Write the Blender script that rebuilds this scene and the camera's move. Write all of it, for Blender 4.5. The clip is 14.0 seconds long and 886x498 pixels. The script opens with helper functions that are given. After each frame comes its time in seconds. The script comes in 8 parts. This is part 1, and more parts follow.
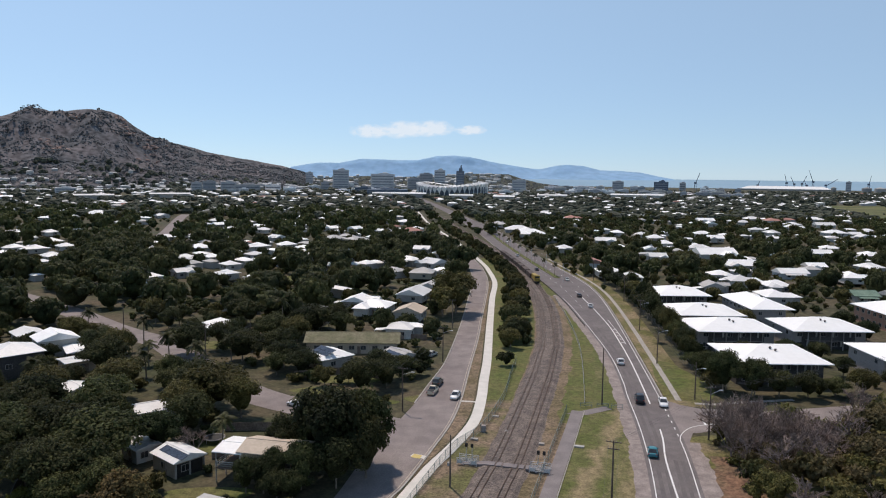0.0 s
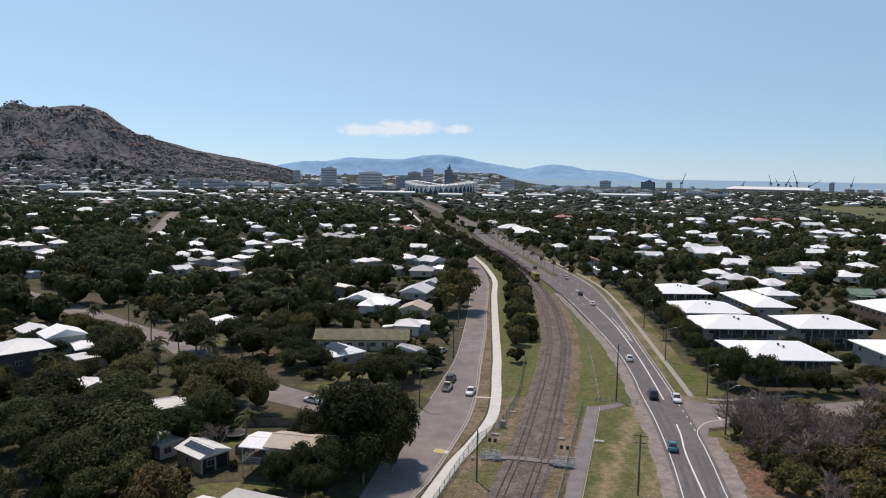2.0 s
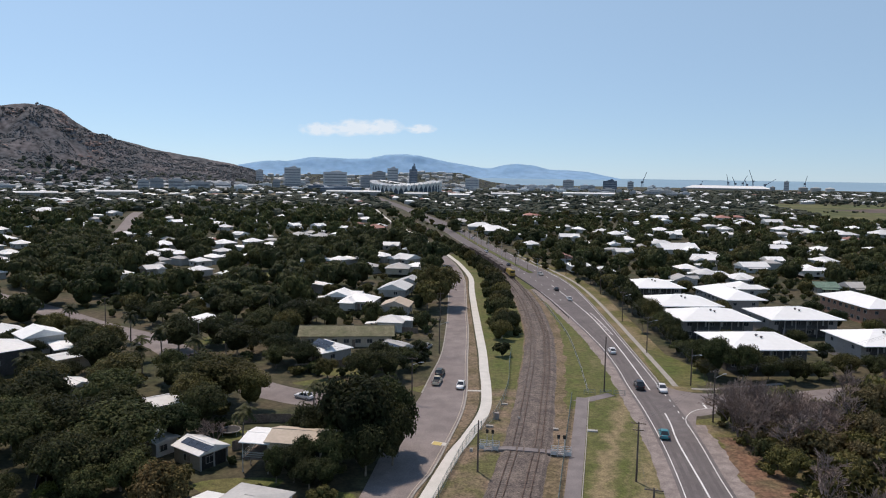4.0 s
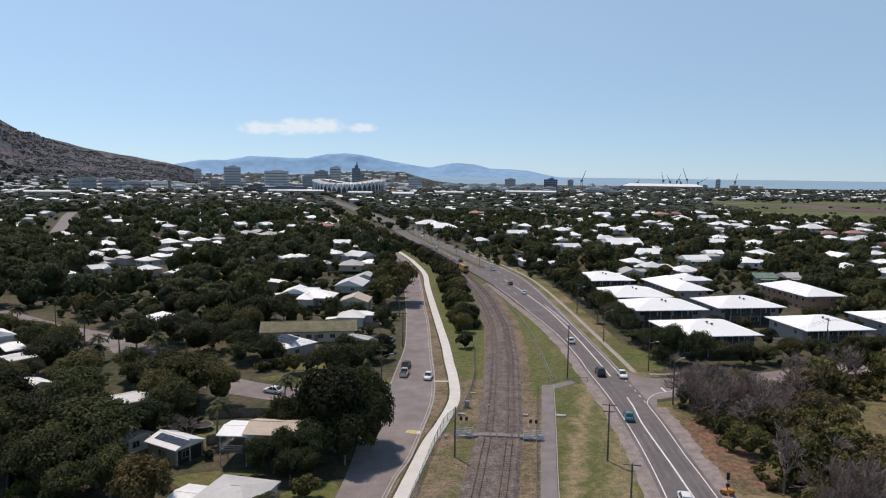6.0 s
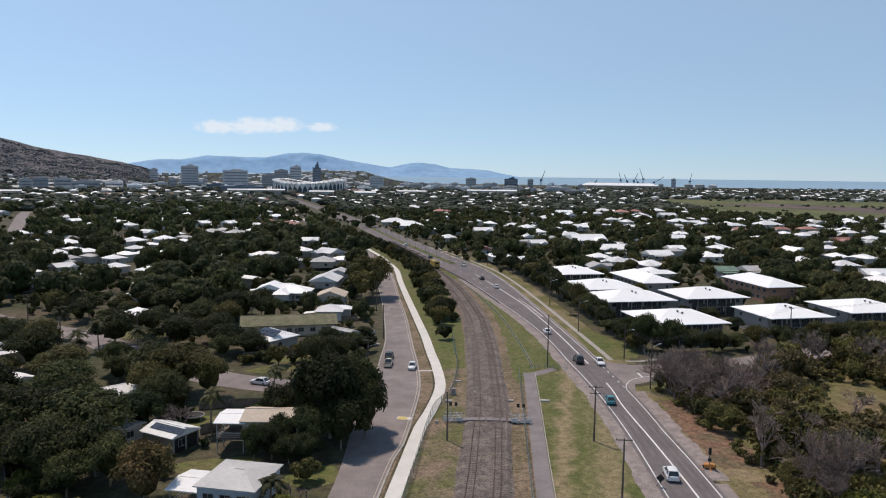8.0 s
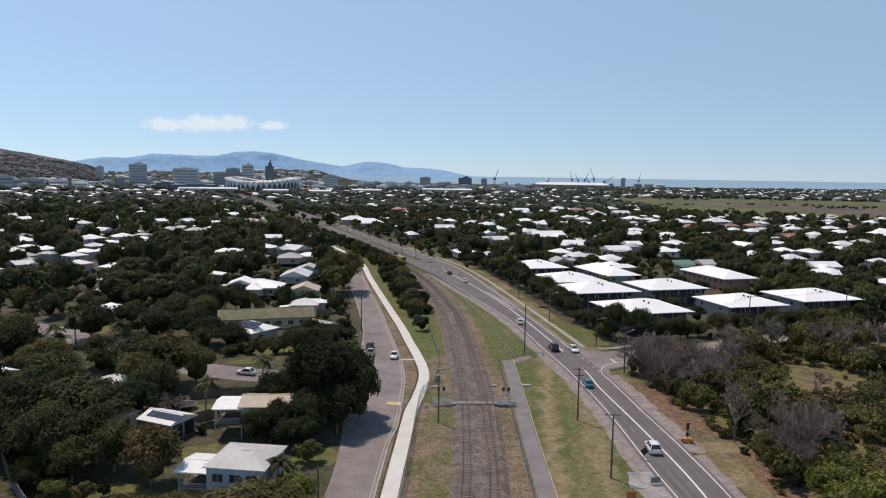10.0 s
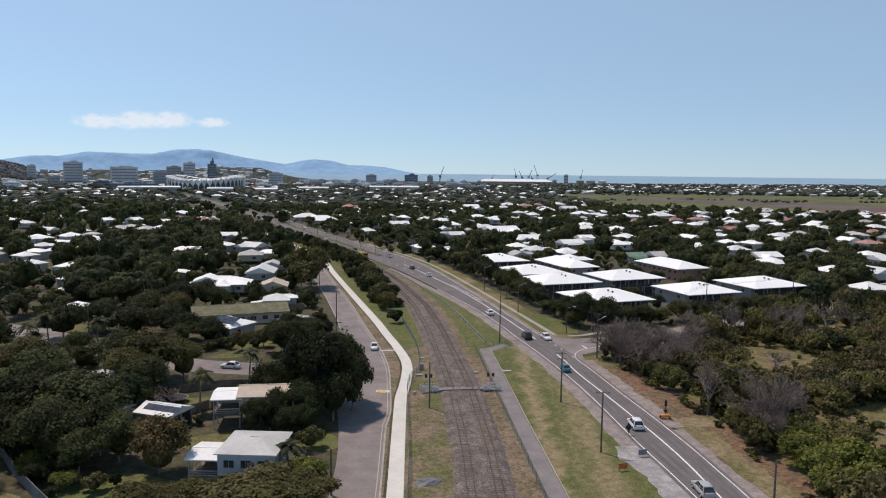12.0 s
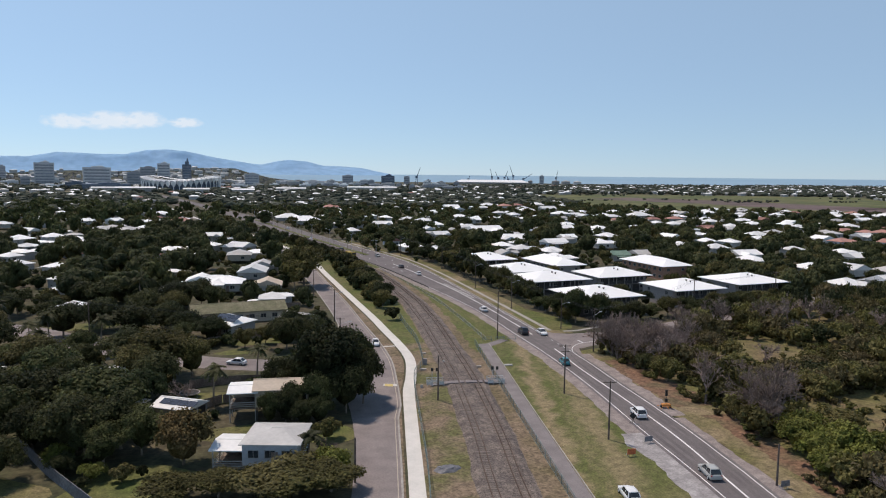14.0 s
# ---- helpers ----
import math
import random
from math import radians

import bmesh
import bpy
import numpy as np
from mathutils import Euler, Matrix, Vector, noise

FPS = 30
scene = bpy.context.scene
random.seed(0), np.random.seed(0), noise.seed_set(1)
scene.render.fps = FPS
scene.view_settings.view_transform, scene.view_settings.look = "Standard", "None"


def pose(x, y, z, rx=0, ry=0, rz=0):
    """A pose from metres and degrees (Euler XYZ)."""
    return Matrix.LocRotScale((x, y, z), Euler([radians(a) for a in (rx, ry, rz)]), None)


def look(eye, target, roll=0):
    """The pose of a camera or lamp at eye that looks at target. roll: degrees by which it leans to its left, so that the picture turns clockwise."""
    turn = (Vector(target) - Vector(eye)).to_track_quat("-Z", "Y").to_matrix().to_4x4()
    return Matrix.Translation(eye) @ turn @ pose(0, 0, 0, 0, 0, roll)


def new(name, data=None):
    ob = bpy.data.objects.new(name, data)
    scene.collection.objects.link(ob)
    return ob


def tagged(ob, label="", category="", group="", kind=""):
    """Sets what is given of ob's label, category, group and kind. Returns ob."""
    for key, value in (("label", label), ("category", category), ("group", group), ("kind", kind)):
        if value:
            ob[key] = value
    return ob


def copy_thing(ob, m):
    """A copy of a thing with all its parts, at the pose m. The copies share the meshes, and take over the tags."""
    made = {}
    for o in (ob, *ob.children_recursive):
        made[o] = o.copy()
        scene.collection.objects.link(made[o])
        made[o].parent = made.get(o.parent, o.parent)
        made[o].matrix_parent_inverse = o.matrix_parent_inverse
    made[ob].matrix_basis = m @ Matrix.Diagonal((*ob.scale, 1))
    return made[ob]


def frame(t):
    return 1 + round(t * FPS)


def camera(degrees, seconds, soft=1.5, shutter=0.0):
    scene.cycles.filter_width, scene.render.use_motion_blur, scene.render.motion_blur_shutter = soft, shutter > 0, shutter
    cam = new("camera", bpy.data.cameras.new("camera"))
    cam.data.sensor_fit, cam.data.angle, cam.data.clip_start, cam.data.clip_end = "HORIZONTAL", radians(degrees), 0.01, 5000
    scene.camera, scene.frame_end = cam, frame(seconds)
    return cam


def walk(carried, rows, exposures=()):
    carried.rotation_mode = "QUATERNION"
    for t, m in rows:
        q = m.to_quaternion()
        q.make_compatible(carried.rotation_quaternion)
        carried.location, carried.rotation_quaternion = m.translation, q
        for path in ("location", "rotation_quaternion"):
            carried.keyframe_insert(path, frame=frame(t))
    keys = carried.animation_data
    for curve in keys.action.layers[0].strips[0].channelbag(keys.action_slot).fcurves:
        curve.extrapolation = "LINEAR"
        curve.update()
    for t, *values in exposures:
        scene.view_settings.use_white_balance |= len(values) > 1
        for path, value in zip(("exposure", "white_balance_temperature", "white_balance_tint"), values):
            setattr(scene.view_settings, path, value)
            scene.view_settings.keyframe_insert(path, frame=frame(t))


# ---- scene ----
cam = camera(63.5, 14.0, soft=1.1)
PATH = [
    (0.0, (-14.319, -1.749, 49.773), (-14.201, 0.237, 49.564), 0.6),
    (0.5, (-16.169, -1.839, 49.565), (-16.043, 0.146, 49.357), 0.8),
    (1, (-17.845, -1.727, 49.5), (-17.712, 0.257, 49.291), 0.9),
    (1.5, (-19.484, -1.894, 49.388), (-19.34, 0.09, 49.178), 0.9),
    (2, (-21.038, -1.926, 49.19), (-20.88, 0.057, 48.979), 0.9),
    (2.5, (-22.654, -1.796, 48.895), (-22.477, 0.185, 48.684), 0.9),
    (5, (-29.862, -2.839, 47.52), (-29.517, -0.88, 47.31), 0.8),
    (5.5, (-31.372, -3.105, 47.145), (-30.98, -1.155, 46.935), 0.8),
    (6, (-32.787, -3.674, 46.807), (-32.367, -1.73, 46.597), 0.7),
    (6.5, (-34.13, -4.174, 46.621), (-33.685, -2.235, 46.41), 0.6),
    (7, (-35.582, -4.644, 46.153), (-35.108, -2.712, 45.944), 0.7),
    (7.5, (-37.092, -5.04, 45.708), (-36.589, -3.115, 45.499), 0.7),
    (8, (-38.787, -5.804, 45.285), (-38.258, -3.887, 45.076), 0.7),
    (10.5, (-48.753, -8.927, 43.694), (-48.063, -7.061, 43.484), 0.8),
    (11, (-51.115, -9.289, 43.514), (-50.39, -7.437, 43.302), 0.7),
    (11.5, (-53.357, -9.633, 43.336), (-52.593, -7.797, 43.122), 0.6),
    (12, (-55.685, -10.045, 43.163), (-54.885, -8.224, 42.949), 0.6),
    (12.5, (-57.811, -10.248, 42.938), (-56.972, -8.445, 42.722), 0.5),
    (13, (-59.936, -10.329, 42.712), (-59.068, -8.54, 42.497), 0.6),
    (13.5, (-61.798, -10.897, 42.845), (-60.933, -9.107, 42.63), 0.5),
    (14, (-62.754, -10.925, 42.682), (-61.891, -9.133, 42.471), 0.6),
]
walk(cam, [(row[0], look(*row[1:])) for row in PATH])

# ---- world, sun ----
SUN_AZ, SUN_EL = radians(-22), radians(63)      # from +y, clockwise positive
world = bpy.data.worlds.new("sky")
scene.world = world
world.use_nodes = True
wn, wl = world.node_tree.nodes, world.node_tree.links
sky = wn.new("ShaderNodeTexSky")
sky.sky_type, sky.sun_disc = "NISHITA", False
sky.sun_elevation, sky.sun_rotation = SUN_EL, SUN_AZ
sky.altitude, sky.air_density, sky.dust_density, sky.ozone_density = 0, 0.7, 0.0, 5.0
tint = wn.new("ShaderNodeMix")
tint.data_type, tint.blend_type = "RGBA", "MULTIPLY"
tint.inputs[0].default_value, tint.inputs[7].default_value = 1.0, (1.035, 1.05, 1.005, 1)
wl.new(sky.outputs[0], tint.inputs[6])
haze = wn.new("ShaderNodeMix")
haze.data_type = "RGBA"
haze.inputs[7].default_value = (4.35, 6.05, 8.15, 1)
height = wn.new("ShaderNodeTexCoord")
split = wn.new("ShaderNodeSeparateXYZ")
wl.new(height.outputs["Generated"], split.inputs[0])
thin_out = wn.new("ShaderNodeMapRange")
thin_out.inputs[1].default_value, thin_out.inputs[2].default_value = 0.25, 0.95
thin_out.inputs[3].default_value, thin_out.inputs[4].default_value = 0.64, 0.0
wl.new(split.outputs[2], thin_out.inputs[0])
wl.new(thin_out.outputs[0], haze.inputs[0])
wl.new(tint.outputs[2], haze.inputs[6])
wl.new(haze.outputs[2], wn["Background"].inputs[0])
away = wn.new("ShaderNodeMapRange")         # the sky is brighter on the sun's side
away.inputs[1].default_value, away.inputs[2].default_value = -0.55, 0.85
away.inputs[3].default_value, away.inputs[4].default_value = 0.121, 0.093
wl.new(split.outputs[0], away.inputs[0])
wl.new(away.outputs[0], wn["Background"].inputs[1])
lamp = bpy.data.lights.new("sun", "SUN")
lamp.energy, lamp.angle, lamp.color = 3.45, radians(0.53), (1.0, 0.86, 0.755)
sun = new("sun", lamp)
sun_dir = Vector((math.sin(SUN_AZ) * math.cos(SUN_EL), math.cos(SUN_AZ) * math.cos(SUN_EL), math.sin(SUN_EL)))
sun.matrix_world = look(sun_dir * 200, (0, 0, 0))
scene.view_settings.exposure = 0.0

# ---- materials ----


def material(name, c1, c2, scale=0.3, fine=6.0, rough=0.85, metal=0.0, bump=0.15, vary=0.12, island=0.0, spec=0.3, lo=0.35, hi=0.65, fine_amt=0.3, depth=0.05, thin=0.0, mid=0.0, mid_scale=0.7):
    """Two colours mixed by a coarse noise, broken up by a fine one, varied from object to object."""
    m = bpy.data.materials.new(name)
    m.use_nodes = True
    n, l = m.node_tree.nodes, m.node_tree.links
    b = n["Principled BSDF"]
    geo = n.new("ShaderNodeNewGeometry")
    coarse = n.new("ShaderNodeTexNoise")
    coarse.inputs["Scale"].default_value, coarse.inputs["Detail"].default_value = scale, 5
    l.new(geo.outputs["Position"], coarse.inputs["Vector"])
    ramp = n.new("ShaderNodeMapRange")
    ramp.inputs[1].default_value, ramp.inputs[2].default_value = lo, hi
    l.new(coarse.outputs[0], ramp.inputs[0])
    mix = n.new("ShaderNodeMix")
    mix.data_type = "RGBA"
    mix.inputs[6].default_value, mix.inputs[7].default_value = (*c1, 1), (*c2, 1)
    l.new(ramp.outputs[0], mix.inputs[0])
    small = n.new("ShaderNodeTexNoise")
    small.inputs["Scale"].default_value, small.inputs["Detail"].default_value = fine, 4
    l.new(geo.outputs["Position"], small.inputs["Vector"])
    amount = n.new("ShaderNodeMapRange")
    amount.inputs[1].default_value, amount.inputs[2].default_value = 0.3, 0.7
    amount.inputs[3].default_value, amount.inputs[4].default_value = 1 - fine_amt, 1 + fine_amt
    l.new(small.outputs[0], amount.inputs[0])
    last = amount.outputs[0]
    if mid:         # blotches between the coarse and the fine scale
        blotch = n.new("ShaderNodeTexNoise")
        blotch.inputs["Scale"].default_value, blotch.inputs["Detail"].default_value = mid_scale, 6
        l.new(geo.outputs["Position"], blotch.inputs["Vector"])
        br = n.new("ShaderNodeMapRange")
        br.inputs[1].default_value, br.inputs[2].default_value = 0.36, 0.64
        br.inputs[3].default_value, br.inputs[4].default_value = 1 - mid, 1 + mid
        l.new(blotch.outputs[0], br.inputs[0])
        bmul = n.new("ShaderNodeMath")
        bmul.operation = "MULTIPLY"
        l.new(last, bmul.inputs[0])
        l.new(br.outputs[0], bmul.inputs[1])
        last = bmul.outputs[0]
    for source, spread in ((n.new("ShaderNodeObjectInfo").outputs["Random"], vary), (geo.outputs["Random Per Island"], island)):
        if spread:
            r = n.new("ShaderNodeMapRange")
            r.inputs[3].default_value, r.inputs[4].default_value = 1 - spread, 1 + spread
            l.new(source, r.inputs[0])
            mul = n.new("ShaderNodeMath")
            mul.operation = "MULTIPLY"
            l.new(last, mul.inputs[0])
            l.new(r.outputs[0], mul.inputs[1])
            last = mul.outputs[0]
    scaled = n.new("ShaderNodeVectorMath")
    scaled.operation = "SCALE"
    l.new(mix.outputs[2], scaled.inputs[0])
    l.new(last, scaled.inputs["Scale"])
    l.new(scaled.outputs[0], b.inputs["Base Color"])
    b.inputs["Roughness"].default_value, b.inputs["Metallic"].default_value = rough, metal
    b.inputs["Specular IOR Level"].default_value = spec
    if bump:
        bm_ = n.new("ShaderNodeBump")
        bm_.inputs["Strength"].default_value, bm_.inputs["Distance"].default_value = bump, depth
        l.new(small.outputs[0], bm_.inputs["Height"])
        l.new(bm_.outputs[0], b.inputs["Normal"])
    if thin:        # leaves let a share of the light through
        tl = n.new("ShaderNodeBsdfTranslucent")
        l.new(scaled.outputs[0], tl.inputs["Color"])
        mx_ = n.new("ShaderNodeMixShader")
        mx_.inputs[0].default_value = thin
        l.new(b.outputs[0], mx_.inputs[1])
        l.new(tl.outputs[0], mx_.inputs[2])
        l.new(mx_.outputs[0], n["Material Output"].inputs["Surface"])
    return m


def see_through(name, colour, share, scale=40.0):
    """Wire mesh: thin wires with open gaps between them."""
    m = bpy.data.materials.new(name)
    m.use_nodes = True
    n, l = m.node_tree.nodes, m.node_tree.links
    b = n["Principled BSDF"]
    b.inputs["Base Color"].default_value, b.inputs["Roughness"].default_value, b.inputs["Metallic"].default_value = (*colour, 1), 0.5, 0.4
    noise_ = n.new("ShaderNodeTexNoise")
    noise_.inputs["Scale"].default_value = scale
    geo = n.new("ShaderNodeNewGeometry")
    l.new(geo.outputs["Position"], noise_.inputs["Vector"])
    r = n.new("ShaderNodeMapRange")
    r.inputs[1].default_value, r.inputs[2].default_value = 0.3, 0.7
    r.inputs[3].default_value, r.inputs[4].default_value = share - 0.2, share + 0.2
    l.new(noise_.outputs[0], r.inputs[0])
    clear = n.new("ShaderNodeBsdfTransparent")
    mix = n.new("ShaderNodeMixShader")
    l.new(r.outputs[0], mix.inputs[0])
    l.new(clear.outputs[0], mix.inputs[1])
    l.new(b.outputs[0], mix.inputs[2])
    l.new(mix.outputs[0], n["Material Output"].inputs["Surface"])
    return m


M_GROUND = material("town_ground", (0.045, 0.051, 0.021), (0.094, 0.075, 0.046), 0.06, 1.5, 0.95, vary=0, bump=0.3, mid=0.3, mid_scale=0.5)
M_LAWN = material("mown_lawn", (0.084, 0.103, 0.025), (0.128, 0.118, 0.045), 0.12, 3.4, 0.95, vary=0.05, bump=0.4, fine_amt=0.33, mid=0.24, mid_scale=0.8)
M_TURF = material("verge_turf", (0.088, 0.100, 0.027), (0.150, 0.135, 0.058), 0.10, 3.2, 0.95, vary=0, bump=0.5, lo=0.44, hi=0.68, fine_amt=0.34, mid=0.22, mid_scale=0.9)

def worn_bands(m, colour, across, bands):
    """Mixes soft worn bands into a ground material: across is the plan direction square to them, bands are (place, half-width, strength)."""
    n, l = m.node_tree.nodes, m.node_tree.links
    scaled = next(k for k in n if k.bl_idname == "ShaderNodeVectorMath" and k.operation == "SCALE")
    before = scaled.inputs[0].links[0].from_socket
    geo = next(k for k in n if k.bl_idname == "ShaderNodeNewGeometry")
    dot = n.new("ShaderNodeVectorMath")
    dot.operation = "DOT_PRODUCT"
    dot.inputs[1].default_value = (*across, 0)
    l.new(geo.outputs["Position"], dot.inputs[0])
    wob = n.new("ShaderNodeTexNoise")
    wob.inputs["Scale"].default_value, wob.inputs["Detail"].default_value = 0.22, 6
    l.new(geo.outputs["Position"], wob.inputs["Vector"])
    shift = n.new("ShaderNodeMath")
    shift.operation = "MULTIPLY_ADD"
    shift.inputs[1].default_value = 7.0
    l.new(wob.outputs[0], shift.inputs[0])
    l.new(dot.outputs["Value"], shift.inputs[2])
    for place_, half, strength in bands:
        off = n.new("ShaderNodeMath")
        off.operation = "SUBTRACT"
        off.inputs[1].default_value = place_ + 3.5
        l.new(shift.outputs[0], off.inputs[0])
        size = n.new("ShaderNodeMath")
        size.operation = "ABSOLUTE"
        l.new(off.outputs[0], size.inputs[0])
        fade = n.new("ShaderNodeMapRange")
        fade.interpolation_type = "SMOOTHSTEP"
        fade.inputs[1].default_value, fade.inputs[2].default_value = 0.0, half
        fade.inputs[3].default_value, fade.inputs[4].default_value = strength, 0.0
        l.new(size.outputs[0], fade.inputs[0])
        mix = n.new("ShaderNodeMix")
        mix.data_type = "RGBA"
        mix.inputs[7].default_value = (*colour, 1)
        l.new(fade.outputs[0], mix.inputs[0])
        l.new(before, mix.inputs[6])
        before = mix.outputs[2]
    l.new(before, scaled.inputs[0])


worn_bands(M_TURF, (0.245, 0.190, 0.110), (0.9, -0.436), ((-33.0, 2.6, 0.85), (-25.6, 3.4, 0.7), (-29.0, 0.9, 0.3)))
M_VERGE = material("verge_grass", (0.112, 0.106, 0.034), (0.225, 0.174, 0.102), 0.075, 3.2, 0.95, vary=0, bump=0.5, lo=0.44, hi=0.62, fine_amt=0.34, mid=0.26, mid_scale=0.9)
M_DRY = material("dry_grass", (0.200, 0.148, 0.100), (0.130, 0.103, 0.056), 0.13, 2.2, 0.95, vary=0, bump=0.6, lo=0.4, hi=0.62, fine_amt=0.45, mid=0.26, mid_scale=0.9)
M_MARGIN = material("railside_grass", (0.110, 0.108, 0.042), (0.190, 0.142, 0.096), 0.16, 2.4, 0.95, vary=0, bump=0.6, lo=0.38, hi=0.58, fine_amt=0.42, mid=0.26, mid_scale=0.9)
M_SCRUBLAND = material("scrub_ground", (0.118, 0.114, 0.038), (0.165, 0.122, 0.064), 0.09, 1.8, 0.95, vary=0, bump=0.5, fine_amt=0.42, mid=0.25, mid_scale=0.5)
M_RED_SOIL = material("red_soil", (0.180, 0.104, 0.066), (0.125, 0.098, 0.055), 0.16, 2.0, 0.95, vary=0, lo=0.40, hi=0.64, fine_amt=0.4, mid=0.28, mid_scale=0.8)
M_ASPHALT = material("main_asphalt", (0.132, 0.116, 0.115), (0.166, 0.147, 0.143), 0.12, 6.0, 0.9, vary=0, bump=0.15, fine_amt=0.16, mid=0.09, mid_scale=0.5)
M_OLD_ASPHALT = material("weathered_asphalt", (0.195, 0.166, 0.158), (0.244, 0.211, 0.198), 0.11, 4.0, 0.9, vary=0, bump=0.15, fine_amt=0.16, mid=0.1, mid_scale=0.35)
M_PATCH = material("polished_asphalt", (0.105, 0.093, 0.092), (0.134, 0.119, 0.115), 0.2, 6.0, 0.9, vary=0.1, fine_amt=0.16)
M_SHOULDER = material("gravel_shoulder", (0.225, 0.190, 0.175), (0.285, 0.243, 0.222), 0.25, 5.0, 0.95, vary=0, bump=0.4, fine_amt=0.25, mid=0.16, mid_scale=0.8)
M_CONCRETE = material("path_concrete", (0.552, 0.534, 0.488), (0.626, 0.598, 0.552), 0.4, 5.0, 0.85, vary=0.04, bump=0.05, fine_amt=0.06)
M_PALE_GRAVEL = material("pale_gravel", (0.25, 0.232, 0.226), (0.35, 0.328, 0.318), 0.35, 3.0, 0.95, vary=0, bump=0.4, fine_amt=0.2, mid=0.15, mid_scale=0.8)
M_KERB = material("kerb_concrete", (0.30, 0.28, 0.25), (0.38, 0.355, 0.32), 0.5, 4.0, 0.9, vary=0.06, fine_amt=0.15)
M_FOOTWAY = material("footway_asphalt", (0.180, 0.160, 0.158), (0.230, 0.207, 0.202), 0.3, 6.0, 0.9, vary=0, fine_amt=0.12)
M_BALLAST = material("ballast_stone", (0.104, 0.087, 0.078), (0.176, 0.145, 0.124), 0.30, 4.5, 0.95, vary=0, bump=0.8, fine_amt=0.6, lo=0.36, hi=0.64, mid=0.2, mid_scale=1.1)
M_SLEEPER = material("concrete_sleeper", (0.155, 0.134, 0.120), (0.195, 0.168, 0.150), 0.6, 5.0, 0.9, vary=0.2)
M_TIMBER_SLEEPER = material("timber_sleeper", (0.135, 0.110, 0.096), (0.175, 0.146, 0.126), 0.6, 5.0, 0.9, vary=0.2)
M_RAIL = material("rusty_rail", (0.10, 0.065, 0.05), (0.16, 0.11, 0.085), 0.4, 6.0, 0.6, metal=0.6, vary=0.05)
M_LINE = material("road_paint", (0.78, 0.78, 0.76), (0.62, 0.61, 0.59), 1.0, 10.0, 0.7, vary=0, bump=0, fine_amt=0.1)
M_YELLOW_LINE = material("cream_paint", (0.46, 0.40, 0.32), (0.38, 0.33, 0.27), 1.0, 10.0, 0.7, vary=0, bump=0, fine_amt=0.1)
M_TACTILE = material("yellow_tactile", (0.58, 0.46, 0.17), (0.50, 0.40, 0.16), 1.0, 10.0, 0.8, vary=0, bump=0, fine_amt=0.12)
M_GALV = material("galvanised_steel", (0.55, 0.56, 0.57), (0.45, 0.46, 0.47), 2.0, 12.0, 0.5, metal=0.25, vary=0.05, bump=0)
M_GATE = material("pale_galvanised_rail", (0.62, 0.62, 0.61), (0.54, 0.54, 0.53), 2.0, 12.0, 0.6, vary=0.05, bump=0)
M_GREEN_STEEL = material("green_coated_steel", (0.16, 0.22, 0.21), (0.20, 0.26, 0.25), 2.0, 12.0, 0.5, metal=0.2, vary=0.05, bump=0)
M_MESH = see_through("chain_mesh", (0.22, 0.29, 0.28), 0.34)
M_POLE = material("weathered_pole_timber", (0.10, 0.075, 0.06), (0.15, 0.12, 0.10), 1.0, 10.0, 0.9, vary=0.2)
M_WIRE = material("power_cable", (0.05, 0.05, 0.05), (0.07, 0.07, 0.07), 1.0, 1.0, 0.6, vary=0, bump=0)
M_BLACK = material("black_plastic", (0.02, 0.02, 0.02), (0.035, 0.035, 0.035), 2.0, 8.0, 0.5, vary=0, bump=0)
M_LEAF = material("dark_leaves", (0.029, 0.037, 0.016), (0.078, 0.080, 0.032), 0.09, 4.0, 0.6, vary=0.3, island=0.34, bump=0.9, depth=0.3, spec=0.10, fine_amt=0.42, thin=0.28, mid=0.26, mid_scale=0.9)
M_LEAF_OLIVE = material("olive_leaves", (0.086, 0.082, 0.027), (0.130, 0.114, 0.044), 0.10, 4.0, 0.6, vary=0.3, island=0.34, bump=0.9, depth=0.3, spec=0.10, fine_amt=0.42, thin=0.28, mid=0.26, mid_scale=0.9)
M_LEAF_BROWN = material("bronzed_leaves", (0.088, 0.072, 0.029), (0.13, 0.088, 0.041), 0.2, 4.0, 0.75, vary=0.3, island=0.26, bump=0.9, depth=0.3, spec=0.08, fine_amt=0.42, thin=0.2, mid=0.2, mid_scale=0.9)
M_LEAF_MID = material("green_leaves", (0.036, 0.049, 0.020), (0.092, 0.098, 0.037), 0.08, 4.0, 0.6, vary=0.3, island=0.34, bump=0.9, depth=0.3, spec=0.10, fine_amt=0.42, thin=0.28, mid=0.26, mid_scale=0.9)
M_LEAF_SCRUB = material("scrub_leaves", (0.112, 0.098, 0.042), (0.160, 0.128, 0.066), 0.12, 4.0, 0.6, vary=0.3, island=0.24, bump=0.9, depth=0.3, spec=0.10, fine_amt=0.42, thin=0.3, mid=0.26, mid_scale=0.9)
M_LEAF_WEED = material("weedy_leaves", (0.112, 0.112, 0.036), (0.150, 0.130, 0.050), 0.12, 4.0, 0.6, vary=0.3, island=0.24, bump=0.9, depth=0.3, spec=0.10, fine_amt=0.42, thin=0.3, mid=0.26, mid_scale=0.9)
M_LEAF_BRIGHT = material("fresh_leaves", (0.125, 0.140, 0.030), (0.165, 0.168, 0.043), 0.3, 4.0, 0.6, vary=0.25, island=0.24, bump=0.9, depth=0.3, spec=0.10, fine_amt=0.42, thin=0.3, mid=0.26, mid_scale=0.9)
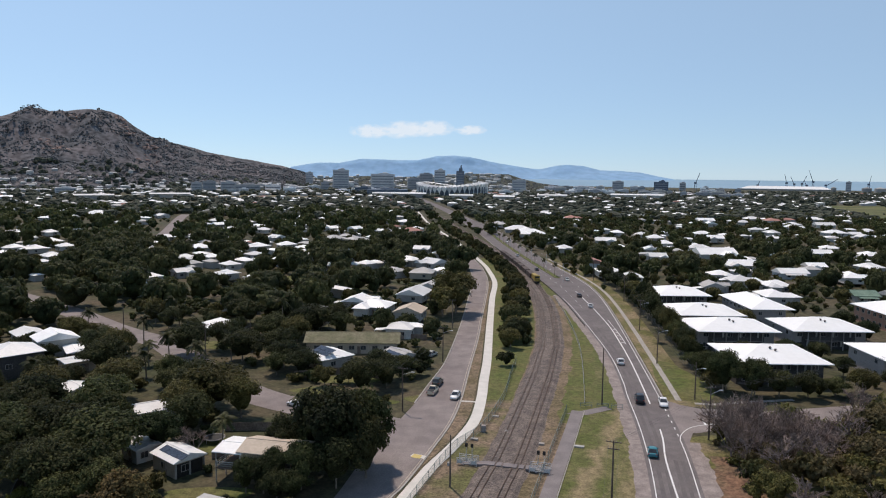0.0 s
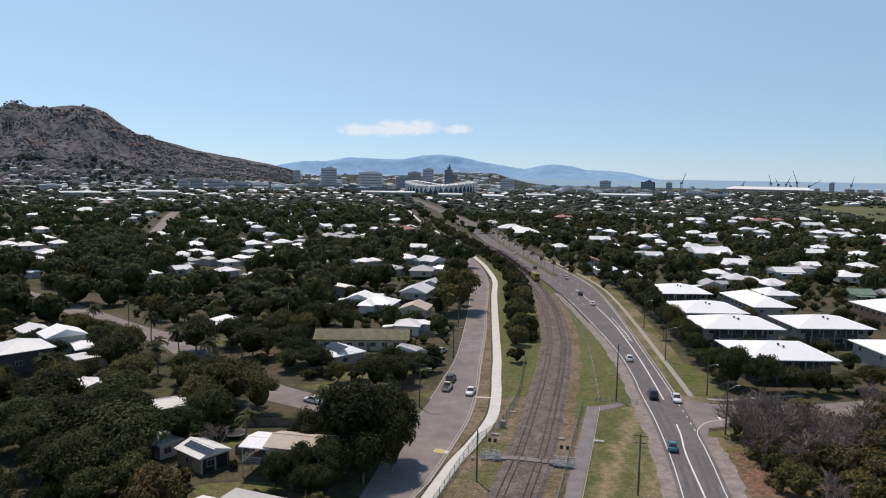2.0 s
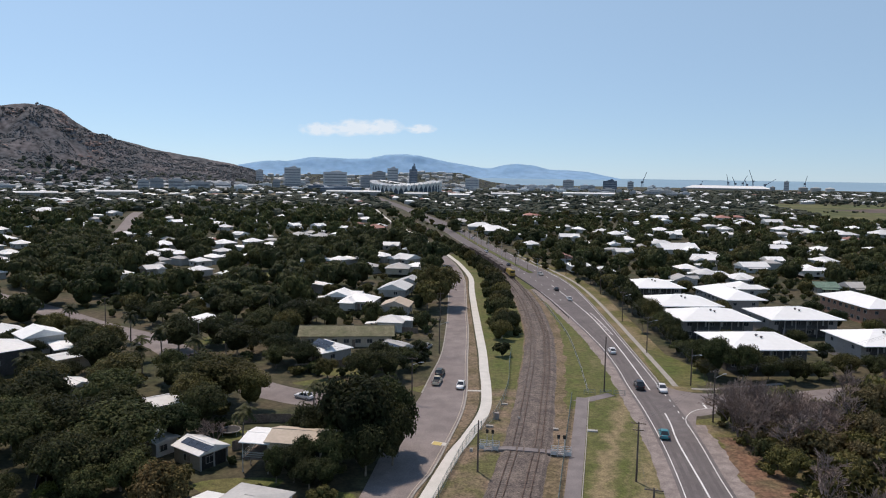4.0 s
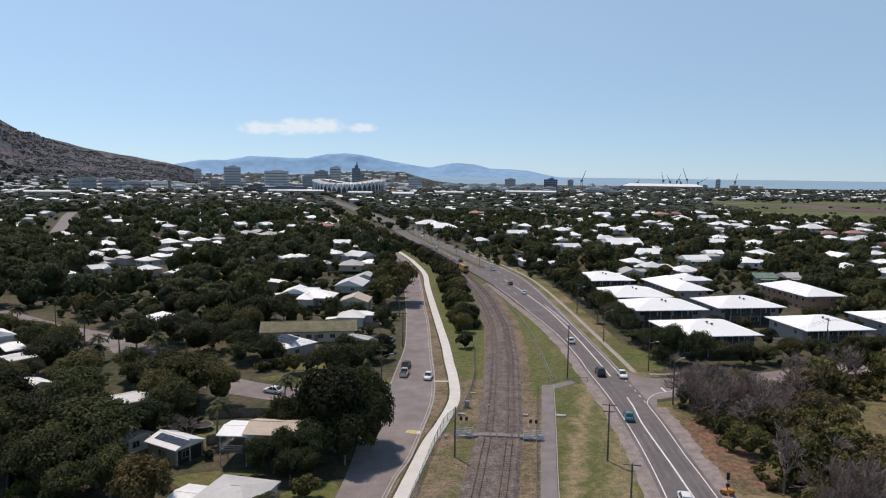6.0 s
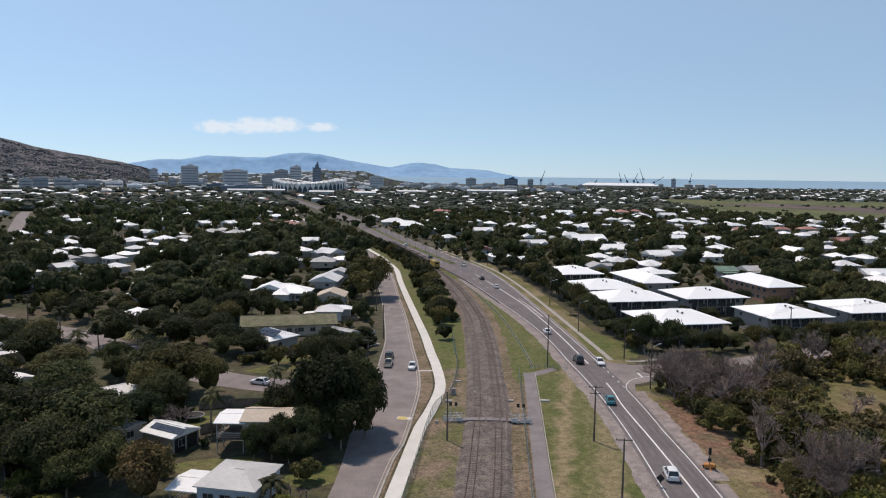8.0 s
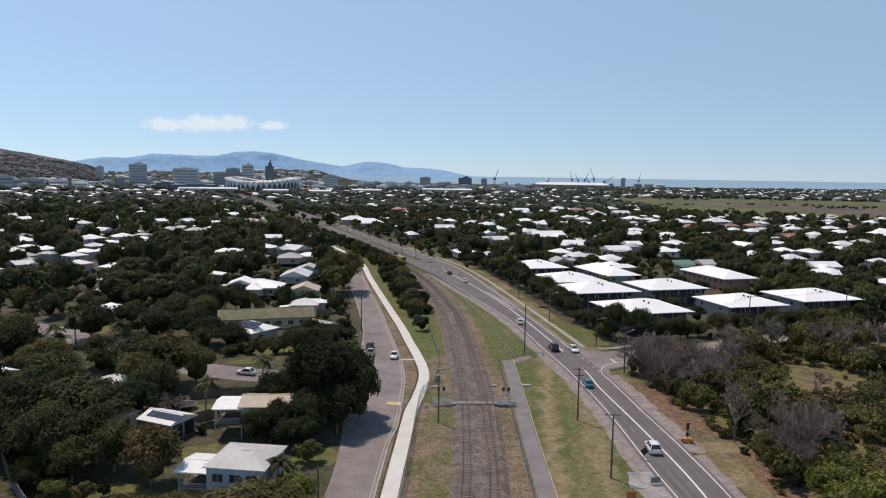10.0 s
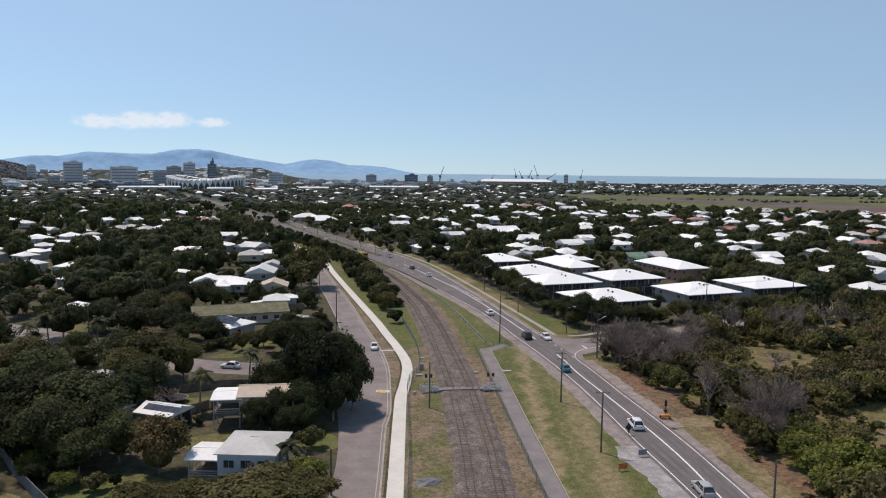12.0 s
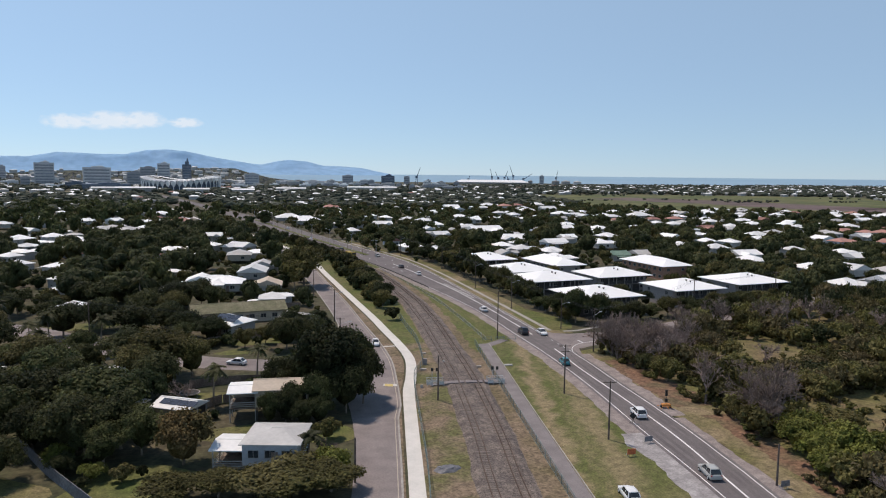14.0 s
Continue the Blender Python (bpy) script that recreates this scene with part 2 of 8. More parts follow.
# Far leaves: paler and cooler, with the distance haze in their colour.
M_LEAF_HAZED = material("hazed_far_leaves", (0.060, 0.072, 0.052), (0.115, 0.120, 0.090), 0.02, 1.0, 0.8, vary=0, island=0.3, bump=0, spec=0.1, fine_amt=0.4, thin=0.2)
M_PALM = material("palm_fronds", (0.040, 0.046, 0.016), (0.070, 0.070, 0.026), 0.3, 2.0, 0.6, vary=0.25, island=0.3, bump=0, spec=0.2, thin=0.3)
M_BARK = material("grey_bark", (0.15, 0.12, 0.09), (0.24, 0.20, 0.16), 1.0, 8.0, 0.95, vary=0.2)
M_TWIG = material("bare_twigs", (0.172, 0.130, 0.112), (0.245, 0.192, 0.166), 0.5, 4.0, 0.95, vary=0.2, bump=0)
M_ROOF = material("white_metal_roof", (0.80, 0.795, 0.77), (0.72, 0.715, 0.69), 0.15, 1.5, 0.5, vary=0.2, island=0.12, bump=0.02, fine_amt=0.06)
M_ROOF_BLOCK = material("bright_white_roof", (0.90, 0.90, 0.88), (0.85, 0.85, 0.82), 0.12, 0.8, 0.5, vary=0.03, bump=0.02, fine_amt=0.03)
# Bush and rise colours are greyed for distance haze.
M_HILL_BUSH = material("hazed_hill_bush", (0.110, 0.116, 0.118), (0.160, 0.156, 0.152), 0.012, 0.06, 1.0, vary=0, bump=0, spec=0, island=0.2, fine_amt=0.3)
M_RISE = material("hazed_wooded_rise", (0.066, 0.074, 0.060), (0.110, 0.112, 0.092), 0.012, 0.06, 1.0, vary=0, bump=0, spec=0, fine_amt=0.5)
M_ROOF_GREY = material("grey_metal_roof", (0.40, 0.39, 0.37), (0.47, 0.455, 0.43), 0.2, 1.5, 0.55, vary=0.15, bump=0.02, fine_amt=0.08)
M_ROOF_RED = material("red_tile_roof", (0.30, 0.15, 0.12), (0.36, 0.20, 0.16), 0.3, 3.0, 0.8, vary=0.25, fine_amt=0.15)
M_ROOF_TAN = material("tan_roof", (0.50, 0.42, 0.33), (0.45, 0.375, 0.295), 0.3, 2.0, 0.8, vary=0.05, fine_amt=0.08)
M_ROOF_GREEN = material("green_metal_roof", (0.13, 0.20, 0.15), (0.18, 0.25, 0.19), 0.3, 2.0, 0.6, vary=0.1)
M_ROOF_MOSS = material("mossy_tile_roof", (0.135, 0.135, 0.075), (0.20, 0.18, 0.115), 0.25, 2.5, 0.9, vary=0, fine_amt=0.25, mid=0.15, mid_scale=0.8)
M_WALL = material("painted_weatherboard", (0.42, 0.41, 0.38), (0.36, 0.35, 0.33), 0.3, 3.0, 0.8, vary=0.3, bump=0.05, fine_amt=0.1)
M_WALL_BLUE = material("pale_blue_boards", (0.47, 0.50, 0.53), (0.41, 0.44, 0.47), 0.3, 3.0, 0.8, vary=0.1, fine_amt=0.08)
M_WALL_BRICK = material("brown_brickwork", (0.30, 0.17, 0.12), (0.36, 0.21, 0.15), 0.5, 6.0, 0.9, vary=0.1)
M_WALL_CREAM = material("cream_boards", (0.45, 0.39, 0.31), (0.39, 0.34, 0.27), 0.4, 3.0, 0.8, vary=0.2, fine_amt=0.1)
M_RENDER = material("grey_render", (0.29, 0.262, 0.247), (0.345, 0.315, 0.296), 0.2, 3.0, 0.9, vary=0.12, fine_amt=0.1)
# Charcoal of real dark parts; on some walls and soffits it stands for shade.
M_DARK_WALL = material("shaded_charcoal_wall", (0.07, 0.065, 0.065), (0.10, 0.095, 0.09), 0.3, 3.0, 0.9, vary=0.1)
M_GLASS = material("window_glass", (0.03, 0.035, 0.04), (0.05, 0.055, 0.06), 0.3, 1.0, 0.08, vary=0.2, bump=0, spec=0.6)
M_SOLAR = material("solar_panel", (0.03, 0.035, 0.05), (0.045, 0.05, 0.065), 0.5, 2.0, 0.15, vary=0.1, bump=0, spec=0.6)
M_FENCE = material("steel_panel_fence", (0.14, 0.14, 0.15), (0.19, 0.19, 0.20), 0.3, 3.0, 0.6, vary=0.1)
M_FENCE_WOOD = material("timber_fence", (0.16, 0.12, 0.10), (0.24, 0.19, 0.15), 0.5, 4.0, 0.9, vary=0.15)
M_TYRE = material("tyre_rubber", (0.02, 0.02, 0.02), (0.03, 0.03, 0.03), 2.0, 8.0, 0.9, vary=0, bump=0)
M_ORANGE = material("orange_paint", (0.62, 0.25, 0.05), (0.50, 0.20, 0.05), 2.0, 8.0, 0.6, vary=0.05, bump=0)
M_ORANGE_MESH = material("orange_board", (0.55, 0.16, 0.07), (0.45, 0.12, 0.05), 2.0, 8.0, 0.7, vary=0.05, bump=0)
M_LOCO = material("loco_yellow", (0.36, 0.26, 0.05), (0.28, 0.20, 0.05), 1.0, 5.0, 0.6, vary=0.05, bump=0)
M_WAGON = material("dark_wagon", (0.06, 0.045, 0.04), (0.09, 0.07, 0.06), 0.5, 4.0, 0.8, vary=0.15)
M_SEA = material("sea_water", (0.23, 0.35, 0.44), (0.25, 0.37, 0.46), 0.002, 0.05, 0.6, vary=0, bump=0, spec=0.1, fine_amt=0.05)
# Distance haze is mixed into the island's blue.
M_ISLAND = material("hazed_far_island", (0.245, 0.395, 0.565), (0.275, 0.425, 0.59), 0.004, 0.02, 1.0, vary=0, bump=0, spec=0, fine_amt=0.10)
# Hill colour carries a slight bluish haze tint.
M_HILL = material("hazed_hill_scrub", (0.106, 0.110, 0.116), (0.152, 0.140, 0.142), 0.010, 0.06, 1.0, vary=0, bump=0, spec=0, fine_amt=0.5)
M_ROCK = material("pink_cliff", (0.27, 0.19, 0.16), (0.34, 0.25, 0.21), 0.02, 0.1, 1.0, vary=0.1, bump=0, fine_amt=0.3)
M_MARSH = material("salt_marsh", (0.080, 0.098, 0.032), (0.125, 0.118, 0.048), 0.012, 0.12, 1.0, vary=0, bump=0, mid=0.22, mid_scale=0.02)
M_FIELD = material("dry_field", (0.150, 0.140, 0.070), (0.185, 0.150, 0.100), 0.008, 0.08, 1.0, vary=0, bump=0, mid=0.2, mid_scale=0.02)
M_MUD = material("mud_flat", (0.135, 0.095, 0.092), (0.105, 0.082, 0.070), 0.01, 0.1, 1.0, vary=0, bump=0, mid=0.25, mid_scale=0.012)
M_TOWER = material("pale_tower", (0.52, 0.51, 0.50), (0.42, 0.42, 0.42), 0.05, 0.3, 0.8, vary=0.3, bump=0, fine_amt=0.1)
M_TOWER_DARK = material("dark_tower_glass", (0.10, 0.13, 0.17), (0.13, 0.16, 0.20), 0.05, 0.3, 0.5, vary=0.1, bump=0)
M_BAND = material("window_band", (0.20, 0.215, 0.24), (0.26, 0.27, 0.295), 0.05, 0.3, 0.3, vary=0.2, bump=0)

# ---- mesh tools ----


class Geo:
    """Vertices and faces gathered for one mesh."""

    def __init__(self):
        self.v, self.f = [], []

    def add(self, verts, faces):
        k = len(self.v)
        self.v.extend(verts)
        self.f.extend([tuple(i + k for i in face) for face in faces])

    def box(self, x, y, z, sx, sy, sz, turn=0.0, taper=1.0):
        """A box whose base is centred at (x, y, z)."""
        c, s = math.cos(turn), math.sin(turn)
        vs = []
        for dz, k in ((0, 1.0), (sz, taper)):
            for ax, ay in ((-1, -1), (1, -1), (1, 1), (-1, 1)):
                px_, py_ = ax * sx / 2 * k, ay * sy / 2 * k
                vs.append((x + px_ * c - py_ * s, y + px_ * s + py_ * c, z + dz))
        self.add(vs, [(3, 2, 1, 0), (4, 5, 6, 7), (0, 1, 5, 4), (1, 2, 6, 5), (2, 3, 7, 6), (3, 0, 4, 7)])

    def tube(self, a, b, ra, rb, sides=6):
        """A tapered rod from a to b."""
        a, b = Vector(a), Vector(b)
        d = (b - a).normalized()
        u = d.orthogonal().normalized()
        w = d.cross(u)
        ring = [(math.cos(2 * math.pi * i / sides), math.sin(2 * math.pi * i / sides)) for i in range(sides)]
        vs = [tuple(a + (u * c + w * s) * ra) for c, s in ring] + [tuple(b + (u * c + w * s) * rb) for c, s in ring]
        fs = [(i, (i + 1) % sides, sides + (i + 1) % sides, sides + i) for i in range(sides)]
        self.add(vs, fs + [tuple(range(sides - 1, -1, -1)), tuple(range(sides, 2 * sides))])

    def pipe(self, pts, rad, sides=4):
        """One bent rod through the points."""
        k = len(self.v)
        for i, p in enumerate(pts):
            d = (pts[min(i + 1, len(pts) - 1)] - pts[max(i - 1, 0)]).normalized()
            u = d.orthogonal().normalized() if abs(d.z) > 0.9 else d.cross(Vector((0, 0, 1))).normalized()
            w = u.cross(d)
            for j in range(sides):
                a = 2 * math.pi * j / sides
                self.v.append(tuple(p + u * (math.cos(a) * rad) + w * (math.sin(a) * rad)))
        for i in range(len(pts) - 1):
            for j in range(sides):
                a, b = k + i * sides + j, k + i * sides + (j + 1) % sides
                self.f.append((a, b, b + sides, a + sides))

    def quad(self, a, b, c, d):
        self.add([a, b, c, d], [(0, 1, 2, 3)])

    def blob(self, x, y, z, rx, ry, rz, rng, seg=8, rings=5, rough=0.2):
        """A lumpy closed form."""
        vs = [(x, y, z - rz)]
        for j in range(1, rings):
            th = math.pi * j / rings - math.pi / 2
            for i in range(seg):
                ph = 2 * math.pi * (i + 0.5 * (j % 2)) / seg
                k = 1 + rng.uniform(-rough, rough)
                vs.append((x + rx * k * math.cos(th) * math.cos(ph), y + ry * k * math.cos(th) * math.sin(ph), z + rz * k * math.sin(th)))
        vs.append((x, y, z + rz))
        fs = [(0, 1 + (i + 1) % seg, 1 + i) for i in range(seg)]
        for j in range(rings - 2):
            a, b = 1 + j * seg, 1 + (j + 1) * seg
            fs += [(a + i, a + (i + 1) % seg, b + (i + 1) % seg, b + i) for i in range(seg)]
        top, a = len(vs) - 1, 1 + (rings - 2) * seg
        fs += [(a + i, a + (i + 1) % seg, top) for i in range(seg)]
        self.add(vs, fs)

    def mesh(self, name, mat, smooth=False):
        me = bpy.data.meshes.new(name)
        me.from_pydata(self.v, [], self.f)
        me.materials.append(mat)
        if smooth:
            me.polygons.foreach_set("use_smooth", [True] * len(me.polygons))
        me.update()
        return me


def tri_mesh(name, verts, tris, mat):
    """A mesh from arrays of vertices and triangles."""
    me = bpy.data.meshes.new(name)
    me.vertices.add(len(verts))
    me.vertices.foreach_set("co", np.asarray(verts, dtype=np.float32).ravel())
    me.loops.add(3 * len(tris))
    me.loops.foreach_set("vertex_index", np.asarray(tris, dtype=np.int32).ravel())
    me.polygons.add(len(tris))
    me.polygons.foreach_set("loop_start", np.arange(len(tris), dtype=np.int32) * 3)
    me.polygons.foreach_set("use_smooth", np.ones(len(tris), dtype=bool))
    me.materials.append(mat)
    me.update(calc_edges=True)
    return me


def part(name, geo, mat=None, parent=None, label="", smooth=False, at=None):
    ob = new(name, geo.mesh(name, mat, smooth) if isinstance(geo, Geo) else geo)
    if parent is not None:
        ob.parent = parent
    if at is not None:
        ob.matrix_basis = at
    if label:
        ob["label"] = label
    return ob


def thing(name, label, category, group="", kind="", at=None):
    ob = tagged(new(name), label, category, group, kind)
    ob.empty_display_size = 0.5
    if at is not None:
        ob.matrix_basis = at
    return ob


def smooth_line(points, step=4.0):
    """A Catmull-Rom line through the points, at about even steps."""
    p = [Vector(q).to_3d() for q in points]
    p = [p[0] * 2 - p[1]] + p + [p[-1] * 2 - p[-2]]
    out = []
    for i in range(1, len(p) - 2):
        n = max(1, int((p[i + 1] - p[i]).length / step))
        for j in range(n):
            t = j / n
            out.append(0.5 * ((2 * p[i]) + (p[i + 1] - p[i - 1]) * t + (2 * p[i - 1] - 5 * p[i] + 4 * p[i + 1] - p[i + 2]) * t * t
                              + (3 * p[i] - p[i - 1] - 3 * p[i + 1] + p[i + 2]) * t ** 3))
    return out + [p[-2]]


def sides_of(line):
    """The unit vector to the right at each point of a line."""
    out = []
    for i in range(len(line)):
        d = line[min(i + 1, len(line) - 1)] - line[max(i - 1, 0)]
        out.append(Vector((d.y, -d.x, 0)).normalized())
    return out


def ribbon(geo, line, left, right, z, thick=0.0):
    """A flat strip along a line from left to right metres of it (right is positive); with thickness it gets side faces."""
    s = sides_of(line)
    k = len(geo.v)
    for p, n in zip(line, s):
        for o in (left, right):
            geo.v.append((p.x + n.x * o, p.y + n.y * o, z))
    for i in range(len(line) - 1):
        a = k + 2 * i
        geo.f.append((a, a + 1, a + 3, a + 2))
    if thick:
        k2 = len(geo.v)
        for p, n in zip(line, s):
            for o in (left, right):
                geo.v.append((p.x + n.x * o, p.y + n.y * o, z - thick))
        for i in range(len(line) - 1):
            a, b = k + 2 * i, k2 + 2 * i
            geo.f.append((a, a + 2, b + 2, b))
            geo.f.append((a + 1, b + 1, b + 3, a + 3))


def between(geo, la, lb, z, n=120):
    """A flat strip between two lines."""
    def even(line):
        ln = [0.0]
        for a, b in zip(line, line[1:]):
            ln.append(ln[-1] + (b - a).length)
        ts = np.linspace(0, ln[-1], n)
        return np.interp(ts, ln, [p.x for p in line]), np.interp(ts, ln, [p.y for p in line])
    ax, ay = even(la)
    bx, by = even(lb)
    k = len(geo.v)
    for i in range(n):
        geo.v += [(ax[i], ay[i], z), (bx[i], by[i], z)]
    geo.f += [(k + 2 * i, k + 2 * i + 1, k + 2 * i + 3, k + 2 * i + 2) for i in range(n - 1)]


def x_at(line, y):
    ys = [p.y for p in line]
    return float(np.interp(y, ys, [p.x for p in line]))


def structure(name, geo, mat, label, category):
    return tagged(part(name, geo, mat), label, category, kind="structure")


def along(line, step):
    """Points at exact steps with heading."""
    out, need = [], 0.0
    for a, b in zip(line, line[1:]):
        d = (b - a).length
        while need <= d:
            out.append((a.lerp(b, need / d), math.atan2(b.y - a.y, b.x - a.x)))
            need += step
        need -= d
    return out


def ragged(geo, line, left, right, z, amp, seed=0.0):
    """A strip whose edges wander."""
    k, n = len(geo.v), 0
    for p, h in along(line, 1.3):
        nx_, ny_ = math.sin(h), -math.cos(h)
        for o, s in ((left, 3.1), (right, 7.7)):
            w = o + amp * (noise.noise((p.x * 0.22, p.y * 0.22, s + seed)) + 0.6 * noise.noise((p.x * 0.8, p.y * 0.8, s + seed)))
            geo.v.append((p.x + nx_ * w, p.y + ny_ * w, z))
        n += 1
    geo.f += [(k + 2 * i, k + 2 * i + 1, k + 2 * i + 3, k + 2 * i + 2) for i in range(n - 1)]


# ---- plan lines ----
ROAD_L = smooth_line([(-86, -260), (-26, -60), (-7.5, 0), (11.1, 55), (18.2, 79), (24.6, 99.5), (29.3, 116.5), (33.5, 134.5), (37.2, 153.5), (40.0, 166.3), (44.2, 192), (48.4, 236), (51.6, 282), (52.5, 340), (51.8, 392),
                      (51.4, 449), (51.8, 520), (52.0, 618), (49, 800), (42, 985), (23, 1350), (2, 1700)])
ROAD_R = smooth_line([(-79, -262), (-19, -62), (-2, 0), (17.3, 52), (22.1, 66), (25.1, 75.2), (29.5, 91), (32.2, 101.8), (35.2, 112.5), (38.7, 126.4), (43.8, 150.9), (47.7, 171), (54.6, 208), (56.2, 216.5), (64.6, 264.7), (69.5, 301),
                      (71.0, 334), (70.0, 376), (69.2, 440), (69, 517), (70, 640), (62, 800), (54, 988), (33, 1350), (11, 1700)])
ROAD_C = smooth_line([(-82.5, -261), (-22.5, -61), (-5, 0), (13.9, 53.6), (21.0, 73.4), (27.0, 95.2), (32.4, 117), (37.0, 132.5), (45.0, 170), (51.0, 203), (56.0, 238), (60.7, 295), (62.2, 331),
                      (61.5, 380), (61, 440)])
TRACK_L = smooth_line([(-146, -258), (-60, -42), (-43, 0), (-22, 54), (-14.5, 73.4), (-8.4, 88.3), (-1.7, 106.4), (4.6, 124.4), (18.2, 168.3), (23.6, 188), (28.6, 207.5), (36.4, 250), (41.0, 285), (44.3, 325), (45.3, 370), (45.2, 400), (44.6, 450),
                       (42.5, 520), (36, 640), (24, 900), (8, 1200)], 2.0)
CPATH = smooth_line([(-155, -260), (-62, -20), (-43, 30), (-26.3, 71.9), (-17, 95.7), (-9.2, 115.5), (-6.0, 122), (0.2, 137), (3.5, 152), (6, 168), (8.7, 184.4), (13, 215), (17.2, 245), (23, 285), (28.8, 322), (31, 360),
                     (31.3, 400), (27, 515), (14, 706), (8, 937)], 3.0)
STREET_R = smooth_line([(-157.5, -260), (-60, -8), (-43.5, 34), (-26.7, 76.2), (-16.9, 101.8), (-14.1, 107.5), (-9, 122), (-3.9, 138), (-0.3, 155), (3.4, 177), (9.3, 211), (13.6, 240), (19.8, 280), (25.8, 322), (28.6, 360),
                        (29.0, 400), (25, 515), (12.5, 706)])
STREET_L = smooth_line([(-165.5, -260), (-68, -8), (-51, 34), (-34.2, 75.4), (-27.9, 92.4), (-24, 106), (-18.9, 127), (-12.5, 145), (-7.4, 164), (-2.2, 184.6), (3.7, 218.6), (7.8, 245), (13.5, 285), (19, 324.5),
                        (22.6, 386), (22, 515), (9, 706)])
CROSS_ST = smooth_line([(-10, 132), (-28, 143.5), (-46, 156), (-64, 178), (-82, 205), (-104, 226), (-130, 254), (-170, 292), (-215, 335), (-300, 415), (-420, 530)])
SIDE_ST = smooth_line([(42, 134), (52, 136.5), (70, 139), (100, 144), (150, 152), (220, 163), (320, 178)])
FOOTWAY = smooth_line([(-123, -260), (-29.6, -2), (-6.2, 62.7), (5.0, 93.7), (15.4, 122), (23.3, 143.8)])
FENCE_R = smooth_line([(-31.4, -2), (-7.9, 63.4), (3.4, 95.0), (13.6, 123.5), (21.7, 146)])
FENCE_L = smooth_line([(-45, 25), (-24.7, 71.2), (-15.4, 95), (-7.5, 116.2), (-3.6, 125), (1.3, 132), (8.6, 152), (13, 170), (17.2, 186)])

FAR_ST = smooth_line([(-192, 520), (-200, 570), (-228, 688), (-250, 780), (-262, 840)], 10)

# ---- ground, water, distance ----
EYE0 = Vector((-14, 0, 0))


def polar(az, dist, z=0.0):
    a = radians(az)
    return (EYE0.x + dist * math.sin(a), EYE0.y + dist * math.cos(a), z)


g = Geo()
xs = [-4600, -2500, -1200, -600, -300, -150, -60, 0, 60, 150, 300, 600, 1200, 2500, 4600]
ys = [-900, -300, -60, 0, 60, 120, 200, 300, 450, 700, 1100, 1700, 2500, 3400]
for y in ys:
    for x in xs:
        g.v.append((x, y, 0.0))
nx = len(xs)
for j in range(len(ys) - 1):
    for i in range(nx - 1):
        g.f.append((j * nx + i, j * nx + i + 1, (j + 1) * nx + i + 1, (j + 1) * nx + i))
structure("ground", g, M_GROUND, "suburban ground of dry grass and bare soil", "ground")

g = Geo()
for az0 in range(-40, 90, 5):
    g.quad(polar(az0, 3250, -1), polar(az0 + 5, 3250, -1), polar(az0 + 5, 4880, 29), polar(az0, 4880, 29))
structure("water", g, M_SEA, "calm blue sea at the horizon", "sea")

g = Geo()
g.add([(x, y, 0.05) for x, y in ((505, 750), (600, 610), (690, 490), (820, 420), (1100, 640), (1380, 975), (980, 1235), (700, 1240), (620, 1030))], [tuple(range(9))])
structure("ground_marsh", g, M_MARSH, "flat olive green salt marsh", "marsh")
g = Geo()
ragged(g, smooth_line([(770, 1040), (820, 900), (838, 780), (845, 690), (850, 600), (870, 540)], 30), -78, 72, 0.14, 26.0)
structure("ground_mudflat", g, M_MUD, "bare purple-brown mud flat in the marsh", "mud flat")


RIDGE_K, RIDGE_S = (0, 0.12, 0.25, 0.4, 0.55, 0.7, 0.85, 1.0), (0, 0.06, 0.17, 0.33, 0.5, 0.68, 0.87, 1.0)


def ridge_z(profile, near, crest, base, rough, az_, d):
    """Height of a range of hills at an azimuth and distance."""
    top = float(np.interp(az_, [p[0] for p in profile], [p[1] for p in profile]))
    k = (d - near) / (crest - near)
    s = float(np.interp(k, RIDGE_K, RIDGE_S))
    x, y, _ = polar(az_, d)
    nz = noise.noise((x * 0.006, y * 0.006, 1.7)) + 0.5 * noise.noise((x * 0.02, y * 0.02, 4.1))
    w = rough * (min(1.0, 8 * s) if s < 0.9 else 0.12 + 0.88 * (1 - s) * 10)
    return base + (top - base) * max(0.0, s * (1 + w * nz))


def ridge(name, profile, near, crest, far, base, mat, rough, label, category, step=0.25, back=0.75):
    """A range of hills whose crest follows a profile of (azimuth, height) seen from the walk."""
    gg = Geo()
    steps = np.arange(profile[0][0], profile[-1][0], step)
    dists = list(np.linspace(near, crest, 15))
    for a in steps:
        for d in dists:
            gg.v.append(polar(a, d, ridge_z(profile, near, crest, base, rough, a, d)))
        gg.v.append(polar(a, far, base + (ridge_z(profile, near, crest, base, rough, a, crest) - base) * back))
    n = len(dists) + 1
    for i in range(len(steps) - 1):
        for j in range(n - 1):
            gg.f.append((i * n + j, (i + 1) * n + j, (i + 1) * n + j + 1, i * n + j + 1))
    return tagged(part(name, gg, mat, smooth=True), label, category, kind="structure")


HILL = [(-39.7, 30), (-35.8, 102), (-31.5, 176), (-28.4, 204), (-27.2, 229), (-26.3, 243), (-25.5, 242), (-24.8, 231), (-22.8, 241), (-21.3, 237),
        (-20.6, 229), (-19.8, 199), (-18.7, 166), (-17.5, 149), (-13.9, 108), (-11.4, 90), (-9.2, 71), (-7.0, 42), (-5.5, 0)]
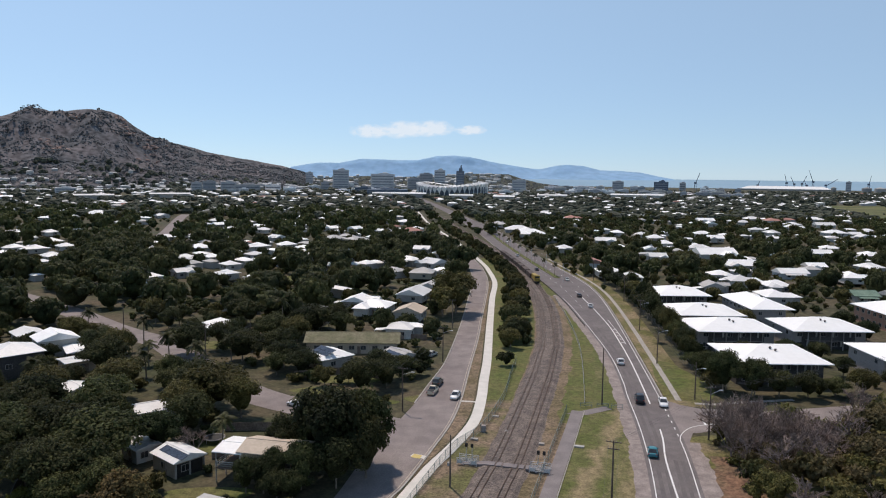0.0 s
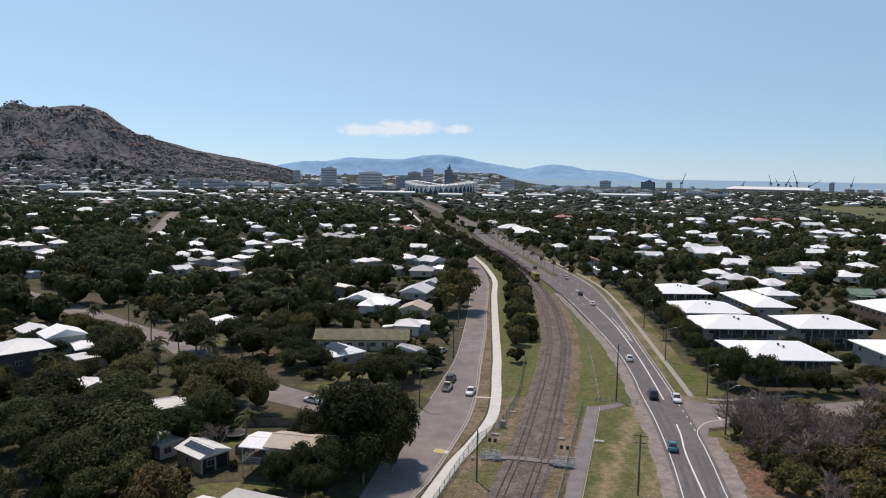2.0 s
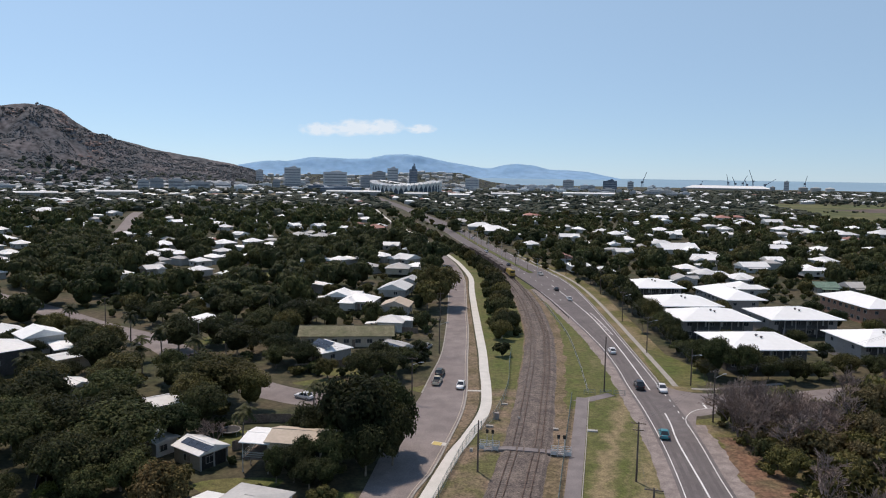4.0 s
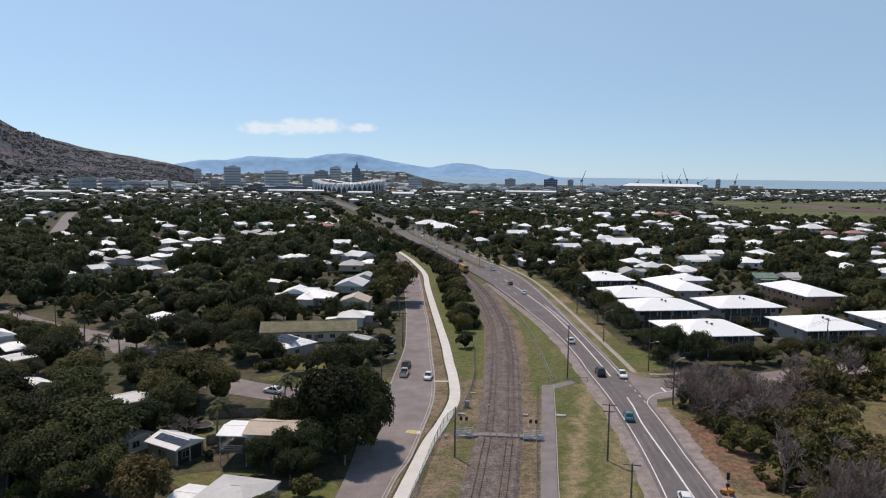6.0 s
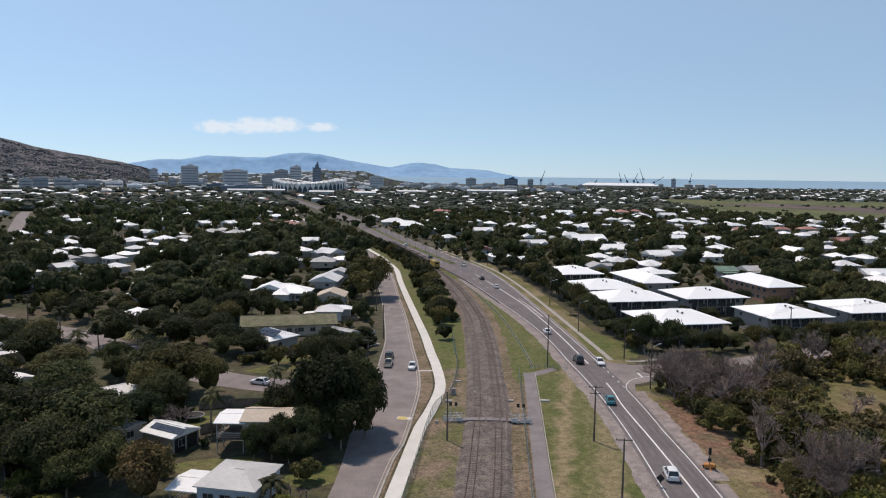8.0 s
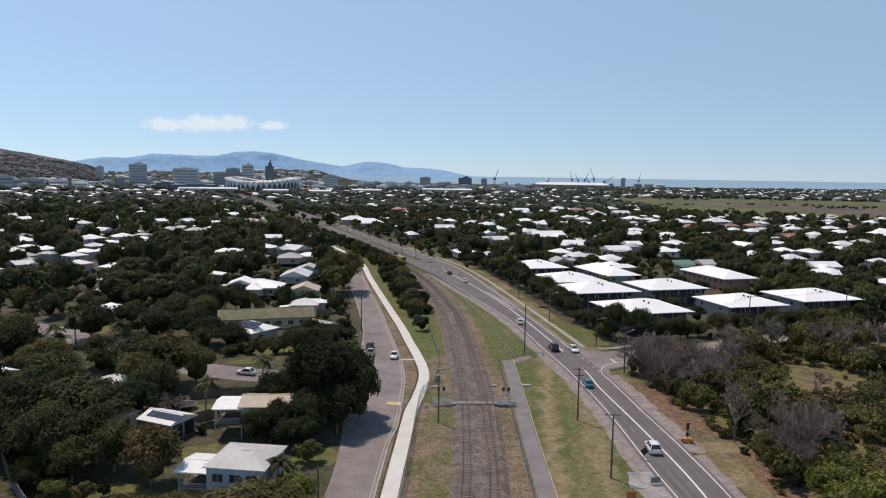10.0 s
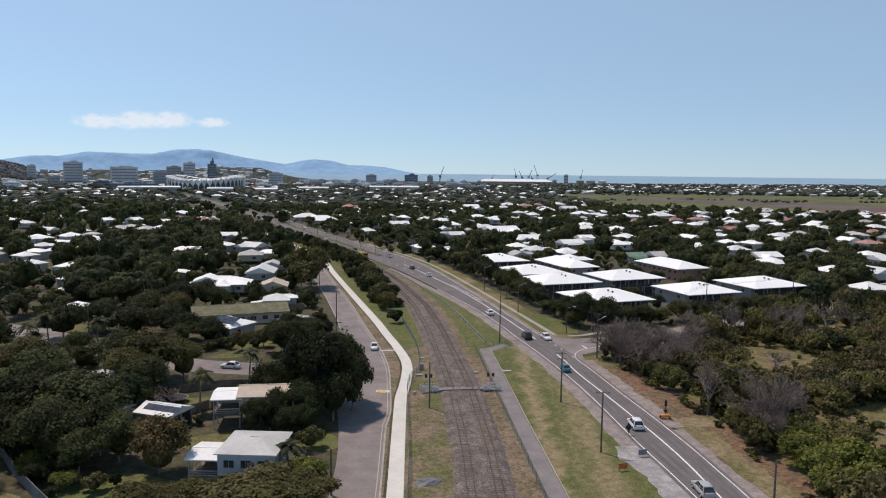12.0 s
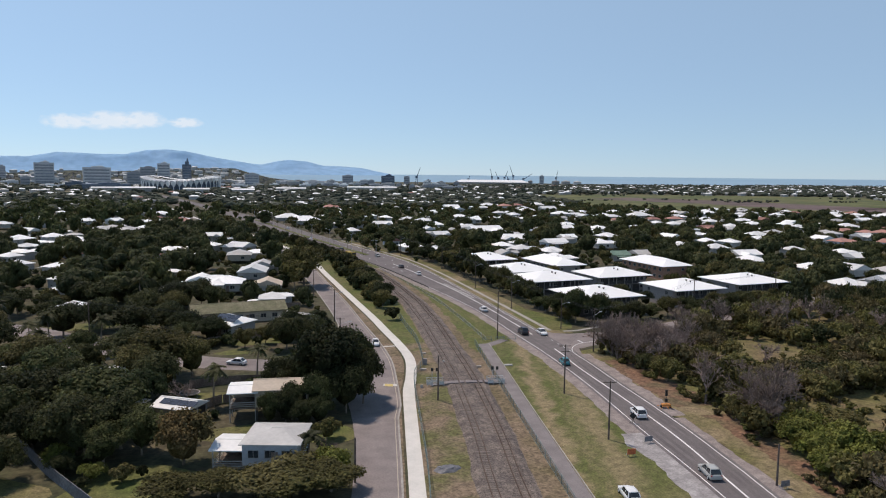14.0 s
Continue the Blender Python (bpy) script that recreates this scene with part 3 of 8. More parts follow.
ISLAND = [(-9.3, 30), (-8.6, 86), (-6.6, 115), (-4.9, 113), (-3.1, 145), (-0.4, 136), (1.4, 138), (2.8, 166), (4.1, 171), (5.5, 161), (7.7, 125), (10.0, 93), (10.9, 86), (12.2, 110), (13.1, 119),
          (14.4, 109), (15.7, 83), (17.0, 81), (18.7, 71), (19.9, 49), (21.4, 25)]
g = Geo()
g.add([(x, y, 0.04) for x, y in ((-620, 1270), (-300, 1290), (-60, 1400), (-60, 1560), (-250, 1560), (-620, 1460))], [tuple(range(6))])
structure("ground_field", g, M_FIELD, "open dry grass field before the town", "field")
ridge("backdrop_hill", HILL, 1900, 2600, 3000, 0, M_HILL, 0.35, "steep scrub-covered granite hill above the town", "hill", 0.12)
ridge("backdrop_island", ISLAND, 4500, 4800, 4880, 20, M_ISLAND, 0.25, "long island range across the bay, tinted blue for haze", "island")
LOW = [(-12, 0), (-8, 25), (-4, 40), (0, 38), (3, 42), (6, 52), (8.5, 50), (9.6, 36), (11, 22), (14, 6), (17, 0)]
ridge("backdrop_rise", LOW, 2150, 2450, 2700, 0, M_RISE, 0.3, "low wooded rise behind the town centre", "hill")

# bushes over the hill and the rise
hb = random.Random(8)
g = Geo()
for prof, n_, near_, crest_, az0, az1 in ((HILL, 13000, 1900, 2600, -34, -6), (LOW, 1400, 2150, 2450, -10, 14)):
    for _ in range(n_):
        az_, d_ = hb.uniform(az0, az1), near_ + (crest_ - near_) * hb.uniform(0.05, 0.9)
        r = hb.uniform(1.3, 3.6)
        g.blob(*polar(az_, d_, ridge_z(prof, near_, crest_, 0, 0.35 if prof is HILL else 0.3, az_, d_) + r * 0.2), r, r, r * 0.8, hb, 5, 3, 0.3)
tagged(part("hill_bushes", g, M_HILL_BUSH), "bushes and trees over the hillside, tinted for haze", "bushes", kind="stuff")

# cliffs on the hill
rng = random.Random(5)
g = Geo()
for az_, d_, z_, n_ in ((-20.3, 2510, 165, 22), (-25.0, 2290, 80, 16), (-19.0, 2350, 80, 18), (-23.5, 2480, 160, 12)):
    for i in range(n_):
        a_, e_ = az_ + rng.gauss(0, 0.5), d_ + rng.gauss(0, 30)
        g.blob(*polar(a_, e_, ridge_z(HILL, 1900, 2600, 0, 0.35, a_, e_)), rng.uniform(5, 13), 5, rng.uniform(3, 8), rng, 6, 4, 0.35)
tagged(part("rock_outcrops", g, M_ROCK), "pinkish bare granite outcrops on the hillside", "rock", kind="stuff")

# cloud: a flat bank of vapour far behind everything
m = bpy.data.materials.new("cloud_vapour")
m.use_nodes = True
n, l = m.node_tree.nodes, m.node_tree.links
tc = n.new("ShaderNodeTexCoord")
nz = n.new("ShaderNodeTexNoise")
nz.inputs["Scale"].default_value, nz.inputs["Detail"].default_value = 5.0, 7
l.new(tc.outputs["Generated"], nz.inputs["Vector"])
dist = n.new("ShaderNodeVectorMath")
dist.operation = "DISTANCE"
dist.inputs[1].default_value = (0.5, 0.0, 0.42)
flat = n.new("ShaderNodeVectorMath")
flat.operation = "MULTIPLY"
flat.inputs[1].default_value = (1, 0, 1)
l.new(tc.outputs["Generated"], flat.inputs[0])
l.new(flat.outputs[0], dist.inputs[0])
fall = n.new("ShaderNodeMapRange")
fall.inputs[1].default_value, fall.inputs[2].default_value = 0.5, 0.05
l.new(dist.outputs["Value"], fall.inputs[0])
mulc = n.new("ShaderNodeMath")
mulc.operation = "MULTIPLY"
l.new(nz.outputs[0], mulc.inputs[0])
l.new(fall.outputs[0], mulc.inputs[1])
dens = n.new("ShaderNodeMapRange")
dens.inputs[1].default_value, dens.inputs[2].default_value, dens.inputs[4].default_value = 0.13, 0.36, 0.74
l.new(mulc.outputs[0], dens.inputs[0])
em = n.new("ShaderNodeEmission")
em.inputs[0].default_value, em.inputs[1].default_value = (0.9, 0.94, 1.0, 1), 0.92
tr = n.new("ShaderNodeBsdfTransparent")
mx = n.new("ShaderNodeMixShader")
l.new(dens.outputs[0], mx.inputs[0])
l.new(tr.outputs[0], mx.inputs[1])
l.new(em.outputs[0], mx.inputs[2])
l.new(mx.outputs[0], n["Material Output"].inputs["Surface"])
for az_, el_, w_, h_ in ((-2.5, 3.4, 360, 130), (0.2, 3.6, 440, 160), (2.5, 3.7, 380, 150), (5.5, 3.55, 280, 90)):
    gg = Geo()
    c = Vector(polar(az_, 4700, 48 + 4700 * math.tan(radians(el_))))
    a = radians(az_)
    r_ = Vector((math.cos(a), -math.sin(a), 0)) * w_ / 2
    u_ = Vector((0, 0, h_ / 2))
    gg.quad(tuple(c - r_ - u_), tuple(c + r_ - u_), tuple(c + r_ + u_), tuple(c - r_ + u_))
    ob = structure("backdrop_cloud", gg, m, "small white cumulus cloud over the island", "cloud")
    ob.visible_shadow = False

# ---- roads, verges, railway bed ----
g = Geo()
ribbon(g, smooth_line([(-120, -260), (-45, -60), (-20, 10), (4, 70), (21, 120), (38, 180), (46, 240), (49, 300), (50, 360)]), -9, 12, 0.012)
structure("ground_verge", g, M_TURF, "mown verge of green grass with worn straw coloured bands", "grass verge")
g = Geo()
between(g, [p for p in CPATH if p.y < 420], [p for p in TRACK_L if p.y < 420], 0.016, 300)
structure("ground_rail_margin", g, M_MARGIN, "patchy green and straw coloured grass beside the railway", "dry grass")
g = Geo()
between(g, [p + n_ * 1.4 for p, n_ in zip(CPATH, sides_of(CPATH)) if 150 < p.y < 420], [p - n_ * 2.7 for p, n_ in zip(TRACK_L, sides_of(TRACK_L)) if 150 < p.y < 420], 0.021, 120)
ragged(g, [p for p in TRACK_L if 138 < p.y < 330], 8.6, 14.5, 0.024, 1.2)
structure("ground_green_margin", g, M_LAWN, "green grass beside the railway curve", "grass")
g = Geo()
ragged(g, [p for p in TRACK_L if p.y < 290], 6.0, 10.3, 0.02, 0.5)
structure("ground_rail_margin_east", g, M_DRY, "dry straw coloured grass between railway and fence", "dry grass")
g = Geo()
g.quad((14, 20, 0.01), (200, 20, 0.01), (200, 150, 0.01), (40, 128, 0.01))
structure("ground_scrub", g, M_SCRUBLAND, "scrubby wasteland of weeds and bare soil", "scrubland")
g = Geo()
ragged(g, [p for p in ROAD_R if p.y < 128], 2.0, 11.0, 0.02, 2.0, 3.0)
structure("ground_road_bank", g, M_VERGE, "patchy dry grass along the road edge", "grass verge")
g = Geo()
ragged(g, [p for p in ROAD_R if 83 < p.y < 122], 3.4, 11.0, 0.026, 2.0, 3.0)
ragged(g, [p for p in ROAD_R if 30 < p.y < 86], 6.6, 11.5, 0.0265, 2.0, 1.0)
structure("ground_red_bank", g, M_RED_SOIL, "reddish bare soil with leaf litter by the thicket", "bare soil")
g = Geo()
ragged(g, [p for p in ROAD_L if p.y < 290], -3.2, 0.4, 0.03, 0.6)
ragged(g, [p for p in ROAD_R if p.y < 84], -0.4, 2.6, 0.03, 0.5, 5.0)
ragged(g, [p for p in ROAD_R if 80 < p.y < 128], -0.4, 3.5, 0.031, 0.9, 5.0)
structure("road_shoulder", g, M_SHOULDER, "pale gravel shoulder along the main road", "gravel shoulder")
g = Geo()
ragged(g, smooth_line([(3, 38), (7.5, 50), (11.5, 62), (15, 72), (17.2, 79)], 3), -3.0, 2.6, 0.034, 1.6, 9.0)
structure("ground_gravel_bay", g, M_PALE_GRAVEL, "pale compacted gravel bay beside the road", "gravel")
# far side verge beside the apartments
g = Geo()
ribbon(g, [p for p in ROAD_R if 146 < p.y < 420], 1.2, 9, 0.02)
structure("ground_lawn_strip", g, M_VERGE, "patchy mown grass strip beside the road", "grass verge")
g = Geo()
grown_l = [p - n_ * 0.7 for p, n_ in zip(ROAD_L, sides_of(ROAD_L))]
grown_r = [p + n_ * 0.7 for p, n_ in zip(ROAD_R, sides_of(ROAD_R))]
between(g, grown_l, grown_r, 0.05, 260)
structure("road", g, M_ASPHALT, "grey asphalt main road with worn wheel tracks", "road")
g = Geo()
between(g, STREET_L, STREET_R, 0.045, 150)
structure("road_street", g, M_OLD_ASPHALT, "weathered light grey asphalt side street", "road")
g = Geo()
ribbon(g, CROSS_ST, -4.6, 4.6, 0.04)
structure("road_cross_street", g, M_OLD_ASPHALT, "weathered grey asphalt street between gardens", "road")
g = Geo()
ribbon(g, SIDE_ST, -4.2, 4.2, 0.047)
g.add([(44.0, 152, 0.046), (36.0, 116, 0.046), (40.4, 126.0, 0.046), (42.6, 130.0, 0.046), (46.5, 132.8, 0.046), (60, 133.5, 0.046), (60, 143.2, 0.046), (50, 144.6, 0.046), (46.8, 147.2, 0.046)], [(0, 1, 2, 3, 4, 5, 6, 7, 8)])
structure("road_side_street", g, M_OLD_ASPHALT, "light grey asphalt side road meeting the main road", "road")

g = Geo()
ribbon(g, FAR_ST, -5, 5, 0.043)
structure("road_far_street", g, M_OLD_ASPHALT, "pale asphalt street between distant gardens", "road")

# painted lines
g = Geo()
ribbon(g, [p for p in ROAD_L if p.y < 285], -0.09, 0.09, 0.058)
ribbon(g, [p for p in ROAD_R if p.y < 126.6], -0.09, 0.09, 0.058)
ribbon(g, [p for p in ROAD_R if 150 < p.y < 420], -0.09, 0.09, 0.058)
near_c = [p for p in ROAD_C if p.y < 135]
ribbon(g, near_c, -0.15, 0.15, 0.058)
ribbon(g, [p for p in ROAD_C if 144.5 < p.y < 300], -0.16, 0.16, 0.058)
ribbon(g, smooth_line([(38.6, 126.3), (40.2, 129.6), (43.3, 133.0), (46.8, 134.5), (51.5, 134.9)], 1.0), -0.08, 0.08, 0.058)
g.quad((46.9, 134.4, 0.06), (47.3, 134.4, 0.06), (48.0, 137.7, 0.06), (47.6, 137.7, 0.06))
for i in range(6):      # broken line across the side street mouth
    y0 = 128.5 + i * 3.7
    x0, x1 = x_at(ROAD_R, y0), x_at(ROAD_R, y0 + 1.2)
    g.quad((x0 - 0.1, y0, 0.058), (x0 + 0.1, y0, 0.058), (x1 + 0.1, y0 + 1.2, 0.058), (x1 - 0.1, y0 + 1.2, 0.058))
for i in range(16):     # lane dashes where the road widens
    y0 = 262 + i * 12
    for f in (0.28, 0.72):
        if f < 0.5 and y0 > 420 or y0 < 280 and f > 0.5:
            continue
        x0 = x_at(ROAD_L, y0) * (1 - f) + x_at(ROAD_R, y0) * f
        g.quad((x0 - 0.08, y0, 0.058), (x0 + 0.08, y0, 0.058), (x0 + 0.3, y0 + 3.5, 0.058), (x0 + 0.14, y0 + 3.5, 0.058))
structure("road_markings", g, M_LINE, "white painted lane lines", "road markings")
g = Geo()
for i in range(5):      # hatched island
    y0 = 205 + i * 4.5
    x0 = x_at(ROAD_C, y0) + 0.5
    g.quad((x0, y0, 0.058), (x0 + 0.9, y0 - 0.6, 0.058), (x0 + 0.98, y0 + 0.1, 0.058), (x0 + 0.08, y0 + 0.7, 0.058))
ribbon(g, smooth_line([(51.5, 203), (53.0, 212), (54.8, 226), (56.3, 238)]), 0.9, 1.1, 0.058)
structure("road_hatching", g, M_LINE, "white painted hatching in the road centre", "road markings")
g = Geo()
ribbon(g, [p for p in STREET_R if p.y < 330], -0.55, -0.42, 0.053)
structure("road_edge_line", g, M_YELLOW_LINE, "faded cream edge line along the side street", "road markings")
# worn wheel tracks and patches
g = Geo()
ribbon(g, [p for p in ROAD_L if 10 < p.y < 230], 0.8, 1.5, 0.0535)
ribbon(g, [p for p in ROAD_L if 10 < p.y < 230], 2.2, 2.9, 0.0535)
ribbon(g, [p for p in ROAD_R if 10 < p.y < 118], -2.6, -1.9, 0.0535)
ribbon(g, [p for p in ROAD_R if 10 < p.y < 118], -1.4, -0.8, 0.0535)
structure("road_wheel_tracks", g, M_PATCH, "dark polished wheel tracks in the asphalt", "road wear")

# kerbs and footpaths
for nm, line, off, y0, y1 in (("kerb_street_east", STREET_R, 0.1, 20, 420), ("kerb_main_west", ROAD_L, -0.75, 286, 900), ("kerb_main_east", ROAD_R, 0.75, 147, 900), ("kerb_street_west", STREET_L, -0.1, 146, 420)):
    g = Geo()
    ribbon(g, [p for p in line if y0 < p.y < y1], off - 0.15, off + 0.15, 0.17, 0.2)
    structure(nm, g, M_KERB, "pale concrete kerb edging the street", "kerb")
g = Geo()
ribbon(g, CPATH, -1.0, 1.3, 0.09, 0.1)
structure("pavement", g, M_CONCRETE, "new pale concrete shared path", "footpath")
g = Geo()
ribbon(g, [p for p in FOOTWAY], -1.25, 1.25, 0.07, 0.08)
g.quad((20.5, 142, 0.072), (24.5, 141, 0.072), (31, 144.5, 0.072), (30, 146.5, 0.072))
structure("pavement_footway", g, M_FOOTWAY, "grey asphalt footway beside the railway fence", "footpath")
g = Geo()
ribbon(g, [p for p in ROAD_R if 148 < p.y < 420], 3.3, 4.6, 0.06, 0.06)
ribbon(g, smooth_line([(50.5, 148), (54, 147.2), (62, 148.5), (74, 150)], 2), -0.6, 0.6, 0.062, 0.06)
structure("pavement_east", g, M_KERB, "narrow concrete footpath beside the lawn", "footpath")
g = Geo()
for (x0, y0), (x1, y1), w_ in (((-9.6, 119.6), (-12.2, 121.0), 1.4), ((3.0, 150.2), (-1.2, 151), 0.9)):
    ribbon(g, [Vector((x0, y0, 0)), Vector((x1, y1, 0))], -w_ / 2, w_ / 2, 0.075)
structure("pavement_ramps", g, M_CONCRETE, "short concrete kerb ramps off the path", "footpath")
g = Geo()
g.quad((-12.4, 120.0, 0.08), (-10.9, 119.2, 0.08), (-10.3, 120.6, 0.08), (-11.8, 121.5, 0.08))
structure("pavement_tactile", g, M_TACTILE, "faded yellow tactile paving pad", "tactile paving")
g = Geo()
between(g, [p + n_ * 0.2 for p, n_ in zip(STREET_R, sides_of(STREET_R)) if -8 < p.y < 330], [p - n_ * 1.4 for p, n_ in zip(CPATH, sides_of(CPATH)) if -8 < p.y < 330], 0.03, 200)
structure("ground_street_margin", g, M_DRY, "bare brown strip between street and path", "bare soil")

# railway: ballast, sleepers, rails
g = Geo()
s_ = sides_of(TRACK_L)
cross = [(-2.1, 0.03), (-1.45, 0.36), (1.7, 0.36), (1.95, 0.31), (2.2, 0.36), (5.4, 0.36), (6.1, 0.03)]
for p, n_ in zip(TRACK_L, s_):
    for o, z_ in cross:
        o = min(o, 5.2 + (z_ < 0.1) * 0.2) if p.y > 290 else o
        g.v.append((p.x + n_.x * o, p.y + n_.y * o, z_))
c_ = len(cross)
for i in range(len(TRACK_L) - 1):
    for j in range(c_ - 1):
        g.f.append((i * c_ + j, i * c_ + j + 1, (i + 1) * c_ + j + 1, (i + 1) * c_ + j))
ragged(g, [p for p in TRACK_L if p.y < 400], -2.3, 0.0, 0.028, 0.35, 2.0)
ragged(g, [p for p in TRACK_L if p.y < 285], 4.0, 6.3, 0.028, 0.35, 4.0)
railway = structure("ground_railway", g, M_BALLAST, "twin railway tracks on grey-brown stone ballast", "railway")
GAUGE = 1.067


sl = Geo()
sl.box(0, 0, 0, 0.24, 2.15, 0.12)
sl_a, sl_b = sl.mesh("sleeper", M_SLEEPER), sl.mesh("sleeper", M_TIMBER_SLEEPER)
rest_a, rest_b = Geo(), Geo()
for k, (off, me) in enumerate(((0.0, sl_a), (3.9, sl_b))):
    line = [p + n_ * off for p, n_ in zip(TRACK_L, s_)]
    for p, h in along([q for q in line if 40 < q.y < 330], 0.685):
        if 50 < p.y < 150:
            ob = part("sleeper", me, None, railway)
            ob.matrix_basis = Matrix.Translation((p.x, p.y, 0.27)) @ Matrix.Rotation(h, 4, "Z")
        else:
            (rest_b if k else rest_a).box(p.x, p.y, 0.27, 0.24, 2.15, 0.12, h)
    for o in (-GAUGE / 2, GAUGE / 2):
        g = Geo()
        ribbon(g, [q for q in line if q.y < 900], o - 0.045 + 0, o + 0.045, 0.55, 0.16)
        part("rail", g, M_RAIL, railway, "rusty steel rail")
for gg, mm in ((rest_a, M_SLEEPER), (rest_b, M_TIMBER_SLEEPER)):
    tagged(part("far_sleepers", gg, mm, railway), kind="stuff")
# crossing deck
g = Geo()
dirx = Vector((0.94, -0.30, 0))
for a, b in ((-2.3, -0.75), (-0.45, 0.45), (0.75, 3.15), (3.45, 4.35), (4.65, 6.2)):
    base = Vector((2.6, 115.3, 0))
    p0, p1 = base + dirx * a, base + dirx * b
    ribbon(g, [p0, p1], -0.75, 0.75, 0.56, 0.3)
for a, b, za, zb in ((-6.6, -2.3, 0.09, 0.555), (6.2, 9.5, 0.555, 0.09)):     # ramps
    p0, p1, n_ = base + dirx * a, base + dirx * b, Vector((dirx.y, -dirx.x, 0)) * 0.75
    g.add([(*(p0 - n_).xy, za), (*(p0 + n_).xy, za), (*(p1 + n_).xy, zb), (*(p1 - n_).xy, zb), (*(p0 - n_).xy, 0), (*(p0 + n_).xy, 0), (*(p1 + n_).xy, 0), (*(p1 - n_).xy, 0)],
          [(0, 1, 2, 3), (0, 4, 5, 1), (1, 5, 6, 2), (3, 2, 6, 7), (0, 3, 7, 4)])
structure("pavement_crossing", g, M_FOOTWAY, "asphalt pedestrian crossing over both tracks", "level crossing")

# ---- trees ----


def leaf_cards(geo, centres, n, lo, hi, rng, up=0.6, spread=0.25, inner=0.8, under=-0.35, jitter=0.36):
    """Small folded leaf sprays over the surfaces of the lobes."""
    weights = [c[3] * c[4] for c in centres]
    for _ in range(n):
        x, y, z, rx, rz = rng.choices(centres, weights)[0]
        th, u = rng.uniform(0, 2 * math.pi), rng.uniform(under, 1.0)
        s = math.sqrt(max(0.0, 1 - u * u))
        d = Vector((s * math.cos(th), s * math.sin(th), u))
        k = rng.uniform(inner, 1.0 + spread)
        p = Vector((x + d.x * rx * k, y + d.y * rx * k, z + d.z * rz * k))
        nrm = (d + Vector((rng.gauss(0, jitter), rng.gauss(0, jitter), up * 0.6 + rng.gauss(0, 0.9 * jitter)))).normalized()
        a = nrm.orthogonal().normalized()
        a.rotate(Matrix.Rotation(rng.uniform(0, 6.28), 3, nrm))
        b = nrm.cross(a)
        w, h = rng.uniform(lo, hi), rng.uniform(lo, hi)
        fold = nrm * (0.25 * w)
        geo.add([tuple(p - a * w - fold), tuple(p - b * h), tuple(p + a * w - fold), tuple(p + b * h)], [(0, 1, 3), (1, 2, 3)])


def tree_model(name, seed, h, r, leaf, cards, lo, hi, lobes=9, trunk_h=0.28, flat=0.8, label="", bark=None, core=0.58, heart=0.42):
    """A broadleaf tree: trunk with limbs, and a crown of leaf sprays with gaps and an uneven outline."""
    rng = random.Random(seed)
    root = thing(name, label, "tree")
    t = Geo()
    top = h * trunk_h
    lean = (rng.uniform(-0.3, 0.3), rng.uniform(-0.3, 0.3))
    t.tube((0, 0, -0.2), (lean[0], lean[1], top), 0.035 * h * 0.8, 0.025 * h * 0.8, 7)
    cs = []
    for i in range(lobes):
        a = 2.4 * i + rng.uniform(-0.4, 0.4)
        q = 0.76 * math.sqrt((i + 0.3) / lobes) * rng.uniform(0.85, 1.1)
        rr = r * rng.uniform(0.23, 0.36)
        z = top + (h - top) * (0.10 + 0.66 * math.sqrt(max(0.0, 1 - (q / 0.9) ** 2)) * rng.uniform(0.78, 1.1))
        z = min(z, h - rr * flat)
        cs.append((r * q * math.cos(a), r * q * math.sin(a), max(z, top + 0.2 * rr), rr, rr * flat))
        if i < 7:
            t.tube((lean[0], lean[1], top * 0.9), (cs[-1][0] * 0.8, cs[-1][1] * 0.8, cs[-1][2]), 0.016 * h, 0.006 * h, 5)
    part("trunk", t, bark or M_BARK, root)
    c = Geo()
    for x, y, z, rr, rz in cs:
        c.blob(x, y, z, rr * core, rr * core, rz * core, rng, 7, 5, 0.3)
    if heart:
        c.blob(0, 0, top + (h - top) * 0.38, r * heart, r * heart, (h - top) * 0.36, rng, 10, 7, 0.18)
    leaf_cards(c, cs, cards, lo, hi, rng, 0.6, 0.24, 0.6, -0.5, 0.46)
    part("crown", c, leaf, root)
    return root


def palm_model(name, seed, h, fronds, label):
    rng = random.Random(seed)
    root = thing(name, label, "palm tree")
    t = Geo()
    pts = [(0.06 * h * (i / 5) ** 2, 0, h * i / 5 - (0.2 if i == 0 else 0)) for i in range(6)]
    for i in range(5):
        t.tube(pts[i], pts[i + 1], 0.20 - 0.02 * i, 0.18 - 0.02 * i, 7)
    part("trunk", t, M_BARK, root)
    c = Geo()
    top = Vector(pts[-1])
    for i in range(fronds):
        a = 2 * math.pi * i / fronds + rng.uniform(-0.2, 0.2)
        el = rng.uniform(-0.35, 1.2)
        ln = rng.uniform(2.0, 2.9)
        d = Vector((math.cos(a) * math.cos(el), math.sin(a) * math.cos(el), math.sin(el)))
        side = Vector((-math.sin(a), math.cos(a), 0))
        prev = top
        for j in range(1, 8):
            q = top + d * ln * j / 7 + Vector((0, 0, -1)) * 1.5 * (j / 7) ** 2
            w = 0.85 * (1 - abs(j / 7 - 0.45))
            for sgn in (-1, 1):
                tip = prev.lerp(q, 0.9) + side * sgn * w + Vector((0, 0, -0.3))
                c.add([tuple(prev), tuple(q), tuple(tip)], [(0, 1, 2)])
                tip2 = prev + side * sgn * w * 0.9 + Vector((0, 0, -0.2))
                c.add([tuple(prev), tuple(prev.lerp(q, 0.5)), tuple(tip2)], [(0, 1, 2)])
            prev = q
    part("crown", c, M_PALM, root)
    return root


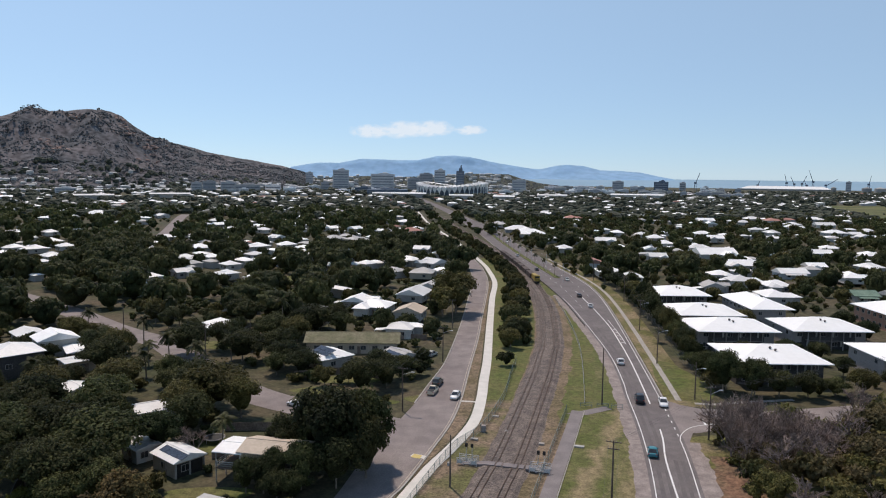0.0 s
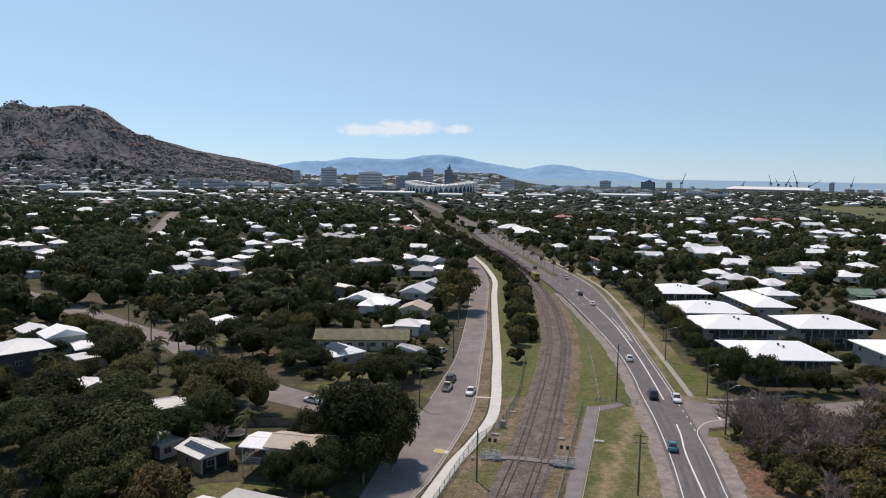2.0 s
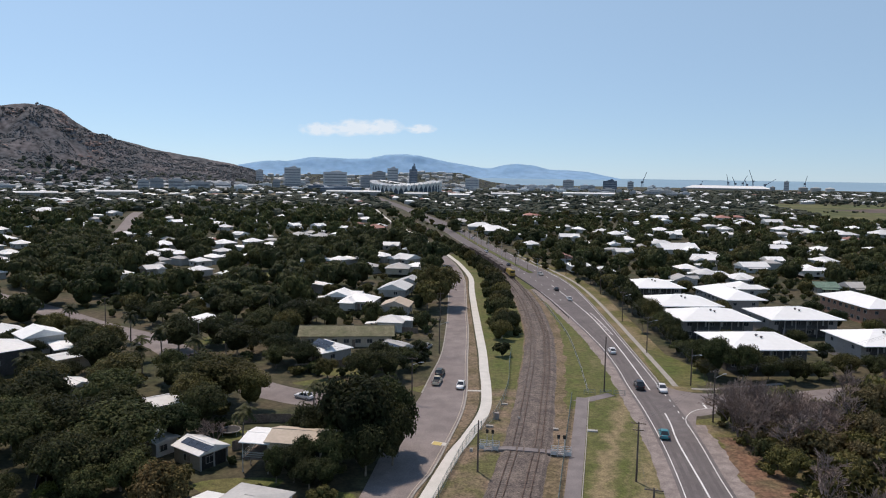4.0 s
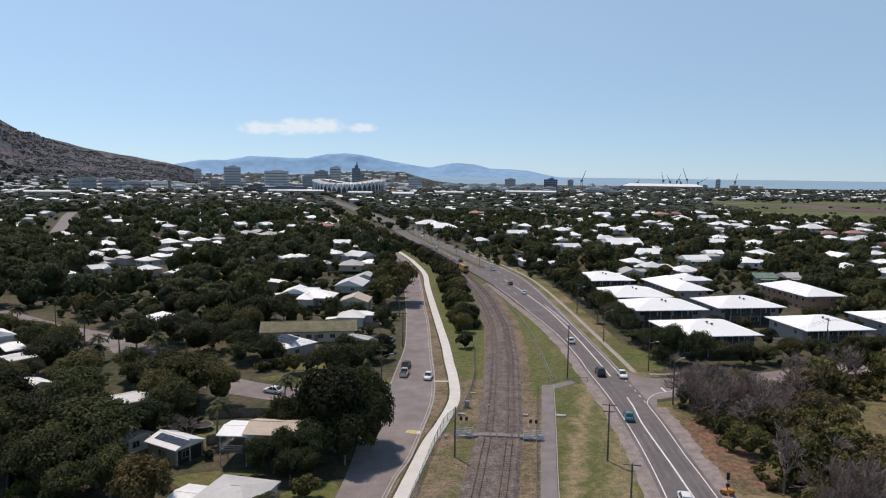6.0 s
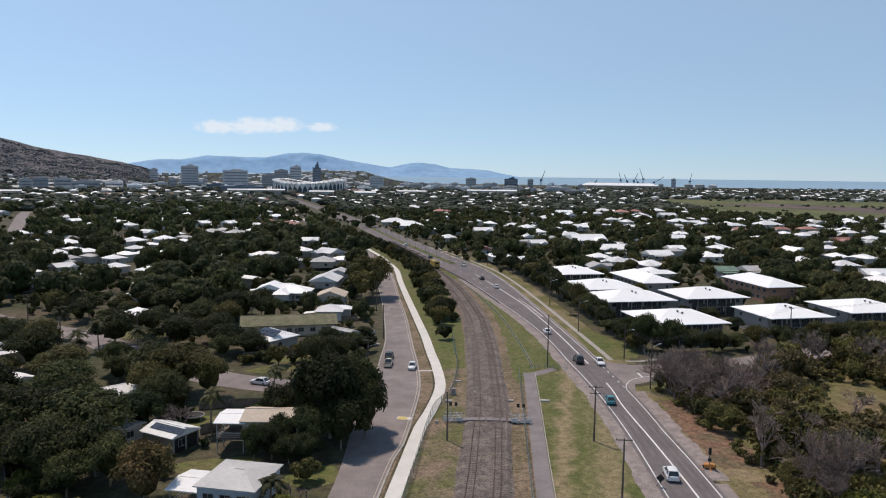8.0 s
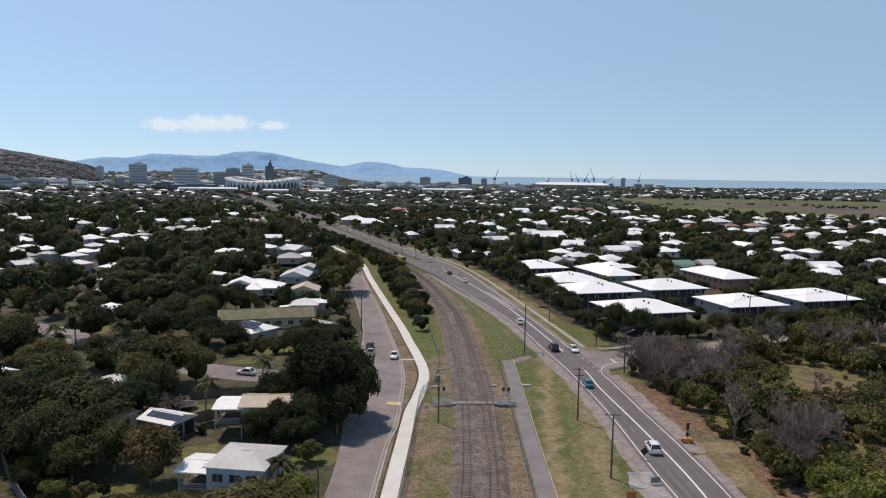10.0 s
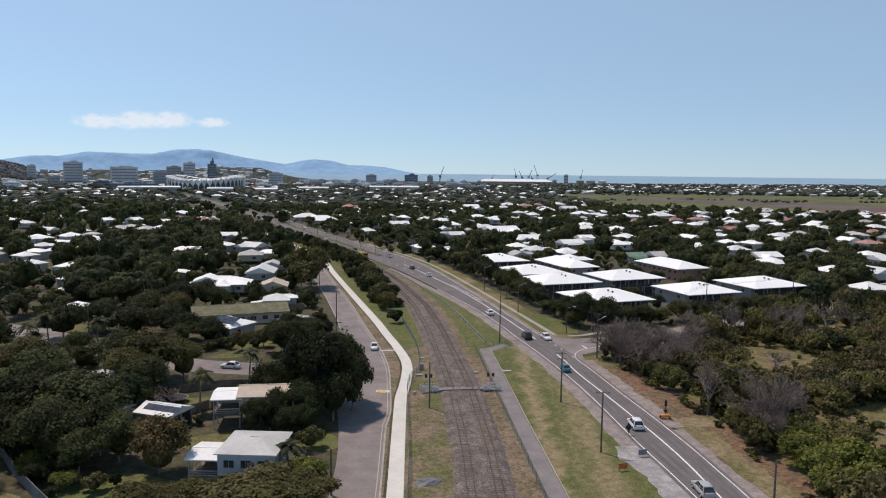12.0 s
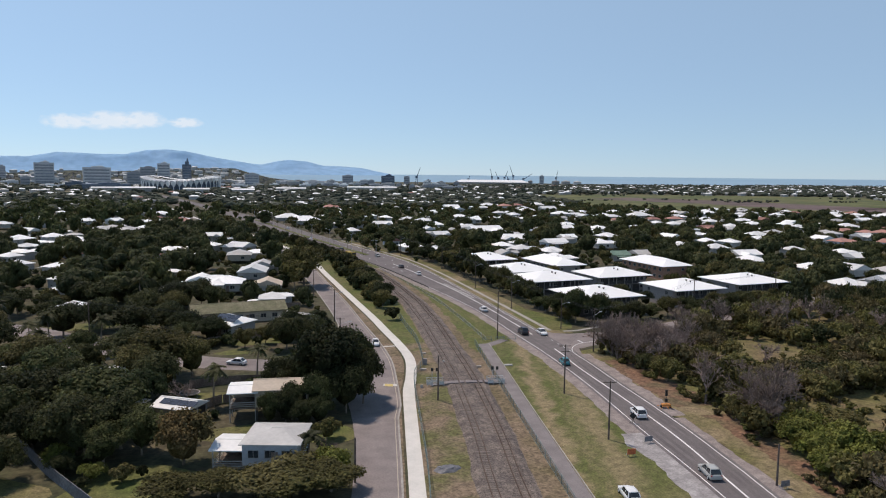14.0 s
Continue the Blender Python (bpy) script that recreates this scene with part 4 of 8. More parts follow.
def bare_model(name, seed, h, spread, label, depth=5, mat=None):
    rng = random.Random(seed)
    root = thing(name, label, "tree")
    t, tw = Geo(), Geo()

    def grow(p, d, ln, rad, k):
        q = p + d * ln
        (t if k > 3 else tw).tube(p, q, max(rad, 0.020), max(rad * 0.7, 0.015), 5 if k > 3 else 3)
        if k == 0:
            return
        for _ in range(3 if k > 1 or depth > 5 else 4):
            nd = (d + Vector((rng.gauss(0, spread), rng.gauss(0, spread), rng.gauss(0.1, spread * 0.6)))).normalized()
            grow(q if rng.random() < 0.7 else p.lerp(q, 0.6), nd, ln * rng.uniform(0.62, 0.85), rad * 0.62, k - 1)
    if depth > 5:       # several stems from the ground
        for i in range(5):
            a = 2 * math.pi * i / 5 + rng.uniform(-0.4, 0.4)
            lean = rng.uniform(0.15, 0.75)
            grow(Vector((0.2 * math.cos(a), 0.2 * math.sin(a), -0.1)), Vector((lean * math.cos(a), lean * math.sin(a), 1)).normalized(), h * rng.uniform(0.2, 0.3), 0.012 * h, depth - 1)
    else:
        grow(Vector((0, 0, -0.1)), Vector((0, 0, 1)), h * 0.24, 0.02 * h, depth)
    part("trunk", t, mat or M_TWIG, root)
    part("branchwork", tw, mat or M_TWIG, root)
    return root


NEAR_DARK = [tree_model("tree", 11 + i, 10, 6.5, M_LEAF, 3900, 0.14, 0.34, 17, 0.16, label="dense dark green broadleaf tree in a garden") for i in range(4)]
NEAR_MID = [tree_model("tree", 25 + i, 10, 6.0, M_LEAF_MID, 3900, 0.13, 0.32, 16, 0.16, label="green broadleaf tree with a rounded crown") for i in range(2)]
NEAR_SCRUB = [tree_model("scrub_tree", 45 + i, 5, 3.4, M_LEAF_SCRUB if i < 2 else M_LEAF_WEED, 1700, 0.09, 0.22, 15, 0.1, 0.95, core=0.5, heart=0.42, label="dull olive-brown scrub tree" if i < 2 else "weedy green scrub tree") for i in range(4)]
NEAR_OLIVE = [tree_model("tree", 31 + i, 9, 5.5, M_LEAF_OLIVE, 3400, 0.12, 0.30, 15, 0.2, 0.95, label="olive green tree with loose drooping foliage") for i in range(3)]
NEAR_BROWN = [tree_model("tree", 41, 8, 4.5, M_LEAF_BROWN, 2900, 0.12, 0.28, 14, 0.08, 1.0, label="bronze-brown leaved bushy tree")]
NEAR_BRIGHT = [tree_model("shrub", 51 + i, 4, 3.0, M_LEAF_BRIGHT, 1500, 0.10, 0.25, 12, 0.12, 0.85, label="bright yellow-green leafy bush") for i in range(2)]
SHRUB = [tree_model("shrub", 61 + i, 3, 2.2, M_LEAF_OLIVE if i % 2 else M_LEAF, 700, 0.14, 0.3, 8, 0.1, 0.85, label="low green garden shrub") for i in range(3)]
PALMS = [palm_model("palm_tree", 71 + i, 6.5 + i, 30, "green palm with arching feathery fronds") for i in range(3)]
BARE = [bare_model("bare_tree", 81 + i, 6.5, 0.5, "leafless grey-brown twiggy tree") for i in range(3)]
BIG_BARE = [bare_model("bare_tree", 91 + i, 6.5, 0.46, "large leafless grey tree with fine branches", 6) for i in range(3)]
MID_DARK = [tree_model("tree", 101 + i, 9, 5.5, M_LEAF, 1300, 0.26, 0.55, 13, label="dark green suburban tree") for i in range(5)]
MID_OLIVE = [tree_model("tree", 121 + i, 8, 4.8, M_LEAF_OLIVE, 1100, 0.25, 0.5, 12, 0.25, 0.95, label="olive green suburban tree") for i in range(3)]
MODELS = {"m": NEAR_DARK + NEAR_MID, "c": NEAR_SCRUB[:2], "w": NEAR_SCRUB[2:], "o": NEAR_OLIVE, "b": NEAR_BROWN, "y": NEAR_BRIGHT, "s": SHRUB, "p": PALMS, "d": BARE, "D": BIG_BARE, "M": MID_DARK, "O": MID_OLIVE}
SIZE = {"c": (5, 3.4), "w": (5, 3.4), "m": (10, 6.5), "o": (9, 5.5), "b": (8, 4.5), "y": (4, 3.0), "s": (3, 2.2), "p": (7.5, 2.8), "d": (4.4, 2.1), "D": (4.6, 2.9), "M": (9, 5.5), "O": (8, 4.8)}
used = set()
plant_rng = random.Random(99)
OCC = []        # (x, y, r) of planted crowns


def plant(x, y, h, r, kind, group=""):
    models = MODELS[kind]
    if y > 225 and kind in "mo" and h < 12.5:       # lighter models for the distance
        kind = {"m": "M", "o": "O"}[kind]
        models = MODELS[kind]
    src = plant_rng.choice(models)
    h0, r0 = SIZE[kind]
    ang = plant_rng.uniform(0, 360)
    m_ = Matrix.Translation((x, y, 0)) @ Matrix.Rotation(radians(ang), 4, "Z")
    if src not in used:
        used.add(src)
        ob = src
        ob.matrix_basis = m_
    else:
        ob = copy_thing(src, m_)
    ob.scale = (r / r0, r / r0, h / h0)
    if group:
        ob["group"] = group
    OCC.append((x, y, r))
    return ob


# ---- buildings ----
HOUSES = []     # (x, y, half-size, eave) of every building, kept clear of trees


def roof_geo(w, d, eave, rise, kind, over=0.5, thick=0.14):
    """A hip or gable roof over a w x d plan, ridge along x, with eaves that have depth."""
    g_ = Geo()
    a, b = w / 2 + over, d / 2 + over
    inset = min(a * 0.85, b * 0.95) if kind == "hip" else 0.0
    lo = [(-a, -b), (a, -b), (a, b), (-a, b)]
    v = [(x, y, eave) for x, y in lo] + [(x, y, eave + thick) for x, y in lo] + [(-a + inset, 0, eave + thick + rise), (a - inset, 0, eave + thick + rise)]
    f = [(3, 2, 1, 0), (0, 1, 5, 4), (1, 2, 6, 5), (2, 3, 7, 6), (3, 0, 4, 7), (4, 5, 9, 8), (6, 7, 8, 9), (5, 6, 9), (7, 4, 8)]
    g_.add(v, f)
    # ridge cap
    g_.box(0, 0, eave + thick + rise - 0.02, max(0.4, 2 * (a - inset)), 0.35, 0.06)
    return g_


def window(parent, x, y, z, w, h, face, frame_mat=None):
    """A framed window on a wall; face is the wall's outward angle in degrees."""
    at = Matrix.Translation((x, y, z)) @ Matrix.Rotation(radians(face), 4, "Z")
    fr = Geo()
    t = 0.07
    for bx, bz, sx, sz in ((0, -h / 2, w + 2 * t, t), (0, h / 2 - t, w + 2 * t, t), (-w / 2, -h / 2, t, h), (w / 2, -h / 2, t, h), (0, -h / 2, t * 0.7, h)):
        fr.box(bx, 0, bz, sx, 0.09, sz)
    fo = part("window", fr, frame_mat or M_WALL, parent, at=at)
    pg = Geo()
    pg.box(0, 0.005, -h / 2 + t, w, 0.03, h - 2 * t)
    part("pane", pg, M_GLASS, fo)
    return fo


def house_model(w, d, eave, rise, kind, roof, wall, raised=0.0, porch=0.0, label="", windows=3, solar=0, over=0.5, wing=0, stumps=True):
    """A detached house with walls, roof, windows, door; raised ones stand on stumps."""
    root = thing("house", label, "house")
    wg = Geo()
    wg.box(0, 0, raised if raised else -0.05, w, d, eave - raised + 0.05)
    if kind == "gable":
        for sx in (-w / 2, w / 2):
            k = len(wg.v)
            wg.add([(sx, -d / 2, eave), (sx, d / 2, eave), (sx, 0, eave + rise * 0.9)], [(0, 1, 2)])
    part("wall", wg, wall, root)
    part("roof", roof_geo(w, d, eave, rise, kind, over), roof, root)
    if wing:
        sx = w * 0.24 * wing
        wg2 = Geo()
        wg2.box(sx, -d * 0.55, raised if raised else -0.05, w * 0.42, d * 0.5, eave - raised + 0.02)
        part("wing_wall", wg2, wall, root)
        rg2 = roof_geo(d * 0.9, w * 0.42, eave + 0.01, rise * 0.62, kind, over)
        rg2.v = [(sx - p[1], -d * 0.38 + p[0], p[2]) for p in rg2.v]
        part("wing_roof", rg2, roof, root)
        lg = Geo()
        lx = -sx * 1.1
        lg.add([(lx - w * 0.2, d * 0.46, eave - 0.3), (lx + w * 0.2, d * 0.46, eave - 0.3), (lx + w * 0.2, d * 0.46 + 4.2, eave - 0.75), (lx - w * 0.2, d * 0.46 + 4.2, eave - 0.75),
                (lx - w * 0.2, d * 0.46, eave - 0.18), (lx + w * 0.2, d * 0.46, eave - 0.18), (lx + w * 0.2, d * 0.46 + 4.2, eave - 0.63), (lx - w * 0.2, d * 0.46 + 4.2, eave - 0.63)],
               [(3, 2, 1, 0), (4, 5, 6, 7), (0, 1, 5, 4), (1, 2, 6, 5), (2, 3, 7, 6), (3, 0, 4, 7)])
        part("patio_roof", lg, M_ROOF, root)
        for px_ in (lx - w * 0.18, lx + w * 0.18):
            sg = Geo()
            sg.box(px_, d * 0.46 + 4.0, -0.05, 0.1, 0.1, eave - 0.6)
            part("patio_post", sg, M_WALL, root)
    zc = raised + (eave - raised) * 0.55
    for i in range(windows):
        fx = (i + 0.5) / windows - 0.5
        window(root, fx * w * 0.9, -d / 2 - 0.03, zc, 1.5, 1.2, 0)
    for sgn in (-1, 1):
        window(root, sgn * (w / 2 + 0.03), -d * 0.15, zc, 1.4, 1.2, 90)
    dg = Geo()
    dg.box(w * 0.08, -d / 2 - 0.04, raised, 0.95, 0.06, 2.05)
    part("door", dg, M_FENCE_WOOD, root)
    if raised > 0.5 and stumps:
        nx_ = 3
        for i in range(nx_):
            for j in range(2):
                sg = Geo()
                sg.box(0, 0, -0.05, 0.22, 0.22, raised + 0.05)
                part("stump", sg, M_DARK_WALL, root, at=Matrix.Translation(((i / (nx_ - 1) - 0.5) * (w - 0.5), (j - 0.5) * (d - 0.5), 0)))
    if porch:
        pg = Geo()
        a, b = w * 0.38, porch
        z0 = eave - 0.15
        pg.add([(-a, -d / 2 - 0.2, z0), (a, -d / 2 - 0.2, z0), (a, -d / 2 - b, z0 - 0.45), (-a, -d / 2 - b, z0 - 0.45),
                (-a, -d / 2 - 0.2, z0 + 0.1), (a, -d / 2 - 0.2, z0 + 0.1), (a, -d / 2 - b, z0 - 0.35), (-a, -d / 2 - b, z0 - 0.35)],
               [(0, 1, 2, 3), (7, 6, 5, 4), (0, 4, 5, 1), (1, 5, 6, 2), (2, 6, 7, 3), (3, 7, 4, 0)])
        part("porch_roof", pg, roof, root)
        for sx in (-a + 0.15, 0, a - 0.15):
            sg = Geo()
            sg.box(sx, -d / 2 - b + 0.15, -0.05, 0.12, 0.12, z0 - 0.4)
            part("porch_post", sg, M_WALL, root)
    for i in range(solar):
        sg = Geo()
        x0, slope = (i % 4 - 1.5) * 1.75, rise / (d / 2 + over)
        y0 = -d * 0.36 + (i // 4) * 1.5
        z0 = eave + 0.14 + (d / 2 + over + y0) * slope + 0.06
        sg.add([(x0, y0, z0), (x0 + 1.65, y0, z0), (x0 + 1.65, y0 + 1.4, z0 + 1.4 * slope), (x0, y0 + 1.4, z0 + 1.4 * slope),
                (x0, y0, z0 + 0.05), (x0 + 1.65, y0, z0 + 0.05), (x0 + 1.65, y0 + 1.4, z0 + 0.05 + 1.4 * slope), (x0, y0 + 1.4, z0 + 0.05 + 1.4 * slope)],
               [(3, 2, 1, 0), (4, 5, 6, 7), (0, 1, 5, 4), (1, 2, 6, 5), (2, 3, 7, 6), (3, 0, 4, 7)])
        part("solar_panel", sg, M_SOLAR, root)
    return root


def place(ob, x, y, turn, size, eave):
    ob.matrix_basis = Matrix.Translation((x, y, 0)) @ Matrix.Rotation(radians(turn), 4, "Z")
    HOUSES.append((x, y, size, eave))
    return ob


# apartment blocks
def apartment(x0, x1, y0, y1, turn, wall, label):
    w, d = x1 - x0 - 2.6, y1 - y0 - 2.6
    root = thing("apartment_block", label, "apartment building", "white roofed apartment blocks")
    wide = w >= d
    W, D = (w, d) if wide else (d, w)
    eave = 5.7
    wg = Geo()
    wg.box(0, 0.9, -0.05, W - 0.6, D - 2.6, eave + 0.05)
    part("wall", wg, wall, root)
    part("roof", roof_geo(W, D, eave, 2.4, "hip", 0.7, 0.18), M_ROOF_BLOCK, root, "white sheet metal hip roof")
    for side in (-1, 1):
        for lvl in range(2):
            z = 0.1 + lvl * 2.85
            n_ = max(4, int(W / 3.2))
            for i in range(n_):
                x = ((i + 0.5) / n_ - 0.5) * (W - 1.5)
                wall_y = (-D / 2 + 2.15 - 0.03) if side < 0 else (D / 2 - 0.4 + 0.03)
                if i % 3 == 1 and side < 0:
                    dg = Geo()
                    dg.box(x, wall_y, z, 1.0, 0.07, 2.1)
                    part("door", dg, M_DARK_WALL, root)
                else:
                    window(root, x, wall_y, z + 1.45, 1.5, 1.25, 0 if side < 0 else 180)
        if side < 0:
            sg = Geo()
            sg.box(0, -D / 2 + 1.4, 2.75, W * 0.62, 1.7, 0.16)
            part("balcony_slab", sg, M_RENDER, root)
            rg = Geo()
            rg.box(0, -D / 2 + 0.6, 2.91, W * 0.62, 0.06, 0.95)
            part("balcony_rail", rg, M_DARK_WALL, root, "dark balcony balustrade")
            for i in range(5):
                pg = Geo()
                pg.box((i / 4 - 0.5) * W * 0.62, -D / 2 + 0.6, -0.05, 0.22, 0.22, eave + 0.05)
                part("column", pg, M_RENDER, root)
    for sx in (-1, 1):
        for lvl in range(2):
            for yy in (-0.2, 0.3):
                window(root, sx * (W / 2 - 0.3 + 0.03), yy * D, 1.5 + lvl * 2.85, 1.2, 1.1, 90 * sx)
    for vx, vy in ((-0.5, -0.13), (0.3, -0.19)):
        zs = eave + 0.18 + 2.4 * (1 - abs(vy) * D / (D / 2 + 0.7))
        vg = Geo()
        vg.tube((vx, vy * D, zs - 0.2), (vx, vy * D, zs + 0.35), 0.2, 0.2, 8)
        vg.tube((vx, vy * D, zs + 0.3), (vx, vy * D, zs + 0.48), 0.42, 0.3, 8)
        part("roof_vent", vg, M_DARK_WALL, root, "dark roof ventilator")
    # Dark sheet across the front puts the veranda's shade into the colour.
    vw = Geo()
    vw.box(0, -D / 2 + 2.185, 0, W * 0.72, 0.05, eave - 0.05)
    part("veranda_wall", vw, M_DARK_WALL, root, "dark sheet for the shade behind the veranda")
    for i in range(6):
        bl = Geo()
        bl.box((i / 5 - 0.5) * W * 0.56, -D / 2 + 2.13, 3.6 if i % 2 else 0.8, 0.5, 0.06, 1.5)
        part("white_panel", bl, M_WALL, root)
    # Soffit coloured charcoal for the shade under the eaves.
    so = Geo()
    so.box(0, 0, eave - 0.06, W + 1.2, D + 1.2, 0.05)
    part("soffit", so, M_DARK_WALL, root, "soffit with the eave shade in its colour")
    return place(root, (x0 + x1) / 2, (y0 + y1) / 2, turn if wide else turn + 90, max(w, d) / 2, eave)


for x0, x1, y0, y1, turn, wall, lab in (
        (80, 102, 253, 275, -4, M_RENDER, "two-storey grey apartment block with white hip roof"),
        (73.5, 97, 216, 238, -4, M_RENDER, "two-storey grey apartment block with white hip roof"),
        (70.5, 95.5, 192.5, 213, -4, M_RENDER, "two-storey pale grey apartment block with balconies"),
        # Charcoal walls put the shade of the sunless front into the colour.
        (65.5, 89.5, 158, 180, -4, M_DARK_WALL, "two-storey apartment block with shade-darkened walls, white roof"),
        (103, 125, 159, 180, -4, M_RENDER, "two-storey grey apartment block with white hip roof"),
        (133, 157.5, 161, 183, -4, M_RENDER, "two-storey grey apartment block with white hip roof"),
        (98.5, 123, 192.5, 213, -4, M_RENDER, "two-storey pale grey apartment block with balconies"),
        (103, 119, 226, 257, -4, M_RENDER, "two-storey grey apartment block with white hip roof"),
        (142.5, 159.5, 208, 239, -4, M_WALL_BRICK, "two-storey brown brick apartment block, white roof")):
    apartment(x0, x1, y0, y1, turn, wall, lab)

def open_shelter(w, d, eave, floor, wall, label):
    """A roofed deck: posts, floor, railing and a half-height screen, open to the front."""
    root = thing("shelter", label, "shelter")
    part("roof", roof_geo(w, d, eave, 0.5, "gable", 0.4), M_ROOF, root, "white sheet metal roof")
    fg = Geo()
    fg.box(0, 0, floor - 0.18, w, d, 0.18)
    part("floor", fg, M_FENCE_WOOD, root)
    for sx in (-1, 1):
        for sy in (-1, 0, 1):
            pg = Geo()
            pg.box(sx * (w / 2 - 0.1), sy * (d / 2 - 0.1), -0.05, 0.14, 0.14, eave + 0.05)
            part("post", pg, M_WALL, root)
    bg = Geo()
    bg.box(0, d / 2 - 0.1, floor, w - 0.4, 0.1, eave - floor)
    part("back_wall", bg, wall, root)
    for x, y, sx, sy in ((0, -d / 2 + 0.1, w - 0.4, 0.05), (-w / 2 + 0.1, -d * 0.1, 0.05, d * 0.75)):
        for z in (0.2, 0.55, 0.9):
            rg = Geo()
            rg.box(x, y, floor + z, sx, sy, 0.14)
            part("rail", rg, M_WALL, root)
    return root


# near houses of the western gardens
place(house_model(8.0, 8.4, 4.0, 0.9, "hip", M_ROOF_GREY, M_WALL_BLUE, 0.9, 0, "raised pale blue weatherboard house, light grey roof", 3, over=0.4), -40.2, 91.9, -26, 6.5, 4)
place(open_shelter(4.6, 6.0, 2.7, 0.1, M_WALL_BLUE, "open white-roofed patio beside a pale blue house"), -46.0, 94.4, -26, 3.5, 2.7)
place(house_model(9.4, 6.5, 5.3, 1.0, "gable", M_ROOF_TAN, M_WALL_CREAM, 2.4, 0, "high-set cream house with a beige metal roof", 4, over=0.5), -34.4, 112.0, -16, 6.5, 5.3)
place(open_shelter(4.4, 6.3, 5.0, 2.4, M_WALL_CREAM, "open raised deck with a white roof beside a cream house"), -41.0, 113.6, -16, 3.5, 5.0)
gar = place(house_model(6.8, 5.4, 2.6, 1.0, "gable", M_ROOF, M_WALL_CREAM, 0, 0, "double garage with white roof and dark solar strip", 1, 4, over=0.4), -51.4, 116.5, -43, 5, 2.6)
# Black panels on the closed front stand in for the shade of open bays.
for yy in (-1.5, 1.5):
    og = Geo()
    og.box(3.42, yy * 0.83, 0.02, 0.04, 2.2, 2.25)
    part("bay_opening", og, M_BLACK, gar, "black panel for the shade of a garage bay")
for yy in (-3.0, 0.0, 3.0):
    og = Geo()
    og.box(3.52, yy * 0.85, -0.05, 0.2, 0.2, 2.65)
    part("post", og, M_WALL, gar)
place(house_model(5.0, 4.0, 2.5, 0.4, "gable", M_ROOF_GREY, M_WALL, 0, 0, "small grey metal garden shed", 1), -59.5, 121.5, -42, 3, 2.5)
place(house_model(25, 9, 3.0, 2.0, "gable", M_ROOF_MOSS, M_WALL_CREAM, 0, 0, "long low building with mossy olive tile roof", 7, over=0.8), -27.5, 198, -3, 13, 3)
place(house_model(9, 9, 3.4, 1.9, "hip", M_ROOF, M_WALL, 0.6, 0, "white weatherboard house with solar panels on roof", 3, 8, over=0.5), -32.8, 179.5, -52, 6, 3.4)
place(house_model(7, 8, 3.0, 1.2, "gable", M_ROOF_GREY, M_WALL, 0, 0, "small white house with solar hot water on roof", 2, 4), -14.5, 180.5, -55, 5, 3)
place(house_model(11, 12, 5.6, 2.0, "hip", M_ROOF, M_DARK_WALL, 0, 0, "two-storey house with cream walls and white roof", 3), -109.5, 175.5, -48, 8, 5.6)
place(house_model(8.5, 9.5, 4.6, 1.8, "gable", M_ROOF, M_WALL, 0, 0, "white two-storey gabled house", 2), -108, 195, -52, 6, 4.6)
# Closed box; its charcoal puts the shade under the carport roof into the colour.
place(house_model(9, 4, 2.8, 0.3, "gable", M_ROOF, M_DARK_WALL, 0, 0, "carport with a white roof, dark box for its shade", 1), -100, 188.5, -60, 4.5, 2.8)
place(house_model(8, 6, 2.8, 0.3, "gable", M_ROOF, M_WALL_CREAM, 0, 0, "flat white-roofed carport by a driveway", 1), -94.5, 178.5, 42, 5, 2.8)
place(house_model(9, 7, 3.0, 1.2, "gable", M_ROOF, M_WALL, 0, 0, "white-roofed bungalow among trees", 2), -121, 207, -50, 6, 3)
place(house_model(8, 6, 3.2, 1.0, "gable", M_ROOF, M_WALL, 0, 0, "white metal roofed house half hidden by trees", 2), -63.0, 139.5, 30, 6.5, 3.2)
place(house_model(6, 5, 2.6, 0.8, "gable", M_ROOF, M_WALL, 0, 0, "small white-roofed shed under trees", 1), -85, 155, -45, 4, 2.6)

# the open salt marsh


def marsh(x, y):
    return x > 514 + 0.39 * (y - 740) and y > max(740 - (x - 514) * 1.3, 430 + (x - 820) * 0.95) and y < 1235 - max(0.0, x - 980) * 0.62


# houses further off: (x, y, width, roof) block by block
WEST_NEAR = [(-41, 241, 9, 1), (-9, 272, 14, 0), (-23, 246, 12, 0), (-11, 236, 11, 4), (-14, 215, 9, 0), (-70, 221, 9, 0), (-42, 226, 8, 1), (-4, 331, 13, 1), (3, 367, 12, 0), (-117, 339, 9, 0),
             (-99, 358, 9, 0), (-93, 326, 9, 0), (-79, 321, 9, 0), (-132, 395, 11, 0), (-116, 390, 9, 0), (-96, 402, 9, 0), (-202, 393, 10, 0), (-1, 435, 11, 0), (-30, 262, 10, 0), (-2, 288, 11, 1)]
WEST_MID = [(-240, 474, 15, 0), (-228, 429, 13, 0), (-217, 443, 10, 0), (-243, 435, 11, 0), (-178, 507, 10, 0), (-155, 508, 12, 0), (-103, 448, 12, 0), (-124, 577, 10, 0), (-104, 521, 10, 0), (-87, 459, 10, 0),
            (-136, 439, 14, 0), (-299, 537, 10, 0), (-274, 544, 10, 0), (-61, 505, 16, 1), (-46, 497, 12, 1), (-40, 433, 10, 0), (-35, 469, 10, 0), (-52, 594, 11, 0), (-73, 611, 11, 0), (-7, 574, 18, 2)]
